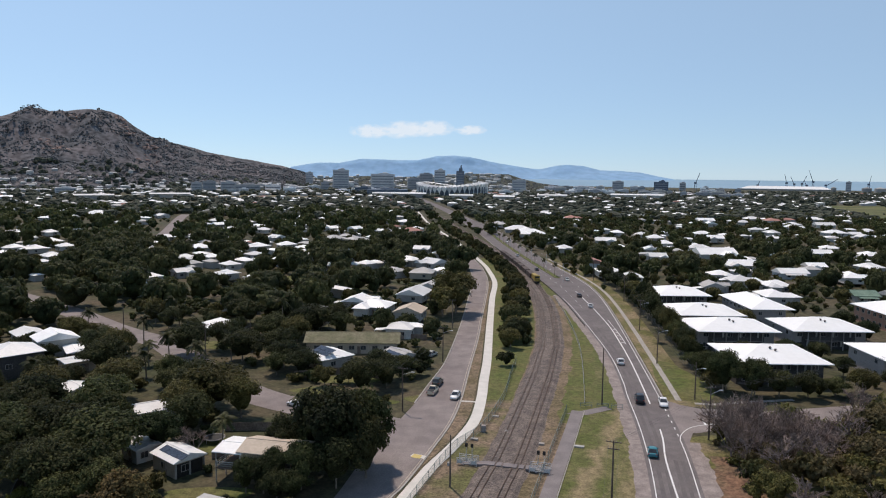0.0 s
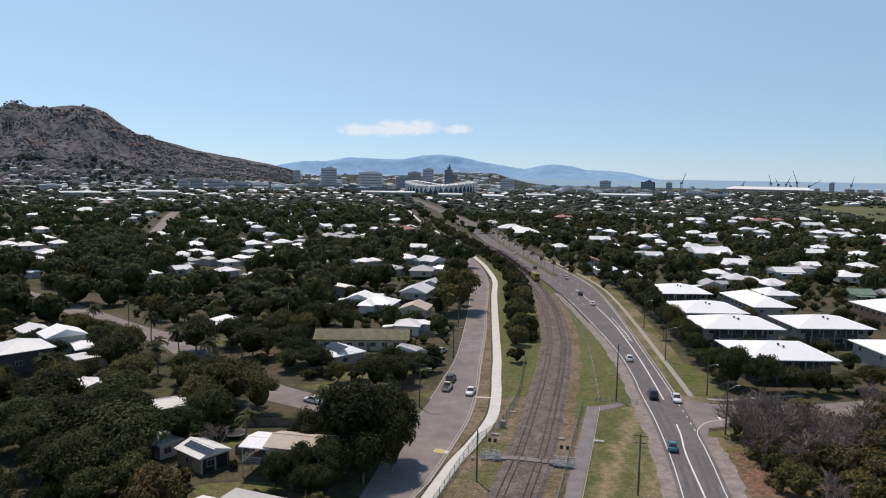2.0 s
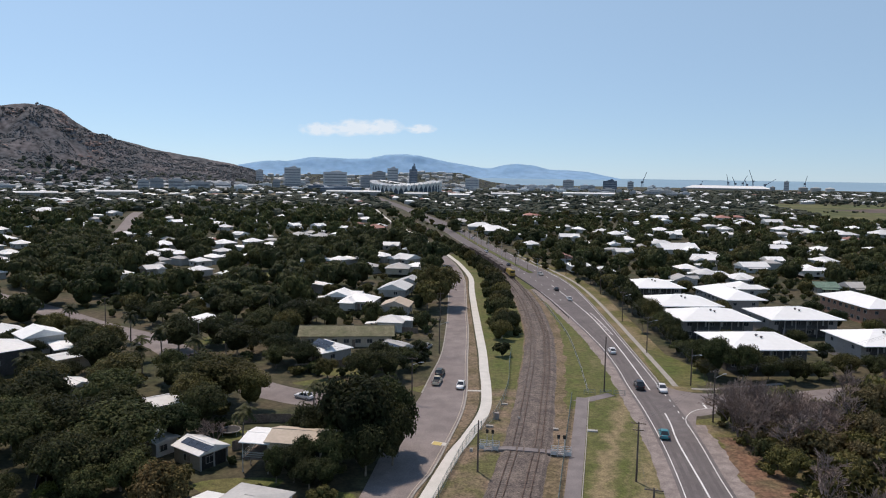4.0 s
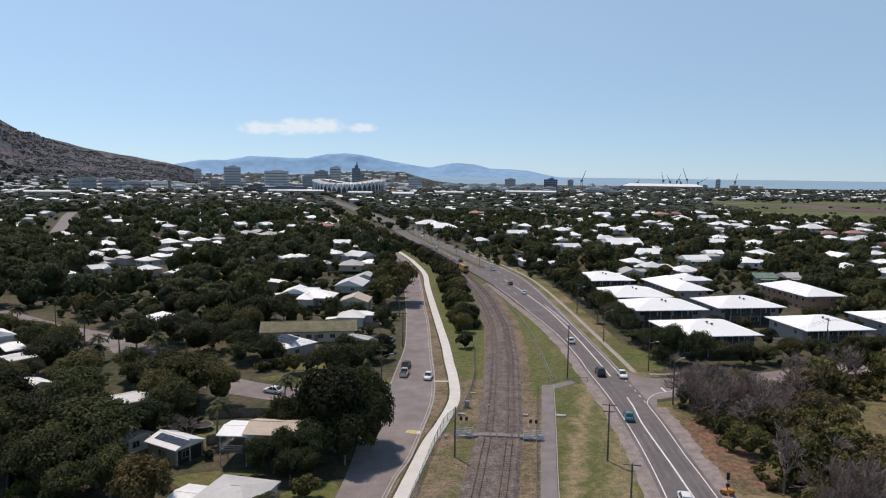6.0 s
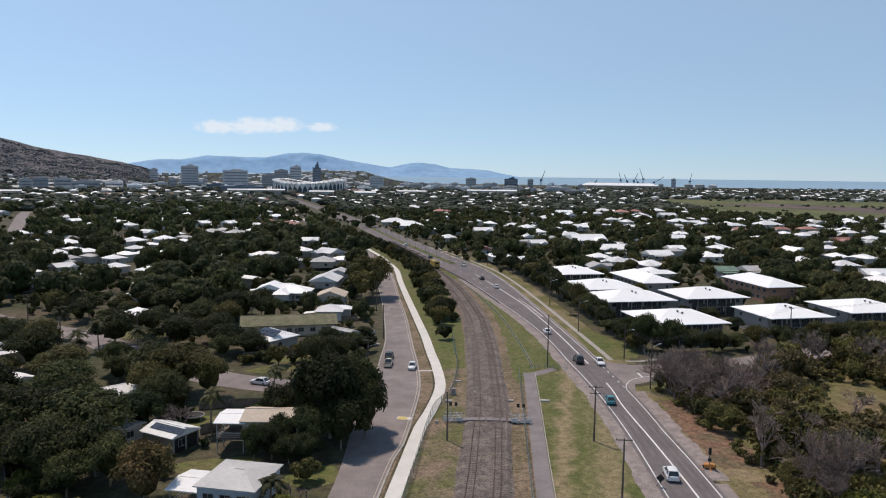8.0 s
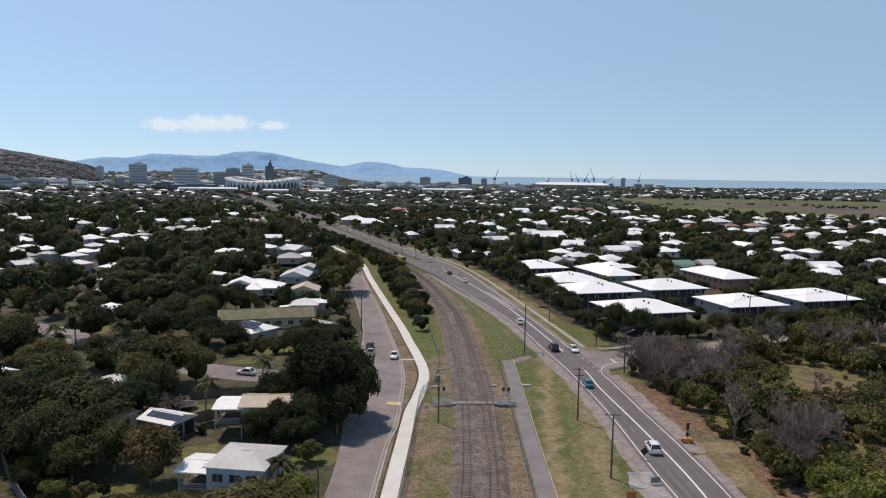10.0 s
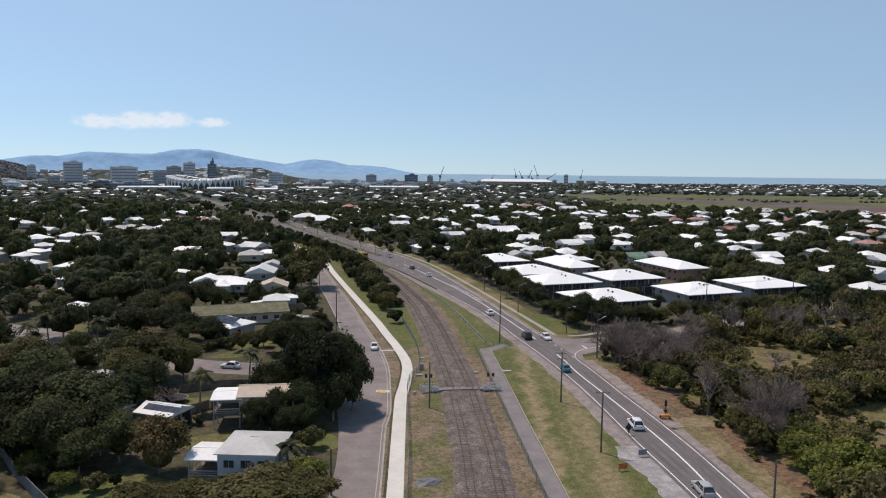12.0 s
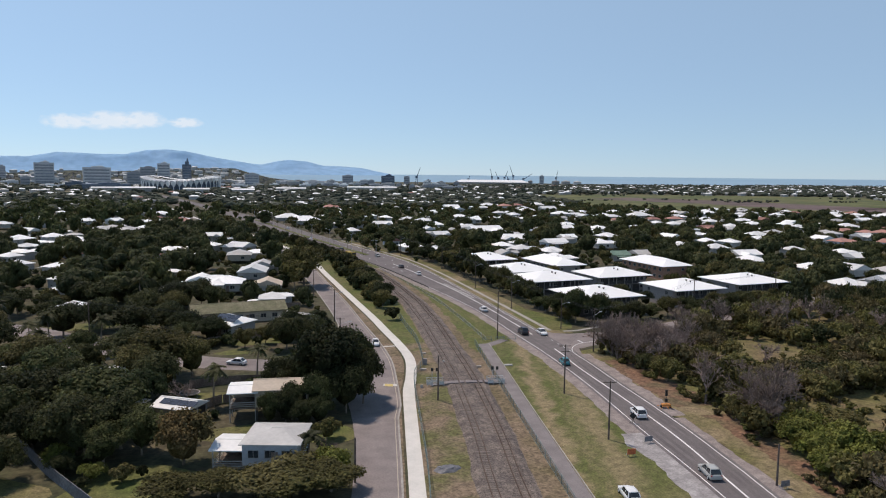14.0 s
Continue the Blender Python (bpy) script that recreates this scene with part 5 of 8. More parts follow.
WEST_FAR = [(-173, 630, 11, 0), (-192, 697, 12, 0), (-129, 687, 11, 0), (-317, 824, 19, 0), (-267, 774, 15, 0), (-339, 786, 24, 0), (-351, 706, 12, 0), (-102, 806, 12, 0), (-11, 699, 16, 0)]
EAST_NEAR = [(190, 164, 12, 0), (206, 158, 12, 0), (226, 187, 12, 0), (243, 182, 11, 1), (218, 232, 14, 0), (212, 196, 12, 0), (86, 337, 12, 0), (91, 318, 11, 0), (88, 369, 10, 2), (140, 334, 10, 0), (141, 315, 13, 0), (179, 340, 14, 5), (168, 371, 18, 0), (206, 365, 11, 0), (196, 319, 16, 0), (135, 274, 16, 0), (172, 274, 10, 3),
             (120, 297, 10, 1), (272, 344, 16, 0), (238, 300, 12, 0), (239, 274, 12, 0), (228, 245, 14, 0), (186, 273, 10, 1), (229, 354, 13, 0), (281, 259, 11, 0), (133, 400, 11, 0), (150, 300, 12, 0)]
EAST_MID = [(304, 352, 10, 0), (273, 314, 10, 0), (284, 306, 10, 0), (319, 315, 11, 0), (295, 240, 11, 0), (281, 222, 12, 0), (392, 294, 13, 0), (174, 416, 24, 0), (89, 445, 10, 0), (131, 498, 14, 0), (142, 437, 10, 0),
            (179, 449, 16, 0), (167, 479, 12, 0), (185, 472, 11, 0), (242, 419, 12, 0), (265, 450, 11, 0), (273, 420, 17, 0), (392, 316, 10, 1), (359, 453, 10, 0)]
EAST_FAR = [(88, 558, 24, 0), (87, 612, 24, 0), (76, 659, 20, 1), (161, 569, 10, 0), (180, 565, 10, 0), (176, 523, 13, 0), (221, 521, 13, 0), (229, 562, 15, 0), (295, 578, 12, 0), (297, 609, 10, 0), (348, 576, 19, 0), (366, 577, 10, 0),
            (349, 539, 11, 0), (287, 679, 12, 0), (334, 708, 13, 0), (304, 731, 18, 0), (170, 764, 18, 2), (246, 816, 16, 0), (261, 806, 11, 0), (407, 530, 24, 0), (446, 441, 17, 0), (494, 487, 11, 0)]
EAST_EDGE = [(367, 674, 22, 0), (398, 673, 22, 0), (372, 767, 19, 0), (380, 739, 18, 2), (433, 815, 13, 0), (441, 764, 19, 0), (412, 834, 23, 0), (404, 751, 17, 2), (486, 372, 18, 0), (347, 639, 16, 0), (108, 988, 24, 0), (163, 865, 24, 0), (188, 879, 18, 2)]
ROOFS = [M_ROOF, M_ROOF_GREY, M_ROOF_RED, M_ROOF_GREEN, M_ROOF_TAN, M_ROOF]
ROOF_WORDS = ["white metal roof", "grey metal roof", "red tiled roof", "green metal roof", "tan roof", "white metal roof"]
house_cache = {}
hr = random.Random(7)


def town_house(x, y, w, roof, turn):
    size = min((8, 9.5, 11, 13.5, 17, 22), key=lambda s: abs(s - w * 0.88))
    style = hr.choice(("hip", "hip", "gable"))
    high = hr.random() < (0.45 if y < 400 else 0.75) and roof != 5
    wing = hr.choice((-1, 0, 1, 1)) if size > 9 else hr.choice((0, 1))
    key = (size, roof, style, high, wing, y < 330)
    wall = M_WALL_BLUE if roof == 5 or (roof == 2 and y < 420) else (M_WALL_CREAM if (size + roof) % 3 == 0 else M_WALL)
    if key not in house_cache:
        d = size * (0.75 if size > 12 else 0.95)
        eave = 4.0 if high else 2.9
        house_cache[key] = house_model(size, d, eave, d * 0.2, style, ROOFS[roof], wall, 1.3 if high else 0, 0 if high or wing else 2.0,
                                       ("raised" if high else "low") + " suburban house with " + ROOF_WORDS[roof], 2, wing=wing, stumps=y < 330)
        ob = house_cache[key]
    else:
        ob = copy_thing(house_cache[key], Matrix())
    ob["group"] = "suburban houses"
    return place(ob, x, y, turn, size / 2 + 1, 4.0 if high else 2.9)


for block, ang in ((WEST_NEAR, -48), (WEST_MID, -44), (WEST_FAR, -44), (EAST_NEAR, -6), (EAST_MID, -6), (EAST_FAR, -6), (EAST_EDGE, -8)):
    for x, y, w, roof in block:
        a = ang if not (x > -50 and x < 0 and y < 480) else -14
        town_house(x, y, w, roof, a + hr.choice((0, 0, 90)) + hr.uniform(-4, 4))


er = random.Random(12)
made = 0
while made < 56:        # houses on the edge of the marsh
    x, y = er.uniform(330, 980), er.uniform(215, 600)
    if x > 1.6 * y or marsh(x, y) or any((x - a) ** 2 + (y - b) ** 2 < 24 ** 2 for a, b, s, e in HOUSES):
        continue
    town_house(x, y, er.choice((11, 13, 16)), er.choice((0, 0, 0, 0, 1, 2)), -8 + er.choice((0, 90)))
    made += 1


def on_road(x, y, pad):
    """Whether a place lies on a road, the path or the railway, within pad metres."""
    if -60 < y < 1650:
        if x_at(ROAD_L, y) - pad < x < x_at(ROAD_R, y) + pad:
            return True
        if y < 900 and x_at(TRACK_L, y) - 3 - pad < x < x_at(TRACK_L, y) + 7 + pad:
            return True
        if y < 930 and -7 - pad < x - x_at(CPATH, y) < 2 + pad:
            return True
        if y < 700 and x_at(STREET_L, y) - pad < x < x_at(STREET_R, y) + pad:
            return True
    for line, w in ((CROSS_ST, 5), (SIDE_ST, 4.5), (FAR_ST, 7)):
        for p in line[::2]:
            if (p.x - x) ** 2 + (p.y - y) ** 2 < (w + pad + 3) ** 2:
                return True
    return False


def hides_house(x, y, r, h, loose=False):
    """Whether a crown would stand on a house or close off the open yard on its sunny south side."""
    for hx, hy, s, e in HOUSES:
        dx, dy = x - hx, y - hy
        if dx * dx + dy * dy < (s + 0.45 * r) ** 2:
            return True
        if loose:
            continue
        dist_ = math.hypot(hx + 35, hy)
        ux, uy = -(hx + 35) / dist_, -hy / dist_
        t = dx * ux + dy * uy
        if 0 < t < max(0.0, (h - e - 0.7)) * dist_ / 46 and abs(dx * uy - dy * ux) < s * 0.62 + 0.4 * r:
            return True
    return False


# trees of the nearer gardens and verges: x, y, height, crown radius, kind
GARDEN = [(-19.9, 111.6, 11.0, 4.6, "m"), (-20.2, 117.5, 14.2, 5.4, "m"), (-33, 118, 9, 4.5, "m"), (-66, 106, 9.5, 6, "m"), (-54, 132, 9, 5.2, "m"), (-78, 116, 10, 6.5, "m"), (-84, 124, 10, 6.5, "m"), (-25.6, 113.6, 15.6, 7.6, "m"), (-29.8, 107.5, 8.5, 4.2, "m"), (-24.4, 107.8, 9.5, 4.6, "m"), (-29.5, 119, 10, 5.0, "m"), (-24.5, 119.5, 10.5, 5.0, "m"), (-64, 116, 11.5, 9.0, "m"), (-57, 124, 8, 5, "m"), (-71, 122, 10, 6.5, "m"), (-73, 110, 8, 5, "m"), (-61, 106, 9.5, 5.5, "m"), (-67, 104, 10, 5.6, "m"), (-58.2, 102.2, 8, 4.6, "m"), (-63.5, 99.8, 7, 4.4, "m"), (-70.5, 108, 8, 4.6, "m"),
          (-53.0, 95.8, 9.0, 4.6, "b"), (-52.5, 145, 10.5, 7.8, "o"), (-46.6, 141.5, 8.5, 4.6, "o"), (-57, 139, 9, 5, "o"), (-58, 150, 10, 7, "m"), (-72, 138, 11, 7, "m"), (-86, 138, 10, 7, "m"), (-80, 128, 9, 6, "m")]
GARDEN2 = [(-63.4, 169.2, 8.5, 3.0, "p"), (-52.0, 227.5, 9, 3.0, "p"), (-81.4, 130.7, 7, 3.0, "p"), (-88.8, 140.0, 7, 3.0, "p"), (-74.8, 186.0, 8, 3.0, "p"), (-87.5, 203.6, 9, 3.0, "p"), (-58.7, 185.7, 7, 3.0, "p"), (-23, 158, 8.5, 5.5, "m"), (-17.5, 161, 7, 4.5, "m"), (-19, 168, 8, 5, "m"), (-26.5, 165.5, 4.5, 2.6, "o"), (-32, 163, 5, 3, "o"), (-13.5, 170, 6, 4, "m"), (-9.5, 172, 4, 2.6, "s"), (-9, 180, 5, 3, "m"),
           (5.5, 251, 16, 9, "o"), (0.5, 244, 11, 6, "o"), (-41, 217, 10, 8, "m"), (-52, 207, 9, 6, "m"), (-56, 186, 9, 6.5, "m"), (-48, 190, 8, 5, "m"), (-72, 192, 9, 7, "m"), (-63, 198, 9, 6, "m")]
GARDEN3 = [(-42, 80, 4.2, 7.5, "o"), (-36, 78.5, 3.8, 5, "o"), (-55.5, 84, 3.4, 5, "o"), (-34, 84, 4, 3, "y"), (-50, 83, 3.6, 4, "o"), (-64.8, 95.4, 2.6, 2.2, "y"), (-69.5, 101.5, 3.6, 2.4, "y"), (-68.5, 98.8, 3.4, 2.4, "m"), (-61.2, 93, 2.6, 1.8, "s"), (-66.3, 92.6, 1.8, 1.3, "s"), (-58.6, 93.6, 1.8, 0.9, "s"), (-38.2, 106.5, 6.5, 2.6, "m"), (-34, 108.2, 7.5, 2.8, "m"), (-35.5, 106.5, 6.5, 3.2, "m"), (-30.5, 103.5, 5.5, 3.2, "m"), (-33, 104, 5, 3.2, "m"), 
           (-31, 97, 3.5, 2.4, "s"), (-36.3, 89.0, 5.0, 2.8, "p"), (-34, 138, 6, 2.8, "p"), (-50, 121, 5, 3, "d"), (-33.5, 89, 3.0, 1.6, "d"), (-77, 100, 7, 4, "m"), (-40, 101.5, 2.2, 1.6, "s")]
RAILSIDE = [(17.2, 199, 6, 3.6, "o"), (21.5, 209, 7, 4.2, "m"), (13.5, 180, 4, 2.6, "s"), (19.5, 206, 6.5, 3.8, "m"), (21, 214, 6.5, 3.8, "o"), (23.5, 226, 8, 4.3, "m"), (27, 242, 8, 4.5, "m"), (24, 238, 7, 3.5, "o"), (30, 258, 8, 4.2, "o"), (32, 272, 8, 4.3, "m"), (34, 288, 8, 4.3, "m"), (35.5, 304, 8, 4.2, "o"),
            (37.7, 322, 7, 3.4, "m"), (38.2, 340, 7, 3.4, "m"), (38.7, 358, 7, 3.4, "m"), (38.2, 378, 7, 3.4, "o"), (38.2, 398, 7, 3.4, "m"), (37.7, 420, 7, 3.4, "m"), (37.2, 445, 7, 3.4, "m"), (36.2, 470, 7, 3.4, "m"), (34.2, 500, 7, 3.4, "o")]
ROADSIDE = [(60.5, 156, 10.5, 4.8, "m"), (65.5, 152.5, 9.5, 4.4, "m"), (59.5, 163, 8.5, 3.8, "m"), (62, 158, 10.4, 4.0, "m"), (66.5, 153, 8.9, 4, "m"), (72, 152.5, 6.2, 3.6, "m"), (62, 167, 7.0, 3.2, "m"), (62.5, 181, 7.6, 3.2, "m"), (65, 190, 8.2, 3.4, "m"), (67, 200, 8.6, 3.6, "m"), (68.5, 211, 9.6, 3.6, "o"), (70.5, 222, 7.9, 3.6, "m"), (71, 233, 9.8, 3.6, "m"),
            (74, 245, 10.2, 4.2, "m"), (77, 258, 11.0, 4, "m"), (78, 272, 8.9, 4, "o"), (81, 287, 10.4, 4.2, "m"), (80, 303, 8.1, 4, "m"), (80, 322, 10.4, 4, "m"), (79, 352, 9.9, 4, "m"), (63, 205, 3.5, 2.2, "p")]
BLOCKS = [(80, 186, 5.3, 3, "m"), (92, 186, 6.0, 3.4, "m"), (100, 184, 5.3, 3.4, "m"), (97, 168, 5.4, 3.2, "m"), (128, 172, 6.3, 3.4, "m"), (127, 188, 7.3, 3.4, "o"), (128, 205, 7.0, 4, "m"), (98, 222, 7.0, 4, "o"), (125, 240, 6.4, 3.4, "m"), (133, 225, 6.3, 4, "m"), (96, 190, 4, 2.8, "s"),
          (78, 151, 6.5, 3.8, "m"), (85, 152, 4.9, 4, "m"), (92, 152.5, 6.4, 4.2, "o"), (100, 153, 6.1, 4, "m"), (107, 153, 4.8, 3.6, "m"), (113, 154, 6.2, 3.8, "o"), (120, 155, 5.4, 4, "m"), (129, 157, 5.4, 3.8, "m"), (137, 157, 4.8, 3.8, "o"), (145, 158, 5.1, 3.6, "m"), (153, 159, 5.7, 3.6, "m")]
rr_ = random.Random(4)
HEDGE = []
for i in range(34):     # belt of trees between the road and the apartment blocks
    y = 157 + i * 5.2
    x = x_at(ROAD_R, y) + rr_.uniform(12.5, 15.0) - (2.5 if y > 230 else 0)
    HEDGE.append((x, y, rr_.choice((4.5, 5.5, 6.5, 7.5, 8.5)), rr_.uniform(2.2, 3.4), rr_.choice("mmmoo")))
for row in (GARDEN, GARDEN2, GARDEN3, RAILSIDE, ROADSIDE, BLOCKS, HEDGE):
    for x, y, h, r, k in row:
        plant(x, y, h, r, k)

# scrub thicket east of the road
sr = random.Random(17)
tries = 0
scrub, scrub_rest = [], []


def leafy(x, y):
    return (x - 36.5) ** 2 / 9.5 ** 2 + (y - 58.5) ** 2 / 8.5 ** 2 < 1


def clearing(x, y):
    return (x - 80) ** 2 / 15 ** 2 + (y - 111) ** 2 / 12 ** 2 < 1 or (x - 64) ** 2 / 20 ** 2 + (y - 68) ** 2 / 10 ** 2 < 1


BARE_AT = []
THICKET_Y, THICKET_X = [40, 57, 67, 79, 93, 113, 127, 140], [22, 27.5, 31, 36, 39.5, 43, 45, 56]


plant(37, 63.5, 4.6, 3.6, "y")
plant(42.5, 60, 4.2, 3.6, "y")
plant(39, 68, 3.8, 3, "y")
for x, y, h, r in ((32.5, 57.5, 5.4, 3.6), (37.5, 57, 5.8, 4.2), (29.5, 54, 4.2, 3.0), (34.5, 51.5, 5.0, 3.6), (42.5, 54.5, 4.8, 3.6), (41, 65, 4.8, 3.4), (34.5, 62.5, 5.0, 3.4)):
    plant(x, y, h, r, "y", "leafy bushes by the road")
for x, y, h, r in ((38.5, 72, 9.2, 5.4), (41.5, 75, 7.8, 4.6), (36.5, 70, 6.5, 3.6), (46, 121, 8.0, 5.0), (51, 117, 8.0, 5.0), (45, 118, 7.6, 4.8), (50, 121, 7.6, 4.8), (55, 118, 7.2, 4.6), (48, 125, 7.2, 4.4), (53, 124, 7.4, 4.4), (60, 116, 6.6, 4.4), (58, 122, 7.0, 4.2), (49, 115.5, 6.2, 4.0), (63, 121, 6.0, 4.0), (54, 112.5, 5.6, 3.8)):
    plant(x, y, h, r, "D", "leafless thicket trees")
    BARE_AT.append((x, y, r))
for x, y, h, r, k in ((44.8, 113, 3.6, 2.4, "c"), (47, 110.6, 3.2, 2.4, "w"), (50, 108.6, 3.6, 2.6, "c"), (46, 117.4, 4.2, 2.5, "c"), (55, 108.8, 3.6, 2.8, "w"), (60, 110, 3.8, 2.8, "c"), (49, 113, 4.6, 2.6, "c"),
                      (53, 114.8, 5.0, 3.0, "c"), (57, 114, 5.0, 3.0, "w"), (47, 122, 4.8, 2.6, "c"), (52, 119.5, 5.4, 2.8, "c"), (46, 125.5, 3.8, 2.0, "w"), (56, 121.5, 5.2, 2.8, "c"), (39.5, 70, 3.0, 2.2, "c"), (36.8, 73.5, 2.6, 1.8, "w")):
    plant(x, y, h, r, k, "roadside scrub")
while len(scrub) < 640 and tries < 30000:
    tries += 1
    x, y = sr.uniform(24, 210), sr.uniform(38, 158)
    if x < np.interp(y, THICKET_Y, THICKET_X) + 1.0 or y > 130 + (x - 45) * 0.14 or y > 126 and x < 56 or clearing(x, y) or leafy(x, y):
        continue
    r = sr.uniform(2.0, 4.0)
    grove = (x - 54) ** 2 / 15 ** 2 + (y - 119) ** 2 / 9 ** 2 < 1
    if any((x - a) ** 2 + (y - b) ** 2 < ((0.4 if grove else 0.44) * (r + c)) ** 2 for a, b, c in scrub):
        continue
    if any((x - a) ** 2 + (y - b) ** 2 < (0.4 * c + 0.4 * r) ** 2 for a, b, c in BARE_AT):
        if sr.random() < 0.3:
            continue
        r = 1.6
    scrub.append((x, y, r))
    bare = grove and sr.random() < 0.35 or sr.random() < (0.26 if y > 108 else 0.09)
    k = "d" if bare else sr.choice("cccowwwmw")
    h = r * sr.uniform(1.0, 1.7) + (2.8 if bare else 1.0) + (1.2 if y > 112 + (x - 45) * 0.14 else 0)
    if 84 < y < 101 and 55 < x < 95:
        h *= 0.62
    if x < 75 and len(OCC) < 360 or bare and x < 125:
        plant(x, y, h, r * (1.25 if bare else 1.2), k, "roadside scrub")
    else:
        scrub_rest.append((x, y, h, r * 1.25, k))
        OCC.append((x, y, r))

# low growth between the scrub trees
under = []
for _ in range(1700):
    x, y = sr.uniform(24, 105), sr.uniform(38, 138)
    if x < np.interp(y, THICKET_Y, THICKET_X) - 0.6 or y > 130 + (x - 45) * 0.14 or y > 126 and x < 56 or clearing(x, y) and sr.random() < 0.8 or leafy(x, y):
        continue
    r = sr.uniform(0.7, 1.5)
    under.append((x, y, r * sr.uniform(0.9, 1.5), r, sr.choice("wwc")))

# the rest of the suburb's trees
tr_ = random.Random(23)
GRID = {}
for x, y, r in OCC:
    GRID.setdefault((int(x // 12), int(y // 12)), []).append((x, y, r))


def crowded(x, y, r, k=0.6):
    gx, gy = int(x // 12), int(y // 12)
    for i in (-1, 0, 1):
        for j in (-1, 0, 1):
            for a, b, c in GRID.get((gx + i, gy + j), ()):
                if (x - a) ** 2 + (y - b) ** 2 < (k * (r + c)) ** 2:
                    return True
    return False


def fill(n, x0, x1, y0, y1, kinds, hmin, hmax, inside, real=False, k_over=0.6, wide=(0.5, 0.7), pad=0.55):
    """Crowns scattered over a stretch of the plan, clear of roads and open yards."""
    made, out = 0, []
    for _ in range(n * 14):
        if made >= n:
            break
        y = y0 + (y1 - y0) * tr_.random() ** 1.1
        x = tr_.uniform(x0, x1)
        if not inside(x, y):
            continue
        h = tr_.uniform(hmin, hmax)
        r = h * tr_.uniform(*wide)
        if crowded(x, y, r, k_over) or on_road(x, y, r * pad) or hides_house(x, y, r, h, y > 450 and tr_.random() < 0.25):
            continue
        k = tr_.choice(kinds)
        if real:
            plant(x, y, h, 2.8 if k == "p" else r, k)
        else:
            out.append((x, y, h, r, k))
        GRID.setdefault((int(x // 12), int(y // 12)), []).append((x, y, r))
        made += 1
    return out


def view(x, y, pad=25):
    return -0.62 * y - 75 - pad < x < 1.62 * y - 40 + pad


def wild(x, y):
    return x > 38 and y < 130 + (x - 45) * 0.14


def west(x, y):
    return view(x, y) and not (-92 < x < -44 and y < 103) and x < x_at(STREET_L, y) - 3


def east(x, y):
    return view(x, y) and x > x_at(ROAD_R, y) + 8 and not (60 < x < 160 and y < 262) and not wild(x, y)


fill(85, -118, -30, 86, 235, "mmmmmmop", 5, 10, lambda x, y: view(x, y, 0) and x < x_at(STREET_L, y) - 5 and not (-92 < x < -38 and y < 104) and not (-62 < x < -38 and y < 112) and not (-52 < x < -24 and 121 < y < 172), True)
BIG = [(-45, 365, 13, 10, "M"), (-29, 392, 12.5, 9, "M"), (-52, 300, 12.5, 9, "M"), (-33, 300, 11.5, 8, "M"), (-133, 359, 13, 10, "M"), (-160, 312, 12, 9, "M"), (-176, 417, 13, 10, "M"), (-70, 255, 11, 8, "M"), (-18, 372, 11, 8, "M"), 
       (126, 339, 13, 9, "M"), (191, 370, 11, 7, "O"), (181, 310, 10, 6, "M"), (-17, 426, 12, 9, "M"), (-38, 425, 12, 9, "M"), (-47, 276, 12, 9, "M"), (-133, 263, 12, 9, "M"), (-122, 290, 13, 9, "M"),
       (-128, 231, 10, 7, "M"), (204, 256, 11, 8, "G"), (160, 164, 9, 7, "M"), (202, 179, 11, 9, "M"), (-55, 237, 12, 9, "M"), (-68, 285, 12, 9, "M"), (103, 487, 11, 8, "M"), (61, 586, 11, 8, "M")]
for x, y, h, r, k in BIG:
    GRID.setdefault((int(x // 12), int(y // 12)), []).append((x, y, r))
rs = random.Random(52)
STRIP = []
for i in range(150):       # bush between path and railway
    y = rs.uniform(196, 640)
    x0, x1 = x_at(CPATH, y) + 3.4, x_at(TRACK_L, y) - 3.6
    r = rs.uniform(1.3, 2.8)
    x = rs.uniform(x0 + 0.5 * r, x1 - 0.3 * r)
    if x1 - x0 > 2.5:
        STRIP.append((x, y, r * rs.uniform(1.4, 2.5), r, rs.choice("MMGO")))
MIDS = fill(135, -330, 30, 200, 480, "MMMMG", 9.5, 14.5, west, False, 0.6, (0.5, 0.68))
MIDS = BIG + STRIP + MIDS
MIDS += fill(270, -330, 30, 200, 480, "MMOGGM", 4.5, 8.5, west, False, 0.62, (0.45, 0.62))
MIDS += fill(110, 60, 760, 140, 480, "MMMG", 8, 11.5, east, False, 0.6)
MIDS += fill(540, 60, 760, 140, 480, "MMGOGO", 3.5, 7, east)
MIDS += fill(70, 150, 290, 150, 245, "MMGO", 5, 9, lambda x, y: view(x, y) and not wild(x, y))
LOWS = fill(380, -140, 30, 88, 330, "MOG", 1.6, 3.2, west, False, 0.5, (0.6, 0.95), 0.9)
LOWS += fill(420, 60, 400, 150, 360, "MOG", 1.6, 3.0, lambda x, y: view(x, y) and x > x_at(ROAD_R, y) + 10 and not wild(x, y), False, 0.5, (0.6, 0.95), 0.9)
FARS = fill(310, -620, 60, 470, 900, "MMMG", 9, 13, lambda x, y: view(x, y), False, 0.62, (0.5, 0.68))
FARS += fill(560, -620, 60, 470, 900, "MMGO", 4.5, 8, lambda x, y: view(x, y))



FARS += fill(1500, 60, 1300, 300, 900, "MMGO", 5, 8, lambda x, y: view(x, y) and not marsh(x, y))
FARS += LOWS
FARS += fill(800, -360, 800, 250, 800, "MGO", 2, 3.6, lambda x, y: view(x, y) and not marsh(x, y), False, 0.5, (0.7, 1.0), 0.9)


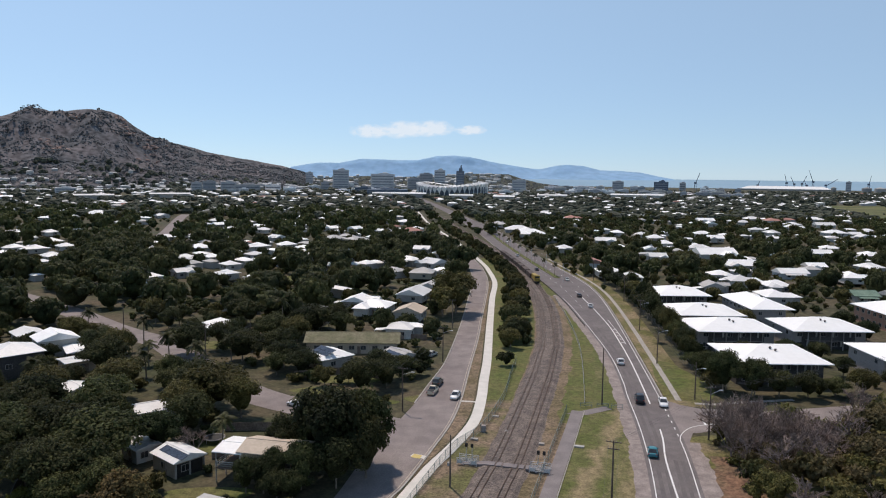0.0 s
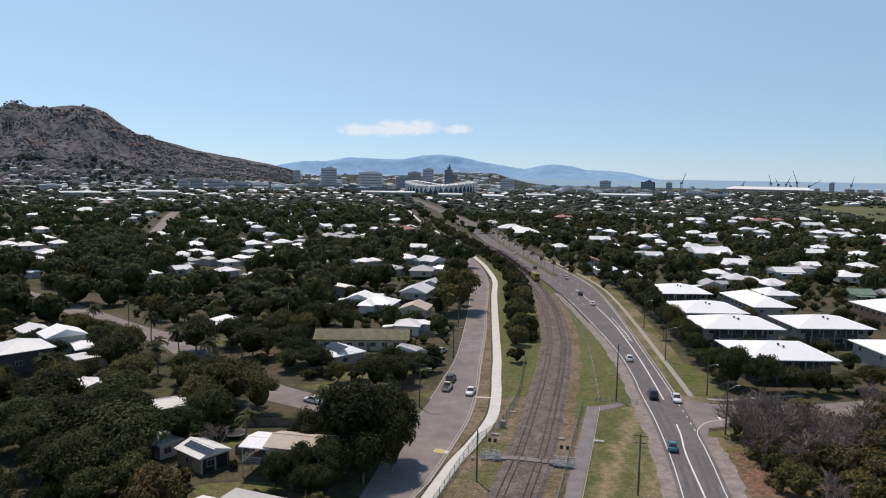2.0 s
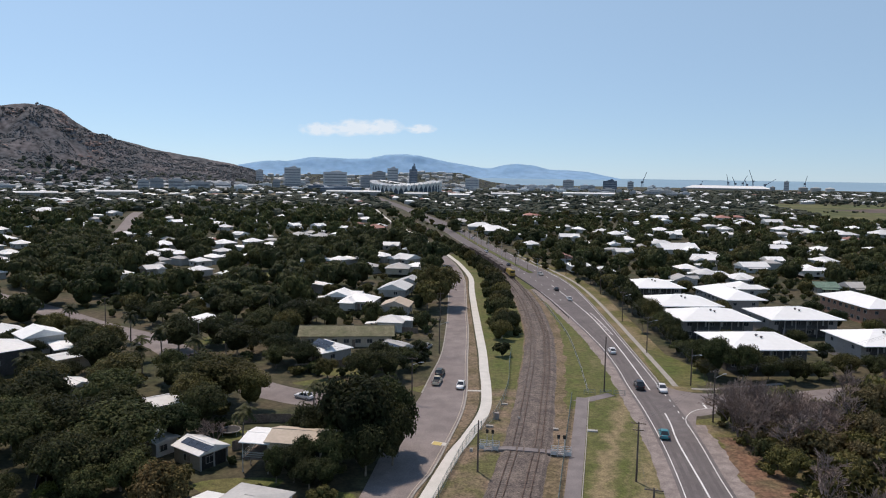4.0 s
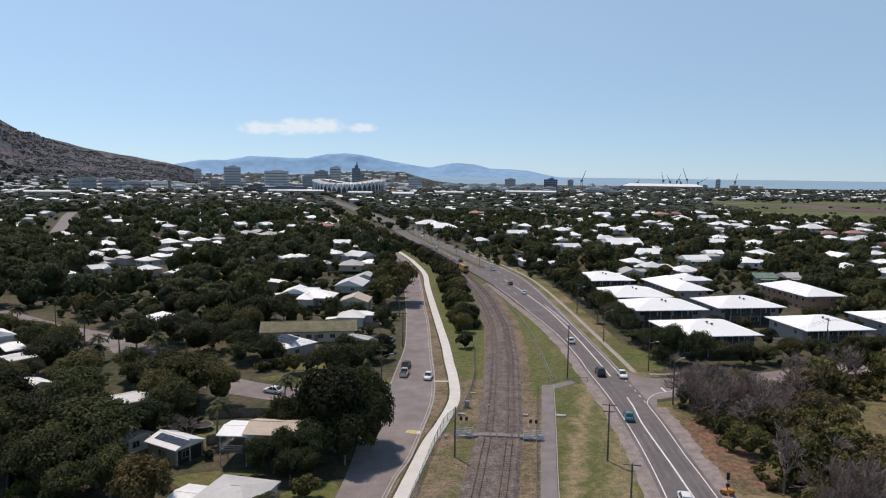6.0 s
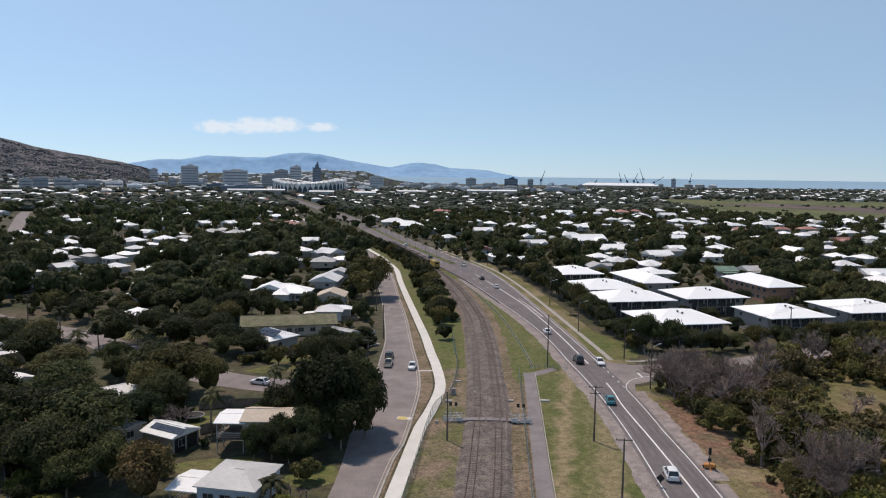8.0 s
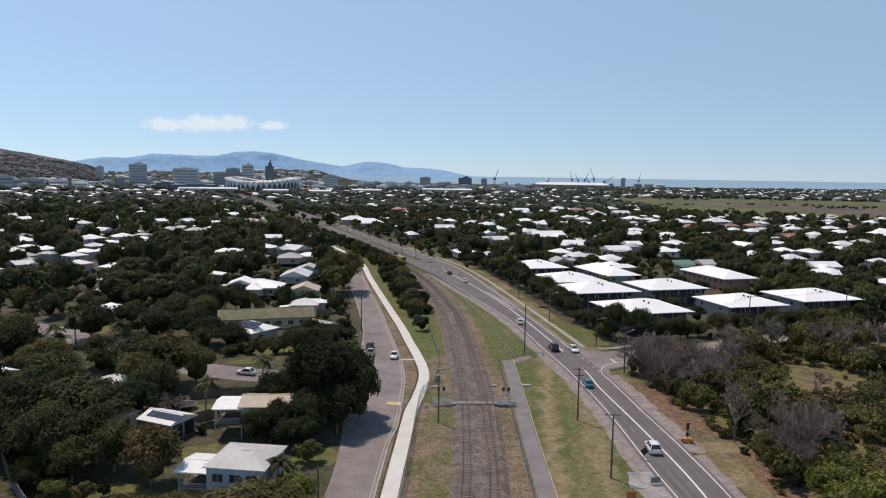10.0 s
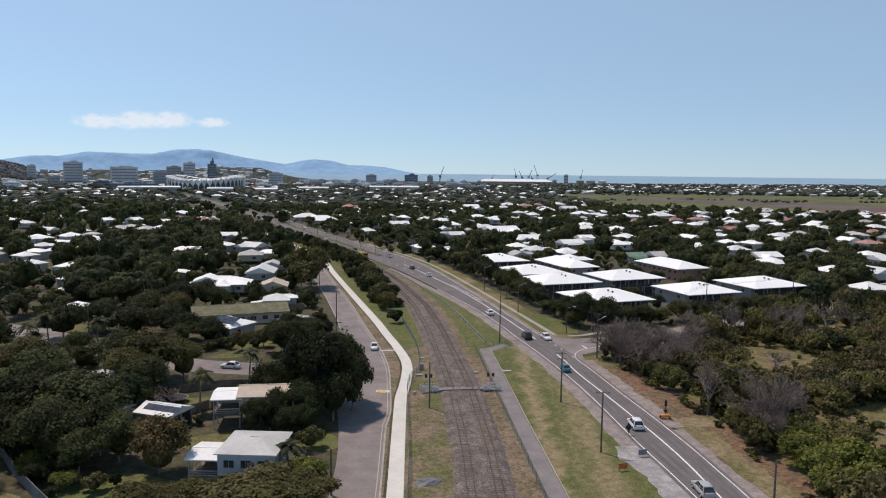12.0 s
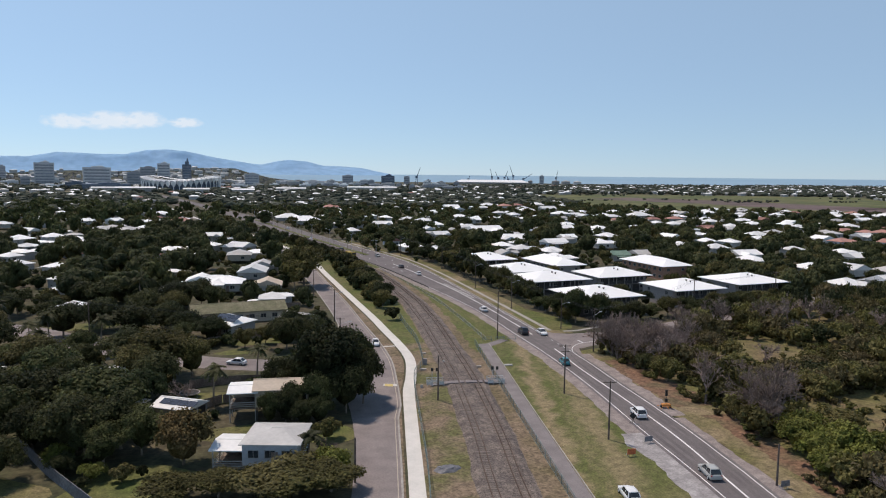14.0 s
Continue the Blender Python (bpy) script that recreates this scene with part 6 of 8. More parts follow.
def crown_arrays(seed, cards, lo, hi, lobes, seg, rings, core=0.8, inner=0.8, spread=0.14, jitter=0.36):
    """Points and triangles of one crown of height and radius 1."""
    rng = random.Random(seed)
    g_, cs = Geo(), []
    for i in range(lobes):
        a = 2.4 * i + rng.uniform(-0.4, 0.4)
        q_ = 0.68 * math.sqrt((i + 0.2) / lobes) * rng.uniform(0.9, 1.1)
        rr = rng.uniform(0.27, 0.40)
        z = 0.24 + 0.52 * math.sqrt(max(0.0, 1 - (q_ / 0.8) ** 2)) * rng.uniform(0.85, 1.1)
        rz = rr * 0.66
        cs.append((q_ * math.cos(a), q_ * math.sin(a), min(z, 1 - rz), rr, rz))
    for x, y, z, rr, rz in cs:
        g_.blob(x, y, z, rr * core, rr * core, rz * core, rng, seg, rings, 0.2)
    g_.blob(0, 0, 0.42, 0.75 * core, 0.75 * core, 0.48 * core, rng, seg, rings, 0.15)
    leaf_cards(g_, cs, cards, lo, hi, rng, 0.55, spread, inner, jitter=jitter)
    tris = []
    for f in g_.f:
        tris += [(f[0], f[i], f[i + 1]) for i in range(1, len(f) - 1)]
    return np.array(g_.v), np.array(tris)


def woods(name, rows, arrays, mat, label):
    """Many crowns as one mesh."""
    rng = random.Random(len(rows))
    vs, ts, k = [], [], 0
    for x, y, h, r, _k in rows:
        v, t = arrays[rng.randrange(len(arrays))]
        a = rng.uniform(0, 6.28)
        c, s = math.cos(a), math.sin(a)
        w = np.empty_like(v)
        w[:, 0], w[:, 1], w[:, 2] = x + r * (v[:, 0] * c - v[:, 1] * s), y + r * (v[:, 0] * s + v[:, 1] * c), h * v[:, 2] - 0.1
        vs.append(w)
        ts.append(t + k)
        k += len(v)
    return tagged(part(name, tri_mesh(name, np.concatenate(vs), np.concatenate(ts), mat)), label, "trees", kind="stuff")


MID_CROWNS = [crown_arrays(200 + i, 330, 0.045, 0.1, 12, 6, 4, 0.8, 0.76, 0.14, 0.42) for i in range(6)]
LOW_CROWNS = [crown_arrays(220 + i, 44, 0.11, 0.22, 6, 5, 3, 0.74, 0.74, 0.2, 0.46) for i in range(6)]
SCRUB_CROWNS = [crown_arrays(240 + i, 300, 0.045, 0.115, 10, 5, 4, 0.45, 0.45, 0.3, 0.6) for i in range(6)]
for rows_, arrays_, place_ in ((MIDS, MID_CROWNS, "garden"), (FARS, LOW_CROWNS, "suburb"), (scrub_rest, SCRUB_CROWNS, "thicket"), (under, LOW_CROWNS, "undergrowth")):
    for kinds_, mat_, word in (("Mmsd", M_LEAF, "dark green"), ("G", M_LEAF_MID, "mid green"), ("Oo", M_LEAF_OLIVE, "olive green"), ("bc", M_LEAF_SCRUB, "dull brownish green"), ("w", M_LEAF_WEED, "weedy green")):
        chosen = [s for s in rows_ if s[4] in kinds_]
        if chosen:
            # Suburb belt: dark trees get the lighter leaf colour in place of haze.
            woods(place_ + "_trees", chosen, arrays_, M_LEAF_MID if place_ == "suburb" and mat_ is M_LEAF else mat_, word + " trees and bushes of the " + place_ + " belt")

# far suburb: roofs and crowns too many to tell apart
fr = random.Random(31)
roofs_far, walls_far, crowns_far, red_far, grey_far = Geo(), Geo(), Geo(), Geo(), Geo()
for i in range(1780):
    y = 800 + 1300 * fr.random() ** 1.1 if i < 1100 else (fr.uniform(330, 850) if i < 1640 else fr.uniform(230, 520))
    x = fr.uniform(-0.62 * y - 60, 1.6 * y if i < 1640 else -20)
    if marsh(x, y) or on_road(x, y, 12) or any((x - a) ** 2 + (y - b) ** 2 < (s + 9) ** 2 for a, b, s, e in HOUSES):
        continue
    w, d, e = fr.uniform(8, 15) * (1 + 0.0003 * (y - 800)), fr.uniform(7, 11), fr.uniform(3.2, 5.2)
    if i >= 1100:
        w, d, e = fr.uniform(5, 11), fr.uniform(4, 8), fr.uniform(2.6, 3.6)
    a = radians((-44 if x < 0 else -8) + fr.uniform(-6, 6))
    walls_far.box(x, y, 0, w, d, e, a)
    roof_ = red_far if fr.random() < 0.05 else (grey_far if fr.random() < 0.22 else roofs_far)
    c, s = math.cos(a), math.sin(a)
    b_ = roof_geo(w, d, e, d * 0.2, "hip")
    roof_.add([(x + p[0] * c - p[1] * s, y + p[0] * s + p[1] * c, p[2]) for p in b_.v[:10]], b_.f[:9])
for _ in range(9500):
    y = 780 + 1450 * fr.random() ** 1.25
    x = fr.uniform(-0.62 * y - 60, 1.6 * y)
    if on_road(x, y, 7):
        continue
    if -600 < x < -70 and 1300 + max(0.0, x + 300) * 0.3 < y < 1540 and fr.random() < 0.93:
        continue
    k = 0.4 if marsh(x, y) else 1.0
    if k < 1 and (noise.noise((x * 0.006, y * 0.009, 2.0)) < 0.22 or fr.random() < 0.5):
        continue
    h = fr.uniform(4.5, 8.5) * k
    r = h * fr.uniform(0.6, 0.95)
    crowns_far.blob(x, y, h * 0.5, r, r, h * 0.52, fr, 6, 4, 0.3)
    leaf_cards(crowns_far, [(x, y, h * 0.5, r, h * 0.5)], 6, 0.8, 1.5, fr)
tagged(part("far_roofs", roofs_far, M_ROOF), "pale metal roofs of the distant suburb", "roofs", kind="stuff")
tagged(part("far_grey_roofs", grey_far, M_ROOF_GREY), "weathered grey roofs of the distant suburb", "roofs", kind="stuff")
tagged(part("far_red_roofs", red_far, M_ROOF_RED), "red roofs scattered over the distant suburb", "roofs", kind="stuff")
tagged(part("far_walls", walls_far, M_WALL), "pale walls of distant suburban houses", "walls", kind="stuff")
tagged(part("far_woods", crowns_far, M_LEAF_HAZED), "trees across the distant suburb, paled for haze", "trees", kind="stuff")

# houses up the foot of the hill
g, g2, g3 = Geo(), Geo(), Geo()
hill_az, hill_top = [p[0] for p in HILL], [p[1] for p in HILL]


def hill_z(az_, d_):
    k = (d_ - 1900) / 700
    return float(np.interp(az_, hill_az, hill_top)) * float(np.interp(k, (0, 0.12, 0.25, 0.4, 0.55), (0, 0.06, 0.17, 0.33, 0.5)))


for _ in range(330):
    az_, k = fr.uniform(-38, -7), fr.random() ** 1.6
    d_ = 1800 + 300 * k
    x, y, _z = polar(az_, d_)
    z = hill_z(az_, d_) + 2
    w = fr.uniform(9, 22)
    hh = fr.uniform(6, 9)
    g.box(x, y, z - 4, w, 10, hh, 0.4)
    g2.box(x, y, z - 4 + hh, w + 1, 11, 2.0, 0.4, 0.6)
for _ in range(170):
    az_, d_ = fr.uniform(-9, 9.5), fr.uniform(2170, 2440)
    x, y, _z = polar(az_, d_)
    z = ridge_z(LOW, 2150, 2450, 0, 0.3, az_, d_)
    w, hh = fr.uniform(9, 24), fr.uniform(5, 11)
    g.box(x, y, z - 2, w, 11, hh, 0.1)
    g2.box(x, y, z - 2 + hh, w + 1, 12, 1.6, 0.1, 0.65)
for _ in range(900):
    az_, k = fr.uniform(-39, 18), fr.random()
    d_ = 1750 + 420 * k
    x, y, _z = polar(az_, d_)
    r = fr.uniform(5, 9)
    g3.blob(x, y, 2 + hill_z(az_, d_), r, r, r * 0.9, fr, 7, 4, 0.3)
tagged(part("hillside_walls", g, M_WALL), "pale walls of houses at the hill's foot", "walls", kind="stuff")
tagged(part("hillside_roofs", g2, M_ROOF), "light roofs of houses at the hill's foot", "roofs", kind="stuff")
tagged(part("hillside_woods", g3, M_LEAF_HAZED), "trees around the town centre, paled for haze", "trees", kind="stuff")

# ---- town centre on the skyline ----


def tower(az_, dist_, w, h, mat, label, d=None, crown=0.0, storeys=0):
    root = thing("office_tower", label, "tower building", at=Matrix.Translation(polar(az_, dist_)) @ Matrix.Rotation(radians(-az_), 4, "Z"))
    g_ = Geo()
    d = d or w * 0.7
    g_.box(0, 0, -1, w, d, h + 1)
    g_.box(w * 0.05, 0, h, w * 0.45, d * 0.5, max(2.5, crown * 0.5))
    if crown:
        g_.box(w * 0.1, 0, h, w * 0.3, d * 0.3, crown, 0, 0.5)
    part("body", g_, mat, root)
    n_ = storeys or max(2, int(h / 7))
    for i in range(n_):
        b_ = Geo()
        b_.box(0, -d / 2 - 0.15, 3 + i * (h - 4) / n_, w * 0.9, 0.5, (h - 4) / n_ * 0.42)
        part("window_band", b_, M_BAND, root)
    return root


for az_, dist_, w, h, mat, crown, lab in (
        (-4.75, 2000, 43, 58, M_TOWER, 5, "broad pale concrete hotel tower"), (-1.47, 1950, 62, 48, M_TOWER, 4, "wide grey slab office building"), (1.98, 2000, 36, 50, M_TOWER, 0, "grey mid-rise apartment tower"),
        (3.08, 2000, 30, 60, M_TOWER, 5, "tall pale stepped office tower"), (4.71, 2000, 22, 58, M_TOWER_DARK, 16, "slim dark glass tower with a sloping crown"), (9.39, 1900, 36, 36, M_TOWER, 3, "white apartment block on the skyline"),
        (-15.6, 1800, 24, 24, M_TOWER, 0, "white apartment block below the hill"), (-14.7, 1800, 30, 27, M_TOWER, 2, "grey-blue apartment block below the hill"), (-13.3, 1800, 36, 26, M_TOWER, 0, "grey-blue apartment block below the hill"),
        (-11.9, 1800, 60, 20, M_TOWER, 2, "long white low-rise block"), (-1.07, 1700, 94, 12, M_TOWER_DARK, 0, "long low dark-fronted exhibition hall"), (17.04, 2300, 34, 32, M_TOWER, 2, "pale apartment block near the coast"),
        (20.24, 2300, 42, 32, M_TOWER_DARK, 6, "grey stepped apartment block near the coast"), (21.8, 2400, 19, 30, M_TOWER, 0, "small grey tower near the port"), (0.98, 1950, 32, 37, M_TOWER, 0, "squat grey office block"),
        (-6.0, 1900, 19, 25, M_TOWER, 0, "small pale office block"), (-7.2, 2200, 21, 50, M_TOWER, 0, "slim grey tower on the rise"), (-24.4, 1750, 42, 12, M_TOWER, 0, "white low-rise block below the hill"),
        (32.8, 3000, 18, 36, M_TOWER, 3, "grey square grain silo tower at the port"), (-8.5, 1850, 45, 14, M_TOWER, 0, "low white commercial building"), (12.5, 2100, 30, 16, M_TOWER, 0, "low pale building on the skyline"),
        (14.2, 2200, 45, 16, M_TOWER, 0, "low pale building on the skyline"), (-10.0, 1850, 38, 18, M_TOWER, 0, "pale low-rise office building"), (-3.0, 1800, 40, 14, M_TOWER_DARK, 0, "dark low office building")):
    tower(az_, dist_, w, h, mat, lab, crown=crown)

cr = random.Random(77)
for _ in range(105):
    az_ = cr.uniform(-16, 26)
    k = cr.random()
    tower(az_, 1750 + 500 * k, cr.uniform(14, 38), cr.uniform(7, 13 + 8 * k), cr.choice((M_TOWER, M_TOWER, M_WALL, M_ROOF)), "pale low-rise block of the town centre", storeys=3)
# stadium with a petalled white roof
st = thing("stadium", "oval stadium with a white petalled roof", "stadium", at=Matrix.Translation(polar(4.08, 1700)) @ Matrix.Rotation(radians(-4), 4, "Z"))
g = Geo()
N = 44
for i in range(N):
    a0, a1 = 2 * math.pi * i / N, 2 * math.pi * (i + 1) / N
    for r0, z0, r1, z1 in ((0.93, 0, 0.97, 19),):
        g.quad((84 * r0 * math.cos(a0), 62 * r0 * math.sin(a0), z0), (84 * r0 * math.cos(a1), 62 * r0 * math.sin(a1), z0), (84 * r1 * math.cos(a1), 62 * r1 * math.sin(a1), z1), (84 * r1 * math.cos(a0), 62 * r1 * math.sin(a0), z1))
part("bowl", g, M_TOWER_DARK, st)
rise = lambda a: 24 + 4.5 * math.sin(a * 2 + 2.2)
for i in range(N):
    a0, a1 = 2 * math.pi * i / N, 2 * math.pi * (i + 0.9) / N
    am = (a0 + a1) / 2
    z = rise(am)
    g = Geo()
    def q(r, a, zz):
        return (84 * r * math.cos(a), 62 * r * math.sin(a), zz)
    g.add([q(1.0, a0, z - 3), q(1.0, a1, z - 3), q(1.03, am, z + 0.5), q(0.8, a0, z + 2.5), q(0.8, a1, z + 2.5), q(0.62, a0, z), q(0.62, a1, z), q(0.98, am, z - 15), q(0.995, a0, z - 6), q(0.995, a1, z - 6)],
          [(0, 2, 3), (2, 1, 4), (2, 4, 3), (3, 4, 6, 5), (0, 8, 2), (8, 7, 2), (7, 9, 2), (9, 1, 2)])
    part("roof_petal", g, M_ROOF, st, "white membrane roof petal" if i == 0 else "")
    g = Geo()
    g.tube(q(0.99, am, 0), q(1.0, am, z - 2), 1.0, 0.7, 5)
    part("column", g, M_ROOF, st)

# port shed, tanks and cranes
ps = thing("port_shed", "very long white storage shed at the port", "shed", at=Matrix.Translation(polar(28.8, 3000)) @ Matrix.Rotation(radians(-28.8), 4, "Z"))
g = Geo()
g.box(0, 0, -1, 310, 60, 7)
part("wall", g, M_WALL, ps)
part("roof", roof_geo(310, 60, 6, 10, "hip", 2, 0.6), M_ROOF, ps)
for k, (az_, r, h) in enumerate(((33.9, 16, 14), (34.7, 18, 14), (35.6, 16, 13), (31.9, 9, 14))):
    g = Geo()
    c = Vector(polar(az_, 2950))
    g.tube(tuple(c + Vector((0, 0, -1))), tuple(c + Vector((0, 0, h))), r, r, 20)
    g.tube(tuple(c + Vector((0, 0, h))), tuple(c + Vector((0, 0, h + 4))), r, r * 0.1, 20)
    tagged(part("storage_tank", g, M_WALL, smooth=False), "white cylindrical storage tank at the port", "storage tank", "port tanks")
for az_, h, lean, dist_ in ((22.7, 55, 14, 2700), (28.9, 55, -8, 3250), (29.4, 45, -14, 3250), (30.6, 70, -18, 3250), (31.4, 38, 40, 3250), (34.0, 52, 8, 3300), (27.0, 30, 8, 3250), (29.9, 50, 16, 3250), (30.2, 34, -10, 3250)):
    root = thing("port_crane", "slender grey luffing crane at the port", "crane", "port cranes", at=Matrix.Translation(polar(az_, dist_)) @ Matrix.Rotation(radians(-az_), 4, "Z"))
    g = Geo()
    for sx in (-4, 4):
        g.tube((sx, 0, -1), (sx * 0.5, 0, h * 0.45), 1.6, 1.2, 4)
    g.box(0, 0, h * 0.42, 9, 7, 7)
    part("tower", g, M_TOWER_DARK, root)
    g = Geo()
    g.tube((0, 0, h * 0.45), (lean, 0, h * 1.15), 1.9, 1.1, 4)
    part("boom", g, M_TOWER_DARK, root)

# hall between the houses and the stadium, and the white commercial roofs beyond the road's end
for az_, dist_, w, d, h in ((0.6, 1480, 70, 26, 9), (-1.5, 1520, 40, 20, 8), (4.8, 1420, 46, 24, 8), (8.2, 1380, 40, 22, 8), (-22.6, 1350, 60, 20, 8), (-29, 1300, 60, 22, 8), (18.5, 1600, 110, 26, 9), (12, 1500, 60, 22, 8), (-17.5, 1420, 70, 24, 8)):
    root = thing("warehouse", "long low warehouse with a pale metal roof", "warehouse", "distant warehouses", at=Matrix.Translation(polar(az_, dist_)) @ Matrix.Rotation(radians(-az_), 4, "Z"))
    g = Geo()
    g.box(0, 0, -0.5, w, d, h)
    part("wall", g, M_WALL, root)
    part("roof", roof_geo(w, d, h - 0.5, 2.2, "gable", 0.8, 0.3), M_ROOF, root)

# ---- poles, wires, fences ----


def power_pole(x, y, h, arms, turn, label, lamp=False, trans=False):
    root = thing("power_pole", label, "power pole", "timber power poles", at=Matrix.Translation((x, y, 0)) @ Matrix.Rotation(turn, 4, "Z"))
    g_ = Geo()
    g_.tube((0, 0, -0.3), (0, 0, h), 0.17, 0.11, 8)
    part("pole", g_, M_POLE, root)
    for i in range(arms):
        a = Geo()
        a.box(0, 0.14, h - 0.4 - i * 1.1, 2.3 - 0.5 * i, 0.1, 0.12)
        part("crossarm", a, M_POLE, root)
        for sx in (-1, -0.35, 0.35, 1):
            ins = Geo()
            ins.tube((sx * (1.05 - 0.25 * i), 0.14, h - 0.3 - i * 1.1), (sx * (1.05 - 0.25 * i), 0.14, h - 0.1 - i * 1.1), 0.05, 0.035, 6)
            part("insulator", ins, M_RENDER, root)
    if lamp:
        a = Geo()
        a.tube((0, 0, h - 1.6), (1.9, 0, h - 0.9), 0.045, 0.035, 5)
        part("lamp_arm", a, M_GALV, root)
        hd = Geo()
        hd.box(2.2, 0, h - 0.98, 0.75, 0.26, 0.14)
        part("lamp_head", hd, M_GALV, root)
    if trans:
        tg = Geo()
        tg.tube((0.35, 0, h - 3.0), (0.35, 0, h - 2.0), 0.28, 0.28, 10)
        part("transformer", tg, M_GALV, root)
    return (x, y, h)


road_turn = radians(-22)
P_NEAR = [power_pole(10.4, 78.4, 9.8, 1, road_turn, "tall plain timber power pole on the verge"), power_pole(18.1, 101.6, 9.8, 2, road_turn, "timber power pole with two crossarms")]
power_pole(29.6, 147.6, 12.6, 0, road_turn, "tall dark timber pole beside the footway")
P_EAST = [power_pole(44.2, 126.5, 10.5, 1, radians(10), "timber power pole with crossarm and street lamp", True), power_pole(53.9, 181, 10, 1, radians(-12), "timber power pole beside the lawn", True),
          power_pole(63, 222, 10, 1, radians(-12), "timber power pole beside the road", True), power_pole(74.5, 275, 10, 1, radians(-8), "timber power pole beside the road"), power_pole(77, 330, 10, 1, 0, "timber power pole beside the road", True)]
power_pole(51.5, 150.5, 8.6, 0, radians(-60), "slim street lamp pole at the corner", True)
power_pole(103.8, 154, 10.5, 1, radians(80), "timber power pole beside the apartments")
power_pole(145, 158, 10.5, 1, radians(80), "timber power pole beside the apartments")
power_pole(-6.3, 107.8, 8.6, 0, radians(20), "slim dark pole inside the railway fence")
power_pole(-32.2, 79.7, 6.5, 0, radians(-20), "short timber pole at the kerb")
P_ST = [power_pole(-13.8, 144.7, 9.5, 1, radians(-20), "timber power pole on the street corner", True), power_pole(-3.0, 184.3, 9.5, 1, radians(-18), "timber power pole at the kerb", True), power_pole(2.5, 226, 9.5, 1, radians(-15), "timber power pole at the kerb")]
power_pole(-66, 188, 9.5, 1, radians(45), "timber power pole along a garden street")
power_pole(-100, 222, 9.5, 1, radians(45), "timber power pole along a garden street")
power_pole(20.7, 54.8, 6, 0, 0, "slim pole at the road edge")


def wire(a, b, sag, name="power_line", rad=0.022):
    g_ = Geo()
    a, b = Vector(a), Vector(b)
    n_ = 10
    pts = [a.lerp(b, i / n_) - Vector((0, 0, 4 * sag * (i / n_) * (1 - i / n_))) for i in range(n_ + 1)]
    g_.pipe(pts, rad, 3)
    return tagged(part(name, g_, M_WIRE), "thin dark overhead cable between poles", "power line", "overhead cables")


for A, B in zip(P_EAST, P_EAST[1:]):
    for o in (-1.0, -0.35, 0.35, 1.0):
        wire((A[0] + o, A[1] + 0.1, A[2] - 0.1), (B[0] + o, B[1], B[2] - 0.1), 0.7)
for A, B in zip(P_NEAR, P_NEAR[1:]):
    for o in (-0.8, 0.8):
        wire((A[0] + o, A[1], A[2] - 0.2), (B[0] + o, B[1], B[2] - 0.2), 0.5, rad=0.015)
for o in (-0.8, 0.0, 0.8):
    wire((18.1 + o, 101.6, 9.6), (44.2 + o, 126.5, 10.3), 0.6, rad=0.015)
    wire((44.2, 126.5 + o, 10.3), (103.8, 154 + o, 10.2), 0.9, rad=0.018)
    wire((103.8, 154 + o, 10.2), (145, 158 + o, 10.2), 0.6, rad=0.018)
for A, B in zip(P_ST, P_ST[1:]):
    for o in (-0.8, 0.8):
        wire((A[0] + o, A[1], A[2] - 0.1), (B[0] + o, B[1], B[2] - 0.1), 0.5, rad=0.015)
for o in (-0.8, 0.8):
    wire((-13.8, 144.7 + o, 9.3), (-66, 188 + o, 9.3), 0.8, rad=0.018)
    wire((-66, 188 + o, 9.3), (-100, 222 + o, 9.3), 0.6, rad=0.018)


def mesh_fence(name, line, h, label, step=3.0, post=None, panel=None):
    root = thing(name, label, "fence")
    pg = Geo()
    pg.tube((0, 0, -0.1), (0, 0, h), 0.045, 0.045, 6)
    pm = pg.mesh("post", post or M_GREEN_STEEL)
    pts = along(line, step)
    for p, _h in pts:
        part("post", pm, None, root, at=Matrix.Translation((p.x, p.y, 0)))
    for (p, _a), (q_, _b) in zip(pts, pts[1:]):
        for z0 in (h - 0.05, 0.1):
            w = Geo()
            w.tube((p.x, p.y, z0), (q_.x, q_.y, z0), 0.025, 0.025, 4)
            part("rail", w, post or M_GREEN_STEEL, root)
        w = Geo()
        w.quad((p.x, p.y, 0.1), (q_.x, q_.y, 0.1), (q_.x, q_.y, h - 0.05), (p.x, p.y, h - 0.05))
        part("mesh_panel", w, panel or M_MESH, root)
    return root


mesh_fence("fence", [p for p in FENCE_R if p.y > 30], 1.5, "green steel mesh fence between railway and footway")
mesh_fence("fence", [p for p in FENCE_L if p.y > 30], 1.7, "green steel mesh fence beside the concrete path")
mesh_fence("fence", smooth_line([(25.6, 146.7), (33.0, 177.6), (38.8, 206), (44.2, 245), (48.5, 285)]), 1.0, "low grey wire fence along the road bank", 4.0, M_GALV)
# guard rail
gr = thing("guard_rail", "galvanised steel guard rail beside the road", "guard rail")
line = [p - n_ * 1.3 for p, n_ in zip(ROAD_L, sides_of(ROAD_L)) if 225 < p.y < 480]
g = Geo()
ribbon(g, line, -0.04, 0.04, 0.75, 0.3)
part("beam", g, M_DARK_WALL, gr)
pg = Geo()
pg.box(0, 0, -0.05, 0.12, 0.12, 0.7)
pm = pg.mesh("post", M_DARK_WALL)
for p, h in along(line, 4.0):
    part("post", pm, None, gr, at=Matrix.Translation((p.x, p.y, 0)))
# edge rail of the footway
gr = thing("edge_kerb", "low timber edge board along the footway", "edging")
g = Geo()
ribbon(g, FOOTWAY, 1.35, 1.5, 0.16, 0.2)
part("board", g, M_KERB, gr)
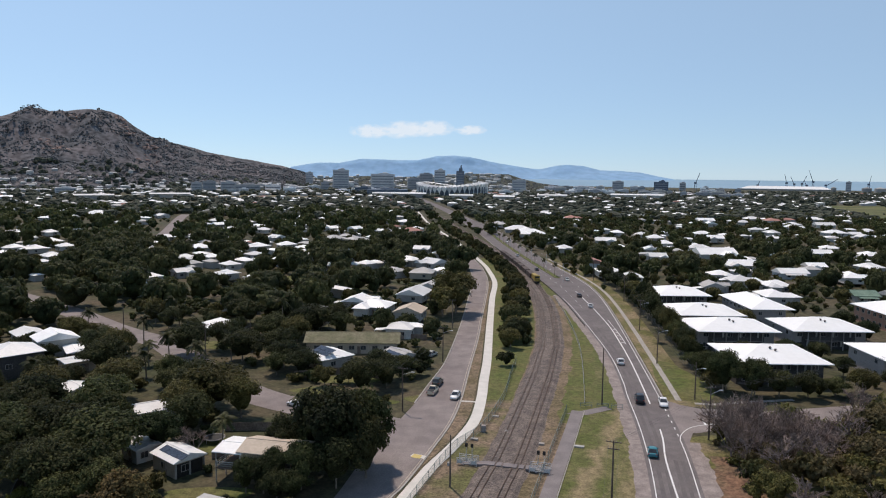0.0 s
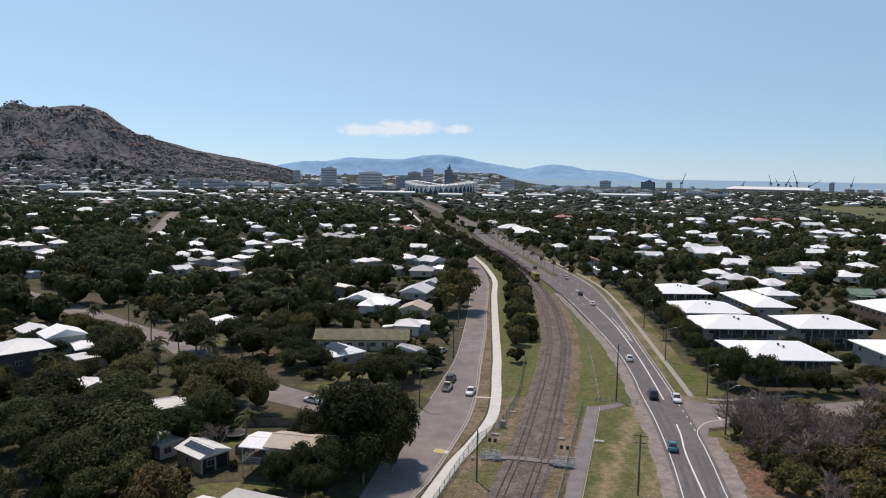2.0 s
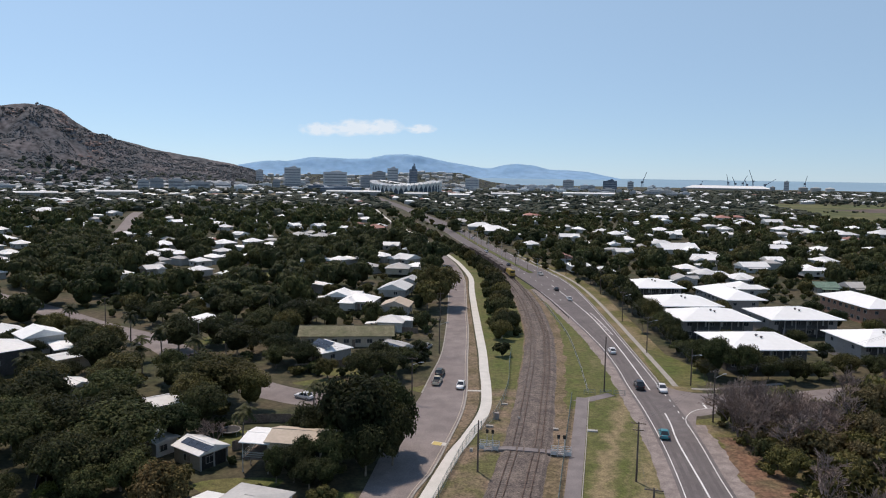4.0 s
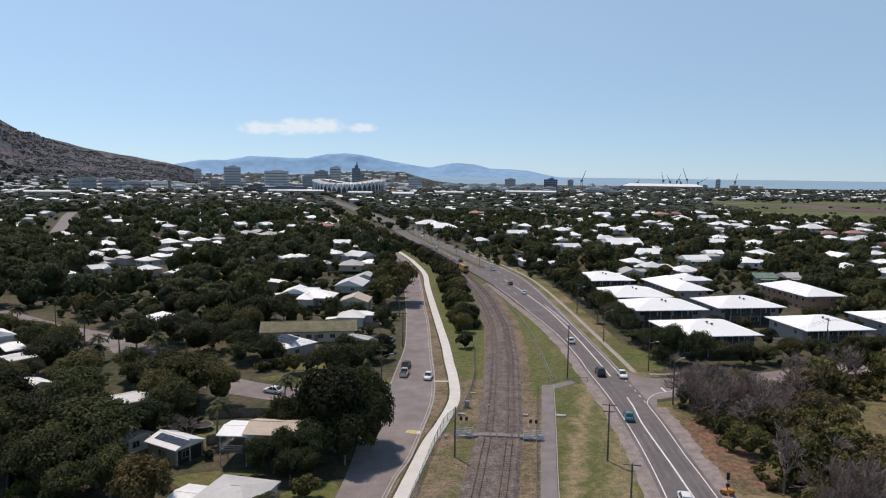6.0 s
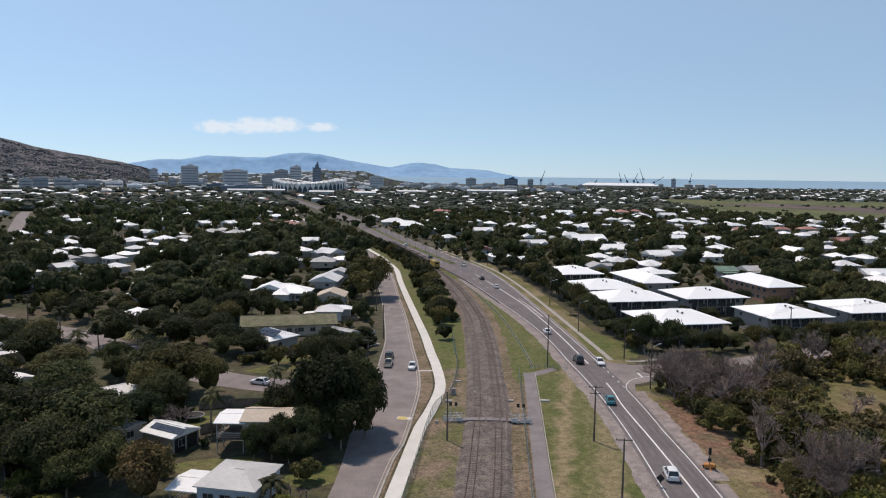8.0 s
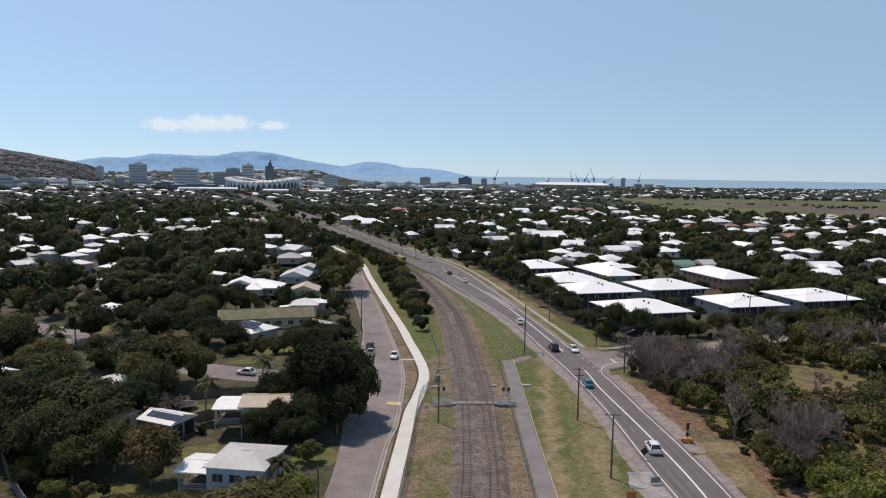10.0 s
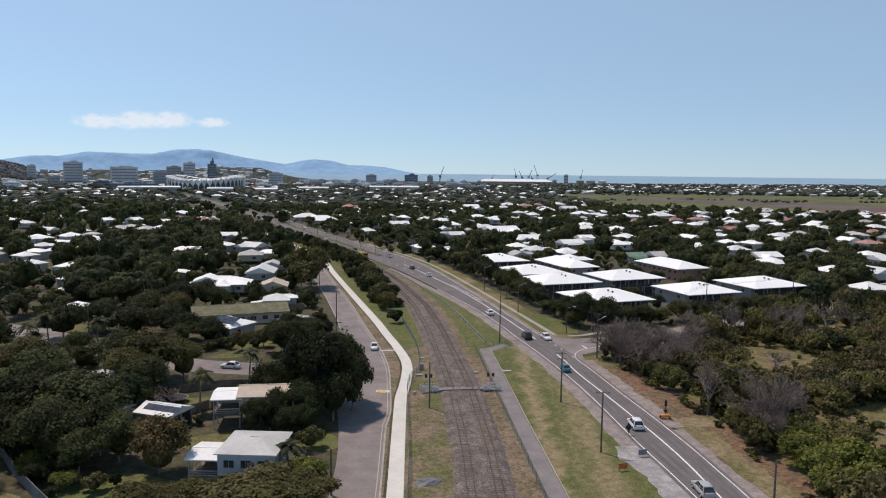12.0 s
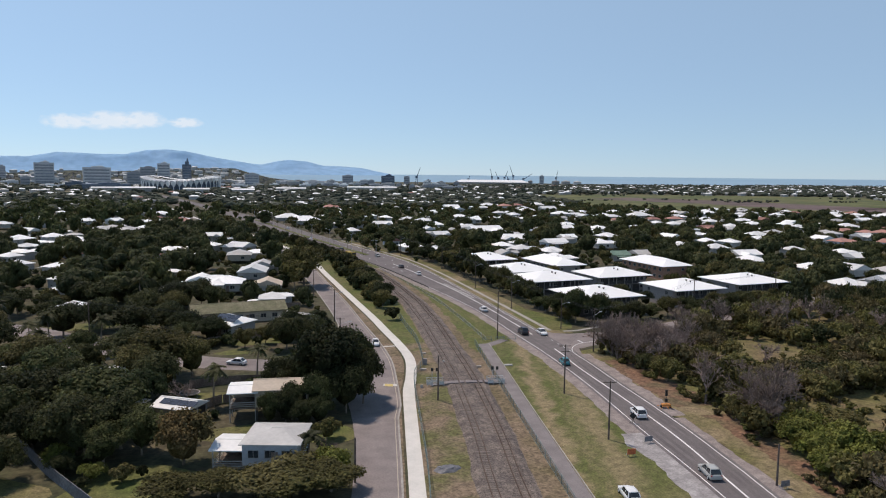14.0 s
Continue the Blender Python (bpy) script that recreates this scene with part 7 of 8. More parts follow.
# steel panel fence of the garden
pf = thing("panel_fence", "dark grey steel panel fence round a garden", "fence")
for i, (p, h) in enumerate(along(smooth_line([(-75, 113), (-72.5, 105), (-70.2, 98.5), (-66, 88), (-62, 78)], 2), 2.4)):
    g = Geo()
    prof = [(0.02 + 0.1 * k, -0.05 if k % 3 == 1 else 0.0) for k in range(24)]
    n_ = len(prof)
    g.add([(a, b, z) for z in (0.02, 1.82) for a, b in prof] + [(a, 0.06, z) for z in (0.02, 1.82) for a, b in prof],
          [(i, i + 1, n_ + i + 1, n_ + i) for i in range(n_ - 1)] + [(2 * n_ + i + 1, 2 * n_ + i, 3 * n_ + i, 3 * n_ + i + 1) for i in range(n_ - 1)]
          + [(n_ + i, n_ + i + 1, 3 * n_ + i + 1, 3 * n_ + i) for i in range(n_ - 1)])
    part("panel", g, M_FENCE, pf, at=Matrix.Translation((p.x, p.y, 0)) @ Matrix.Rotation(h, 4, "Z"))
for pts in ([(-47, 120.5), (-42, 122.5), (-35, 120.5), (-30.5, 119)], [(-48, 134), (-40, 134), (-31, 131.5)], [(-38, 214), (-15, 211), (-8, 209.5)], [(-40, 170), (-28, 173), (-18, 168)]):
    wf = thing("paling_fence", "weathered brown timber paling fence", "fence", "garden fences")
    for p, h in along(smooth_line(pts, 2), 2.0):
        g = Geo()
        prof = [(k * 0.222 + e, 0.025 * (k % 2), 1.65 + 0.04 * (k % 3)) for k in range(9) for e in (0.0, 0.215)]
        n_ = len(prof)
        g.add([(u, v, 0.0) for u, v, _t in prof] + [(u, v, t_) for u, v, t_ in prof] + [(u, v + 0.03, 0.0) for u, v, _t in prof] + [(u, v + 0.03, t_) for u, v, t_ in prof],
              [(i, i + 1, n_ + i + 1, n_ + i) for i in range(n_ - 1)] + [(2 * n_ + i + 1, 2 * n_ + i, 3 * n_ + i, 3 * n_ + i + 1) for i in range(n_ - 1)]
              + [(n_ + i, n_ + i + 1, 3 * n_ + i + 1, 3 * n_ + i) for i in range(n_ - 1)])
        part("panel", g, M_FENCE_WOOD, wf, at=Matrix.Translation((p.x, p.y, 0)) @ Matrix.Rotation(h, 4, "Z"))

# ---- level crossing gates ----


def crossing_gate(x, y, turn, label):
    root = thing("crossing_gate", label, "pedestrian gate", "pedestrian crossing gates", at=Matrix.Translation((x, y, 0)) @ Matrix.Rotation(radians(turn), 4, "Z"))
    for k, yy in enumerate((-0.9, 0.9)):
        g_ = Geo()
        for sx in (-1.7, -0.6, 0.6, 1.7):
            g_.tube((sx, yy, -0.05), (sx, yy, 1.3), 0.06, 0.06, 6)
        for z in (0.35, 0.65, 0.95, 1.25):
            g_.tube((-1.7, yy, z), (1.7, yy, z), 0.05, 0.05, 5)
        part("railing", g_, M_GATE, root)
    for sx in (-1.2, 1.2):
        g_ = Geo()
        g_.box(sx, -0.95, 0.3, 0.9, 0.05, 0.6)
        part("panel", g_, M_GATE, root)
    for sx in (-0.5, 0.5):
        g_ = Geo()
        g_.tube((sx, 1.1, 0), (sx, 1.1, 2.9), 0.05, 0.05, 6)
        mast = part("mast", g_, M_GALV, root)
        g_ = Geo()
        g_.box(sx, 1.02, 2.5, 0.5, 0.08, 0.7)
        g_.tube((sx, 0.98, 2.95), (sx, 0.86, 2.95), 0.13, 0.15, 8)
        part("signal_head", g_, M_BLACK, mast, "black crossing signal target")
    return root


crossing_gate(-2.6, 117.0, -18, "galvanised pedestrian maze gate with black signals")
crossing_gate(9.3, 113.2, -18, "galvanised pedestrian maze gate beside the footway")
# small boxes by the line
for x, y, sx, sy, h, mat, nm, lab, cat in ((1.9, 132.1, 0.9, 0.7, 1.3, M_RENDER, "signal_cabinet", "small grey railway signal cabinet", "cabinet"), (-0.3, 128.0, 1.3, 0.8, 0.25, M_KERB, "pit_cover", "pale concrete pit cover in grass", "pit cover"),
                                          (5.4, 140.7, 1.2, 0.7, 0.2, M_KERB, "pit_cover", "pale concrete pit cover in grass", "pit cover"), (11.9, 125.2, 1.0, 0.8, 0.25, M_KERB, "pit_cover", "pale concrete pit cover by the track", "pit cover"),
                                          (18.6, 123.8, 1.9, 0.8, 0.2, M_WALL, "pit_cover", "white concrete pit cover on the verge", "pit cover"), (6.2, 131.3, 0.5, 0.5, 0.55, M_WALL, "track_box", "small white box between the tracks", "box"),
                                          (-5.9, 116.3, 0.5, 0.5, 0.5, M_WALL, "marker_block", "small white marker block by the fence", "marker")):
    g = Geo()
    g.box(0, 0, 0, sx, sy, h, 0, 0.94)
    root = thing(nm, lab, cat, at=Matrix.Translation((x, y, 0)) @ Matrix.Rotation(radians(-18), 4, "Z"))
    part("body", g, mat, root)
    g = Geo()
    g.box(0, 0, h, sx * 1.02, sy * 1.02, 0.05)
    part("lid", g, mat, root)
# gravel heap
hp = Geo()
hp.blob(-18.6, 78.5, 0.0, 1.9, 1.3, 0.45, random.Random(3), 12, 6, 0.2)
tagged(part("gravel_heap", hp, M_FENCE), "low heap of dark grey gravel on dry grass", "gravel heap", kind="stuff")

# ---- roadside signs and works gear ----
sg = thing("traffic_signal_trailer", "portable traffic signal on an orange trailer", "traffic signal", at=Matrix.Translation((30.3, 86.8, 0)) @ Matrix.Rotation(radians(-25), 4, "Z"))
g = Geo()
g.box(0, 0, 0.35, 1.5, 0.9, 0.4)
g.tube((0, -0.4, 0.5), (0, -2.0, 0.3), 0.05, 0.05, 6)
part("trailer", g, M_ORANGE, sg)
for sx in (-0.85, 0.85):
    g = Geo()
    g.tube((sx - 0.08, 0, 0.3), (sx + 0.08, 0, 0.3), 0.3, 0.3, 12)
    part("wheel", g, M_TYRE, sg)
    for sy in (-0.6, 0.6):
        g = Geo()
        g.tube((sx * 0.8, sy * 0.6, 0.45), (sx * 1.5, sy * 1.9, 0.02), 0.04, 0.04, 5)
        part("stabiliser", g, M_ORANGE, sg)
g = Geo()
g.tube((0, 0, 0.7), (0, 0, 3.1), 0.05, 0.05, 6)
part("mast", g, M_BLACK, sg)
g = Geo()
g.box(0, -0.05, 2.3, 0.42, 0.22, 1.1)
g.box(0, -0.05, 1.2, 0.5, 0.3, 0.5)
head = part("signal_head", g, M_BLACK, sg)
for z in (2.5, 2.85, 3.2):
    g = Geo()
    g.tube((0, -0.17, z), (0, -0.26, z), 0.12, 0.13, 8)
    part("lens", g, M_BLACK, head)
ds = thing("warning_sign", "black diamond warning sign seen from behind", "road sign", at=Matrix.Translation((19.0, 82.6, 0)) @ Matrix.Rotation(radians(-22), 4, "Z"))
g = Geo()
g.add([(0, 0, 0.75), (0.65, 0, 1.4), (0, 0, 2.05), (-0.65, 0, 1.4), (0, 0.05, 0.75), (0.65, 0.05, 1.4), (0, 0.05, 2.05), (-0.65, 0.05, 1.4)],
      [(0, 1, 2, 3), (7, 6, 5, 4), (0, 4, 5, 1), (1, 5, 6, 2), (2, 6, 7, 3), (3, 7, 4, 0)])
part("board", g, M_BLACK, ds)
g = Geo()
g.tube((0, 0.1, 0), (0, 0.08, 1.4), 0.04, 0.04, 5)
g.tube((-0.5, 0.3, 0), (0, 0.08, 0.9), 0.03, 0.03, 5)
g.tube((0.5, 0.3, 0), (0, 0.08, 0.9), 0.03, 0.03, 5)
part("stand", g, M_BLACK, ds)
for x, y, mat, lab in ((15.2, 74.4, M_FENCE, "low grey roadside board sign on legs"), (9.1, 71.3, M_ORANGE_MESH, "low orange roadworks board on the grass"), (20.9, 53.6, M_FENCE, "low grey roadside board sign on legs")):
    root = thing("roadwork_sign", lab, "road sign", at=Matrix.Translation((x, y, 0)) @ Matrix.Rotation(radians(-10), 4, "Z"))
    g = Geo()
    g.box(0, 0, 0.35, 1.4, 0.06, 0.85)
    part("board", g, mat, root)
    for sx in (-0.5, 0.5):
        g = Geo()
        g.tube((sx, 0.1, 0), (sx, 0.05, 1.1), 0.03, 0.03, 5)
        g.tube((sx, 0.7, 0), (sx, 0.05, 0.9), 0.03, 0.03, 5)
        part("leg", g, M_GALV, root)
# gate rail at the footway's end
gt = thing("footway_barrier", "grey tubular steel barrier at the footway's end", "barrier", at=Matrix.Translation((27.5, 145.8, 0)) @ Matrix.Rotation(radians(-12), 4, "Z"))
for x0 in (-3, 0.5, 3.5):
    g = Geo()
    for sx in (0, 2.4):
        g.tube((x0 + sx, 0, 0), (x0 + sx, 0, 1.1), 0.05, 0.05, 6)
    for z in (0.4, 0.75, 1.08):
        g.tube((x0, 0, z), (x0 + 2.4, 0, z), 0.04, 0.04, 5)
    part("rail_panel", g, M_GREEN_STEEL, gt)
# trampoline in a garden
tp = thing("trampoline", "round garden trampoline with pale rim", "trampoline", at=Matrix.Translation((-48.5, 128.5, 0)))
g = Geo()
g.tube((0, 0, 0.85), (0, 0, 0.88), 1.7, 1.7, 20)
part("mat", g, M_BLACK, tp)
g = Geo()
for i in range(20):
    a0, a1 = 2 * math.pi * i / 20, 2 * math.pi * (i + 1) / 20
    g.tube((1.8 * math.cos(a0), 1.8 * math.sin(a0), 0.9), (1.8 * math.cos(a1), 1.8 * math.sin(a1), 0.9), 0.12, 0.12, 5)
part("rim", g, M_RENDER, tp)
for i in range(4):
    a0 = math.pi / 4 + i * math.pi / 2
    g = Geo()
    g.tube((1.7 * math.cos(a0), 1.7 * math.sin(a0), 0), (1.7 * math.cos(a0), 1.7 * math.sin(a0), 0.9), 0.04, 0.04, 5)
    part("leg", g, M_GALV, tp)

# ---- vehicles ----
paints = {}


def paint(name, c):
    if name not in paints:
        paints[name] = material("paint_" + name, c, tuple(0.92 * k for k in c), 1.0, 3.0, 0.3, vary=0, bump=0, spec=0.5, fine_amt=0.03)
    return paints[name]


def loft(sections, cap=True):
    """A closed skin over rings of equal length."""
    g_ = Geo()
    k = len(sections[0])
    for s in sections:
        g_.v += s
    for i in range(len(sections) - 1):
        for j in range(k):
            j2 = (j + 1) % k
            g_.f.append((i * k + j, i * k + j2, (i + 1) * k + j2, (i + 1) * k + j))
    if cap:
        g_.f += [tuple(reversed(range(k))), tuple(range((len(sections) - 1) * k, len(sections) * k))]
    return g_


def car(x, y, turn, colour, c, label, ln=4.5, wd=1.8, ht=1.6, ute=False):
    """A car with a rounded body, tapering glasshouse, wheels and lights; x axis is forward."""
    root = thing("car", label, "car", at=Matrix.Translation((x, y, 0.06)) @ Matrix.Rotation(radians(turn), 4, "Z"))
    pm_ = paint(colour, c)
    belt = 0.60 * ht
    rings = []
    # along the car: half width share, height of the shoulder, height of the underside
    for fx, hw, top, low in ((-0.500, 0.78, 0.80, 0.42), (-0.490, 0.90, 0.94, 0.30), (-0.455, 0.97, 1.00, 0.24), (-0.30, 1.0, 1.02, 0.22), (0.0, 1.0, 1.0, 0.22), (0.22, 1.0, 0.99, 0.22),
                             (0.34, 0.98, 0.92, 0.22), (0.43, 0.94, 0.84, 0.24), (0.48, 0.84, 0.72, 0.27), (0.500, 0.66, 0.58, 0.34)):
        w_, t_, l_ = hw * wd / 2, top * belt, low
        rings.append([(fx * ln, sy * w_ * q_, z_) for sy, q_, z_ in ((-1, 0.92, l_), (-1, 1.0, l_ + (t_ - l_) * 0.35), (-1, 0.99, l_ + (t_ - l_) * 0.75), (-1, 0.90, t_ * 0.985), (-1, 0.5, t_ + 0.03),
                                                                    (1, 0.5, t_ + 0.03), (1, 0.90, t_ * 0.985), (1, 0.99, l_ + (t_ - l_) * 0.75), (1, 1.0, l_ + (t_ - l_) * 0.35), (1, 0.92, l_))])
    part("body", loft(rings), pm_, root, smooth=True)
    c0, c1, c2, c3 = (-0.475, -0.385, 0.03, 0.235) if not ute else (-0.10, -0.06, 0.12, 0.26)
    if ht < 1.52 and not ute:
        c0, c1 = -0.44, -0.27
    zb, zt = belt - 0.02, ht - 0.05
    rings = []
    for k, yw in ((0.0, 0.455), (0.6, 0.41), (1.0, 0.355)):
        z_ = zb + (zt - zb) * k
        f0, f1 = (c0 + (c1 - c0) * k) * ln, (c3 + (c2 - c3) * k) * ln
        rings.append([(f0, -yw * wd * 0.86, z_), (f0 + 0.18, -yw * wd, z_), (f1 - 0.25, -yw * wd, z_), (f1, -yw * wd * 0.8, z_), (f1, yw * wd * 0.8, z_), (f1 - 0.25, yw * wd, z_), (f0 + 0.18, yw * wd, z_), (f0, yw * wd * 0.86, z_)])
    part("window_glass", loft(rings), M_GLASS, root)
    g_ = Geo()
    n_ = 6
    for lay in (0, 1):
        for i in range(n_ + 1):
            for j in range(n_ + 1):
                u, v = 2 * i / n_ - 1, 2 * j / n_ - 1
                px_ = (c1 + c2) / 2 + (c2 - c1) / 2 * u * 1.06 * (1 - 0.05 * v * v)
                g_.v.append((px_ * ln, 0.385 * wd * v * (1 - 0.08 * u * u), zt + (0.075 - 0.05 * u * u - 0.045 * v * v if lay else -0.03)))
    m_ = (n_ + 1) ** 2
    for i in range(n_):
        for j in range(n_):
            a_ = i * (n_ + 1) + j
            g_.f.append((m_ + a_, m_ + a_ + n_ + 1, m_ + a_ + n_ + 2, m_ + a_ + 1))
            g_.f.append((a_ + 1, a_ + n_ + 2, a_ + n_ + 1, a_))
    rim = [i * (n_ + 1) for i in range(n_ + 1)] + [n_ * (n_ + 1) + j for j in range(1, n_ + 1)] + [i * (n_ + 1) + n_ for i in range(n_ - 1, -1, -1)] + list(range(n_ - 1, 0, -1))
    for a_, b_ in zip(rim, rim[1:] + rim[:1]):
        g_.f.append((a_, b_, m_ + b_, m_ + a_))
    part("roof", g_, pm_, root, smooth=True)
    for nm_, fb, ft in (("rear_pillar", c0 + 0.03, c1 + 0.015), ("door_pillar", (c0 + c3) / 2 - 0.01, (c1 + c2) / 2), ("front_pillar", c3 - 0.045, c2 - 0.01)):
        for sy in (-1, 1):
            g_ = Geo()
            g_.tube((fb * ln, sy * wd * 0.453, zb), (ft * ln, sy * wd * 0.362, zt), 0.10 if nm_ == "rear_pillar" else 0.045, 0.07 if nm_ == "rear_pillar" else 0.045, 5)
            part(nm_, g_, pm_, root)
    for sy in (-1, 1):
        g_ = Geo()
        g_.box((c3 - 0.06) * ln, sy * (wd / 2 + 0.06), belt - 0.02, 0.14, 0.2, 0.14, 0, 0.8)
        part("mirror", g_, pm_, root)
    if ute:
        g_ = Geo()
        g_.box(-0.29 * ln, 0, belt + 0.01, 0.38 * ln, wd * 0.84, 0.04)
        part("tray", g_, M_BLACK, root)
    for sx_ in (-0.31, 0.31):
        for sy in (-1, 1):
            g_ = Geo()
            g_.tube((sx_ * ln, sy * (wd / 2 - 0.2), 0.28), (sx_ * ln, sy * (wd / 2 + 0.01), 0.28), 0.33, 0.33, 14)
            wh = part("wheel", g_, M_TYRE, root)
            g_ = Geo()
            g_.tube((sx_ * ln, sy * (wd / 2), 0.28), (sx_ * ln, sy * (wd / 2 + 0.025), 0.28), 0.2, 0.18, 10)
            part("rim", g_, M_GALV, wh)
    for sy in (-1, 1):
        g_ = Geo()
        g_.box(-0.488 * ln, sy * wd * 0.38, belt * 0.74, 0.08, 0.26, 0.2)
        part("tail_light", g_, paint("tail red", (0.35, 0.02, 0.02)), root)
        g_ = Geo()
        g_.box(0.468 * ln, sy * wd * 0.35, belt * 0.62, 0.1, 0.3, 0.13)
        part("headlight", g_, M_GALV, root)
    return root


WHITE = (0.78, 0.78, 0.77)
car(22.6, 85.4, 68, "white", WHITE, "white SUV on the main road", 4.6, 1.85, 1.68)
car(14.7, 61.2, 68, "silver", (0.42, 0.42, 0.40), "silver SUV on the main road", 4.7, 1.85, 1.68)
car(31.0, 119.8, 70, "teal", (0.05, 0.22, 0.26), "teal hatchback on the main road", 4.2, 1.75, 1.5)
car(38.6, 149.6, 76, "black", (0.03, 0.03, 0.035), "black van on the main road", 4.9, 1.9, 1.95)
car(43.0, 147.0, -104, "white", WHITE, "white sedan waiting by the side street", 4.5, 1.8, 1.5)
car(44.2, 181.5, 78, "white", WHITE, "white sedan on the main road", 4.5, 1.8, 1.5)
car(-0.6, 60.4, 70, "white", WHITE, "white car parked on the grass verge", 4.5, 1.8, 1.55)
car(-6.9, 157.0, 72, "cream", (0.62, 0.55, 0.42), "cream utility parked at the kerb", 4.9, 1.8, 1.7, True)
car(-5.4, 163.6, 72, "dark green", (0.05, 0.06, 0.05), "dark four-wheel drive parked at the kerb", 4.7, 1.8, 1.8)
car(-2.0, 153.2, -108, "white", WHITE, "white hatchback on the side street", 4.0, 1.7, 1.5)
car(-5.6, 190.5, 60, "silver", (0.42, 0.42, 0.40), "silver car parked in a driveway", 4.3, 1.75, 1.5)
car(57.5, 262, 80, "white", WHITE, "white car on the main road", 4.4, 1.8, 1.5)
car(59, 285, 82, "black", (0.03, 0.03, 0.035), "black car on the main road", 4.5, 1.8, 1.5)
car(64.5, 330, -92, "silver", (0.42, 0.42, 0.40), "silver car on the main road", 4.4, 1.8, 1.5)
car(56.5, 365, 88, "black", (0.03, 0.03, 0.035), "dark car on the main road", 4.4, 1.8, 1.5)
car(57, 430, 90, "white", WHITE, "white car far along the road", 4.4, 1.8, 1.5)
car(64, 520, -90, "white", WHITE, "white car far along the road", 4.4, 1.8, 1.5)
car(-66.5, 183.5, 135, "dark red", (0.09, 0.06, 0.06), "dark car parked beside a garden street", 4.5, 1.8, 1.5)
car(-36.5, 148.5, 145, "white", WHITE, "white car parked on the cross street", 4.4, 1.8, 1.5)
car(88, 141, 10, "black", (0.03, 0.03, 0.035), "dark car parked on the side road", 4.5, 1.8, 1.5)

# yellow locomotive with a rake of dark wagons
lead = [q_ for q_ in along([p + n_ * 3.9 for p, n_ in zip(TRACK_L, sides_of(TRACK_L)) if p.y > 316], 1.0)]


def on_track(i):
    p, h = lead[min(i, len(lead) - 1)]
    return Matrix.Translation((p.x, p.y, 0.55)) @ Matrix.Rotation(h, 4, "Z")


lo = thing("locomotive", "dusty yellow diesel locomotive on the railway", "locomotive", at=on_track(8))
g = Geo()
g.box(0, 0, 0.55, 14, 2.6, 0.5)
part("frame", g, M_WAGON, lo)
g = Geo()
g.box(1.2, 0, 1.05, 10.5, 1.9, 2.0, 0, 0.97)
part("hood", g, M_LOCO, lo)
g = Geo()
g.box(-5.0, 0, 1.05, 2.4, 2.5, 2.5, 0, 0.94)
cabp = part("cab", g, M_LOCO, lo)
g = Geo()
g.box(-6.22, 0, 2.4, 0.06, 1.9, 0.7)
part("windscreen", g, M_GLASS, cabp)
g = Geo()
g.box(-6.6, 0, 1.05, 0.9, 2.0, 1.1)
part("nose", g, M_LOCO, lo)
for sx_ in (-4.2, 4.2):
    g = Geo()
    g.box(sx_, 0, 0.05, 3.4, 2.0, 0.5)
    part("bogie", g, M_BLACK, lo)
wg_ = None
for k in range(7):
    at = on_track(24 + 15 * k)
    if wg_ is None:
        wg_ = thing("rail_wagon", "dark brown open rail wagon", "wagon", "train wagons", at=at)
        g = Geo()
        g.box(0, 0, 0.6, 13.2, 2.5, 0.4)
        part("frame", g, M_WAGON, wg_)
        g = Geo()
        g.box(0, 0, 1.0, 12.6, 2.4, 1.3, 0, 1.03)
        part("body", g, M_WAGON, wg_)
        for sx_ in (-4.4, 4.4):
            g = Geo()
            g.box(sx_, 0, 0.05, 2.2, 1.9, 0.55)
            part("bogie", g, M_BLACK, wg_)
    else:
        copy_thing(wg_, at)

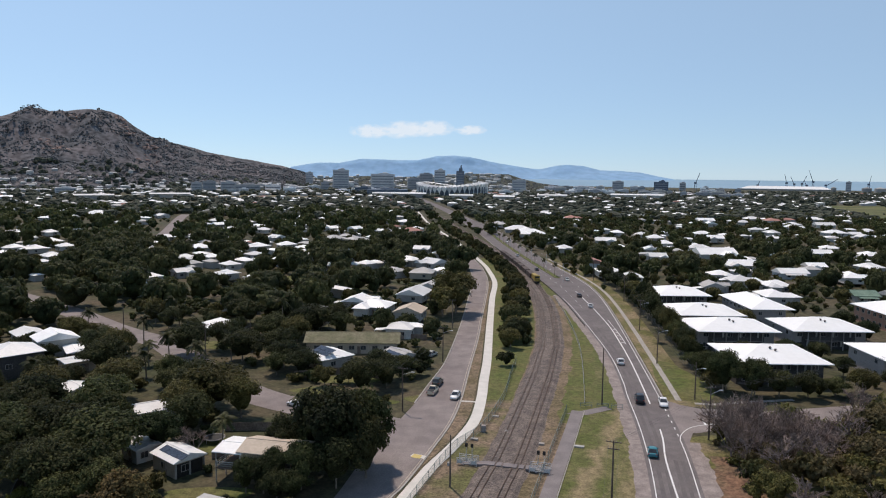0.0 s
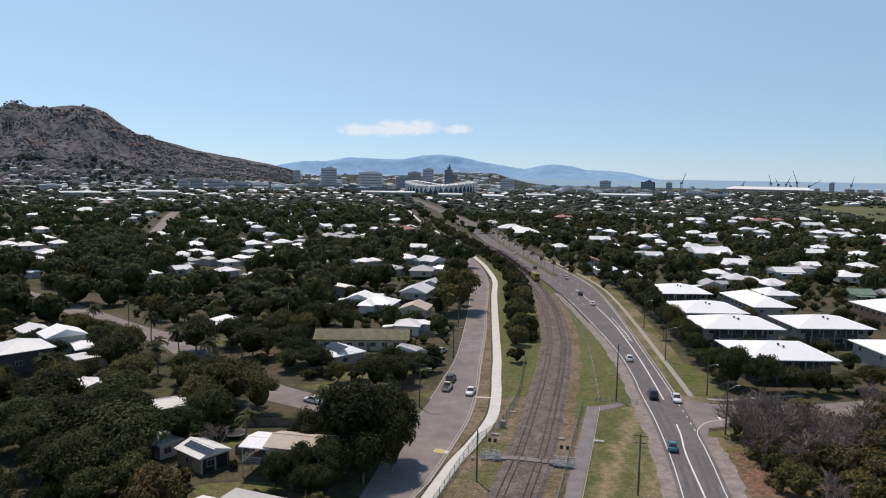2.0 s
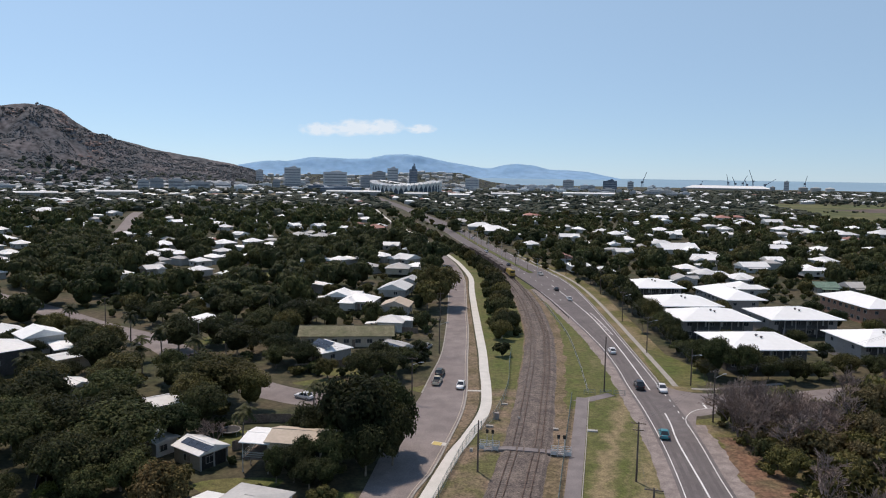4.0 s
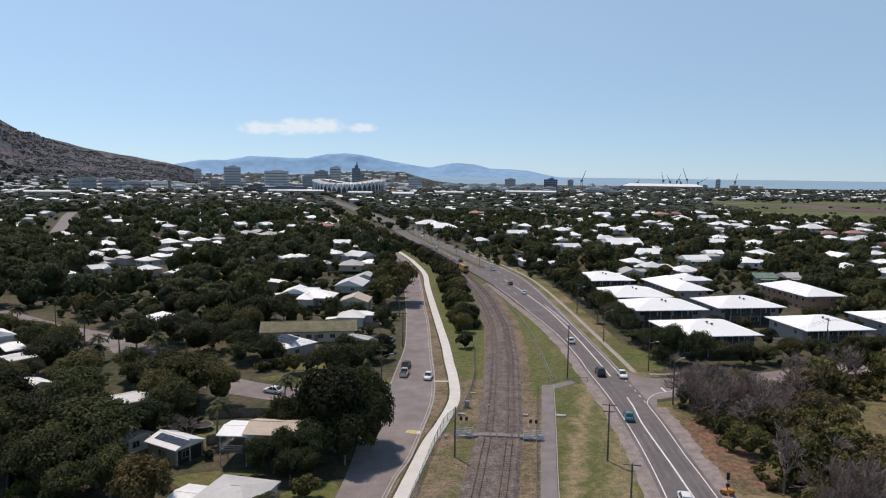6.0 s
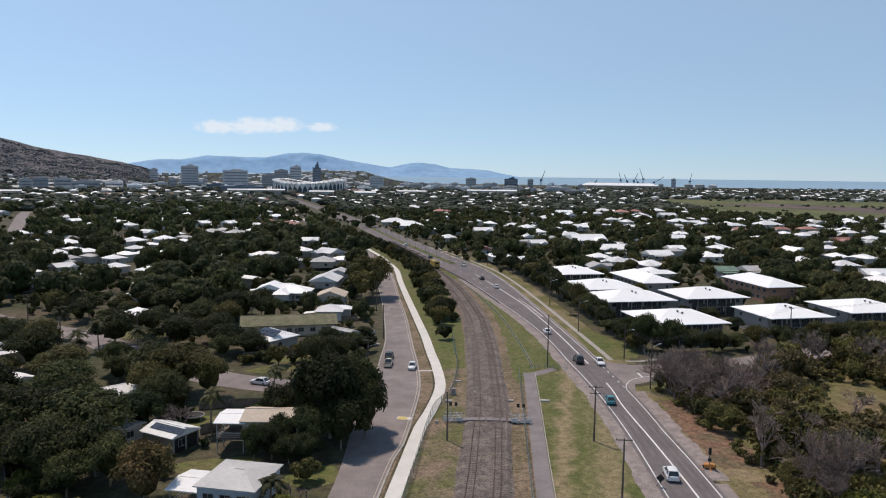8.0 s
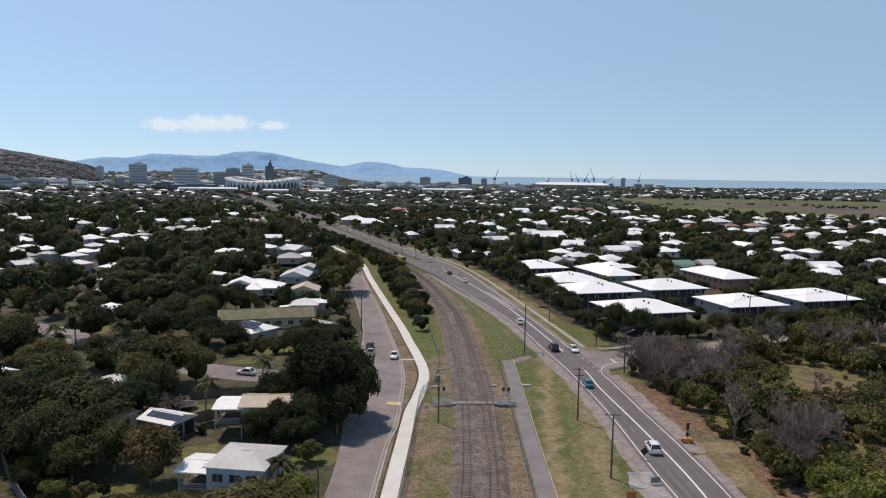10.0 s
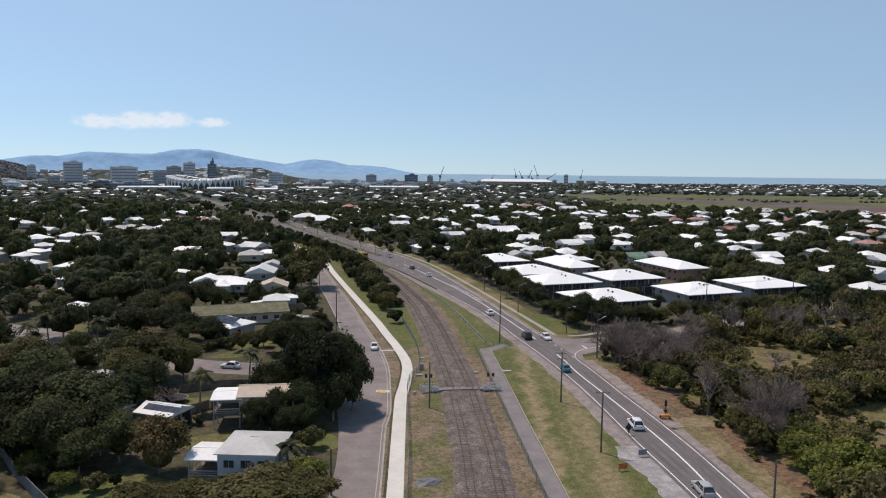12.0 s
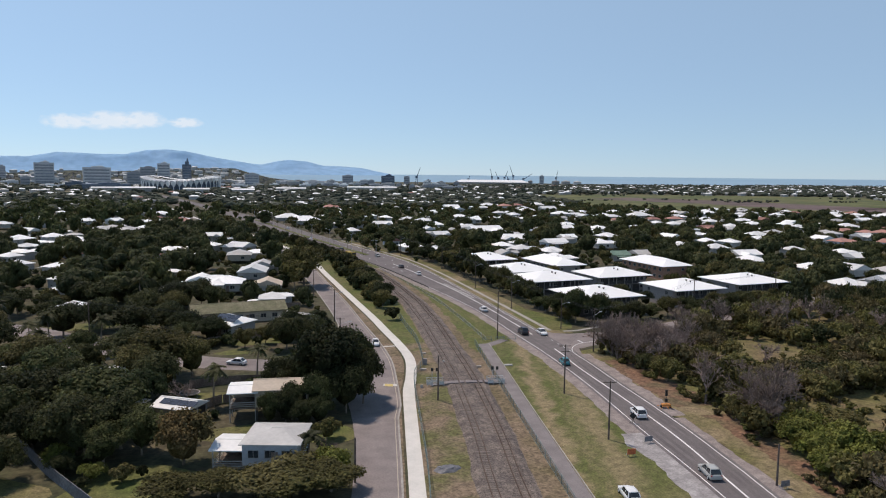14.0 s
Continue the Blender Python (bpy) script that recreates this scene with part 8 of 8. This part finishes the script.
# median palms and street lamps along the far road
for i in range(12):
    y = 345 + i * 24
    x = x_at(ROAD_L, y) * 0.5 + x_at(ROAD_R, y) * 0.5
    plant(x, y, 5.5, 1.8, "p", "median palms")
g = Geo()
ribbon(g, [Vector((x_at(ROAD_L, y) * 0.5 + x_at(ROAD_R, y) * 0.5, y, 0)) for y in range(338, 640, 8)], -1.3, 1.3, 0.2, 0.2)
structure("road_median", g, M_LAWN, "raised grassed median strip", "median")
for i in range(9):
    y = 322 + i * 38
    x = x_at(ROAD_L, y) * 0.55 + x_at(ROAD_R, y) * 0.45
    root = thing("street_lamp", "slim galvanised street lamp in the median", "street lamp", "median street lamps", at=Matrix.Translation((x, y, 0)))
    g = Geo()
    g.tube((0, 0, 0), (0, 0, 9), 0.1, 0.06, 6)
    part("pole", g, M_GALV, root)
    for sx_ in (-1, 1):
        g = Geo()
        g.tube((0, 0, 8.9), (sx_ * 2, 0, 9.4), 0.04, 0.035, 5)
        g.box(sx_ * 2.2, 0, 9.35, 0.7, 0.25, 0.12)
        part("lamp_arm", g, M_GALV, root)
# lawns of single gardens
for k, (x, y, r, s) in enumerate(((-44, 106, 6.5, 0.55), (-27, 168, 8, 0.45), (-20, 151, 5, 0.5), (-60, 92, 9, 0.6), (-29.5, 98.5, 4.5, 0.8), (-9, 153, 4, 0.8), (-63, 330, 13, 1.3), (-68, 204, 9, 0.6), (-46, 126, 8, 0.5), (-85, 95, 14, 0.7), (54.6, 167, 5.6, 2.7), (-33, 160, 6, 0.5))):
    g = Geo()
    ring = [(x + r * math.cos(a) * (1 + 0.15 * math.sin(3 * a + k)), y + r * s * math.sin(a) * (1 + 0.15 * math.cos(2 * a + k)), 0.022 + 0.0005 * k) for a in np.linspace(0, 2 * math.pi, 24)[:-1]]
    g.add(ring, [tuple(range(23))])
    structure("ground_lawn", g, M_VERGE if x < -80 else M_LAWN, "patch of dry mown lawn" if x < -80 else "patch of green mown garden lawn", "lawn")
# unused models leave the scene
for models in MODELS.values():
    for mdl in models:
        if mdl not in used:
            for o in (*mdl.children_recursive, mdl):
                bpy.data.objects.remove(o)
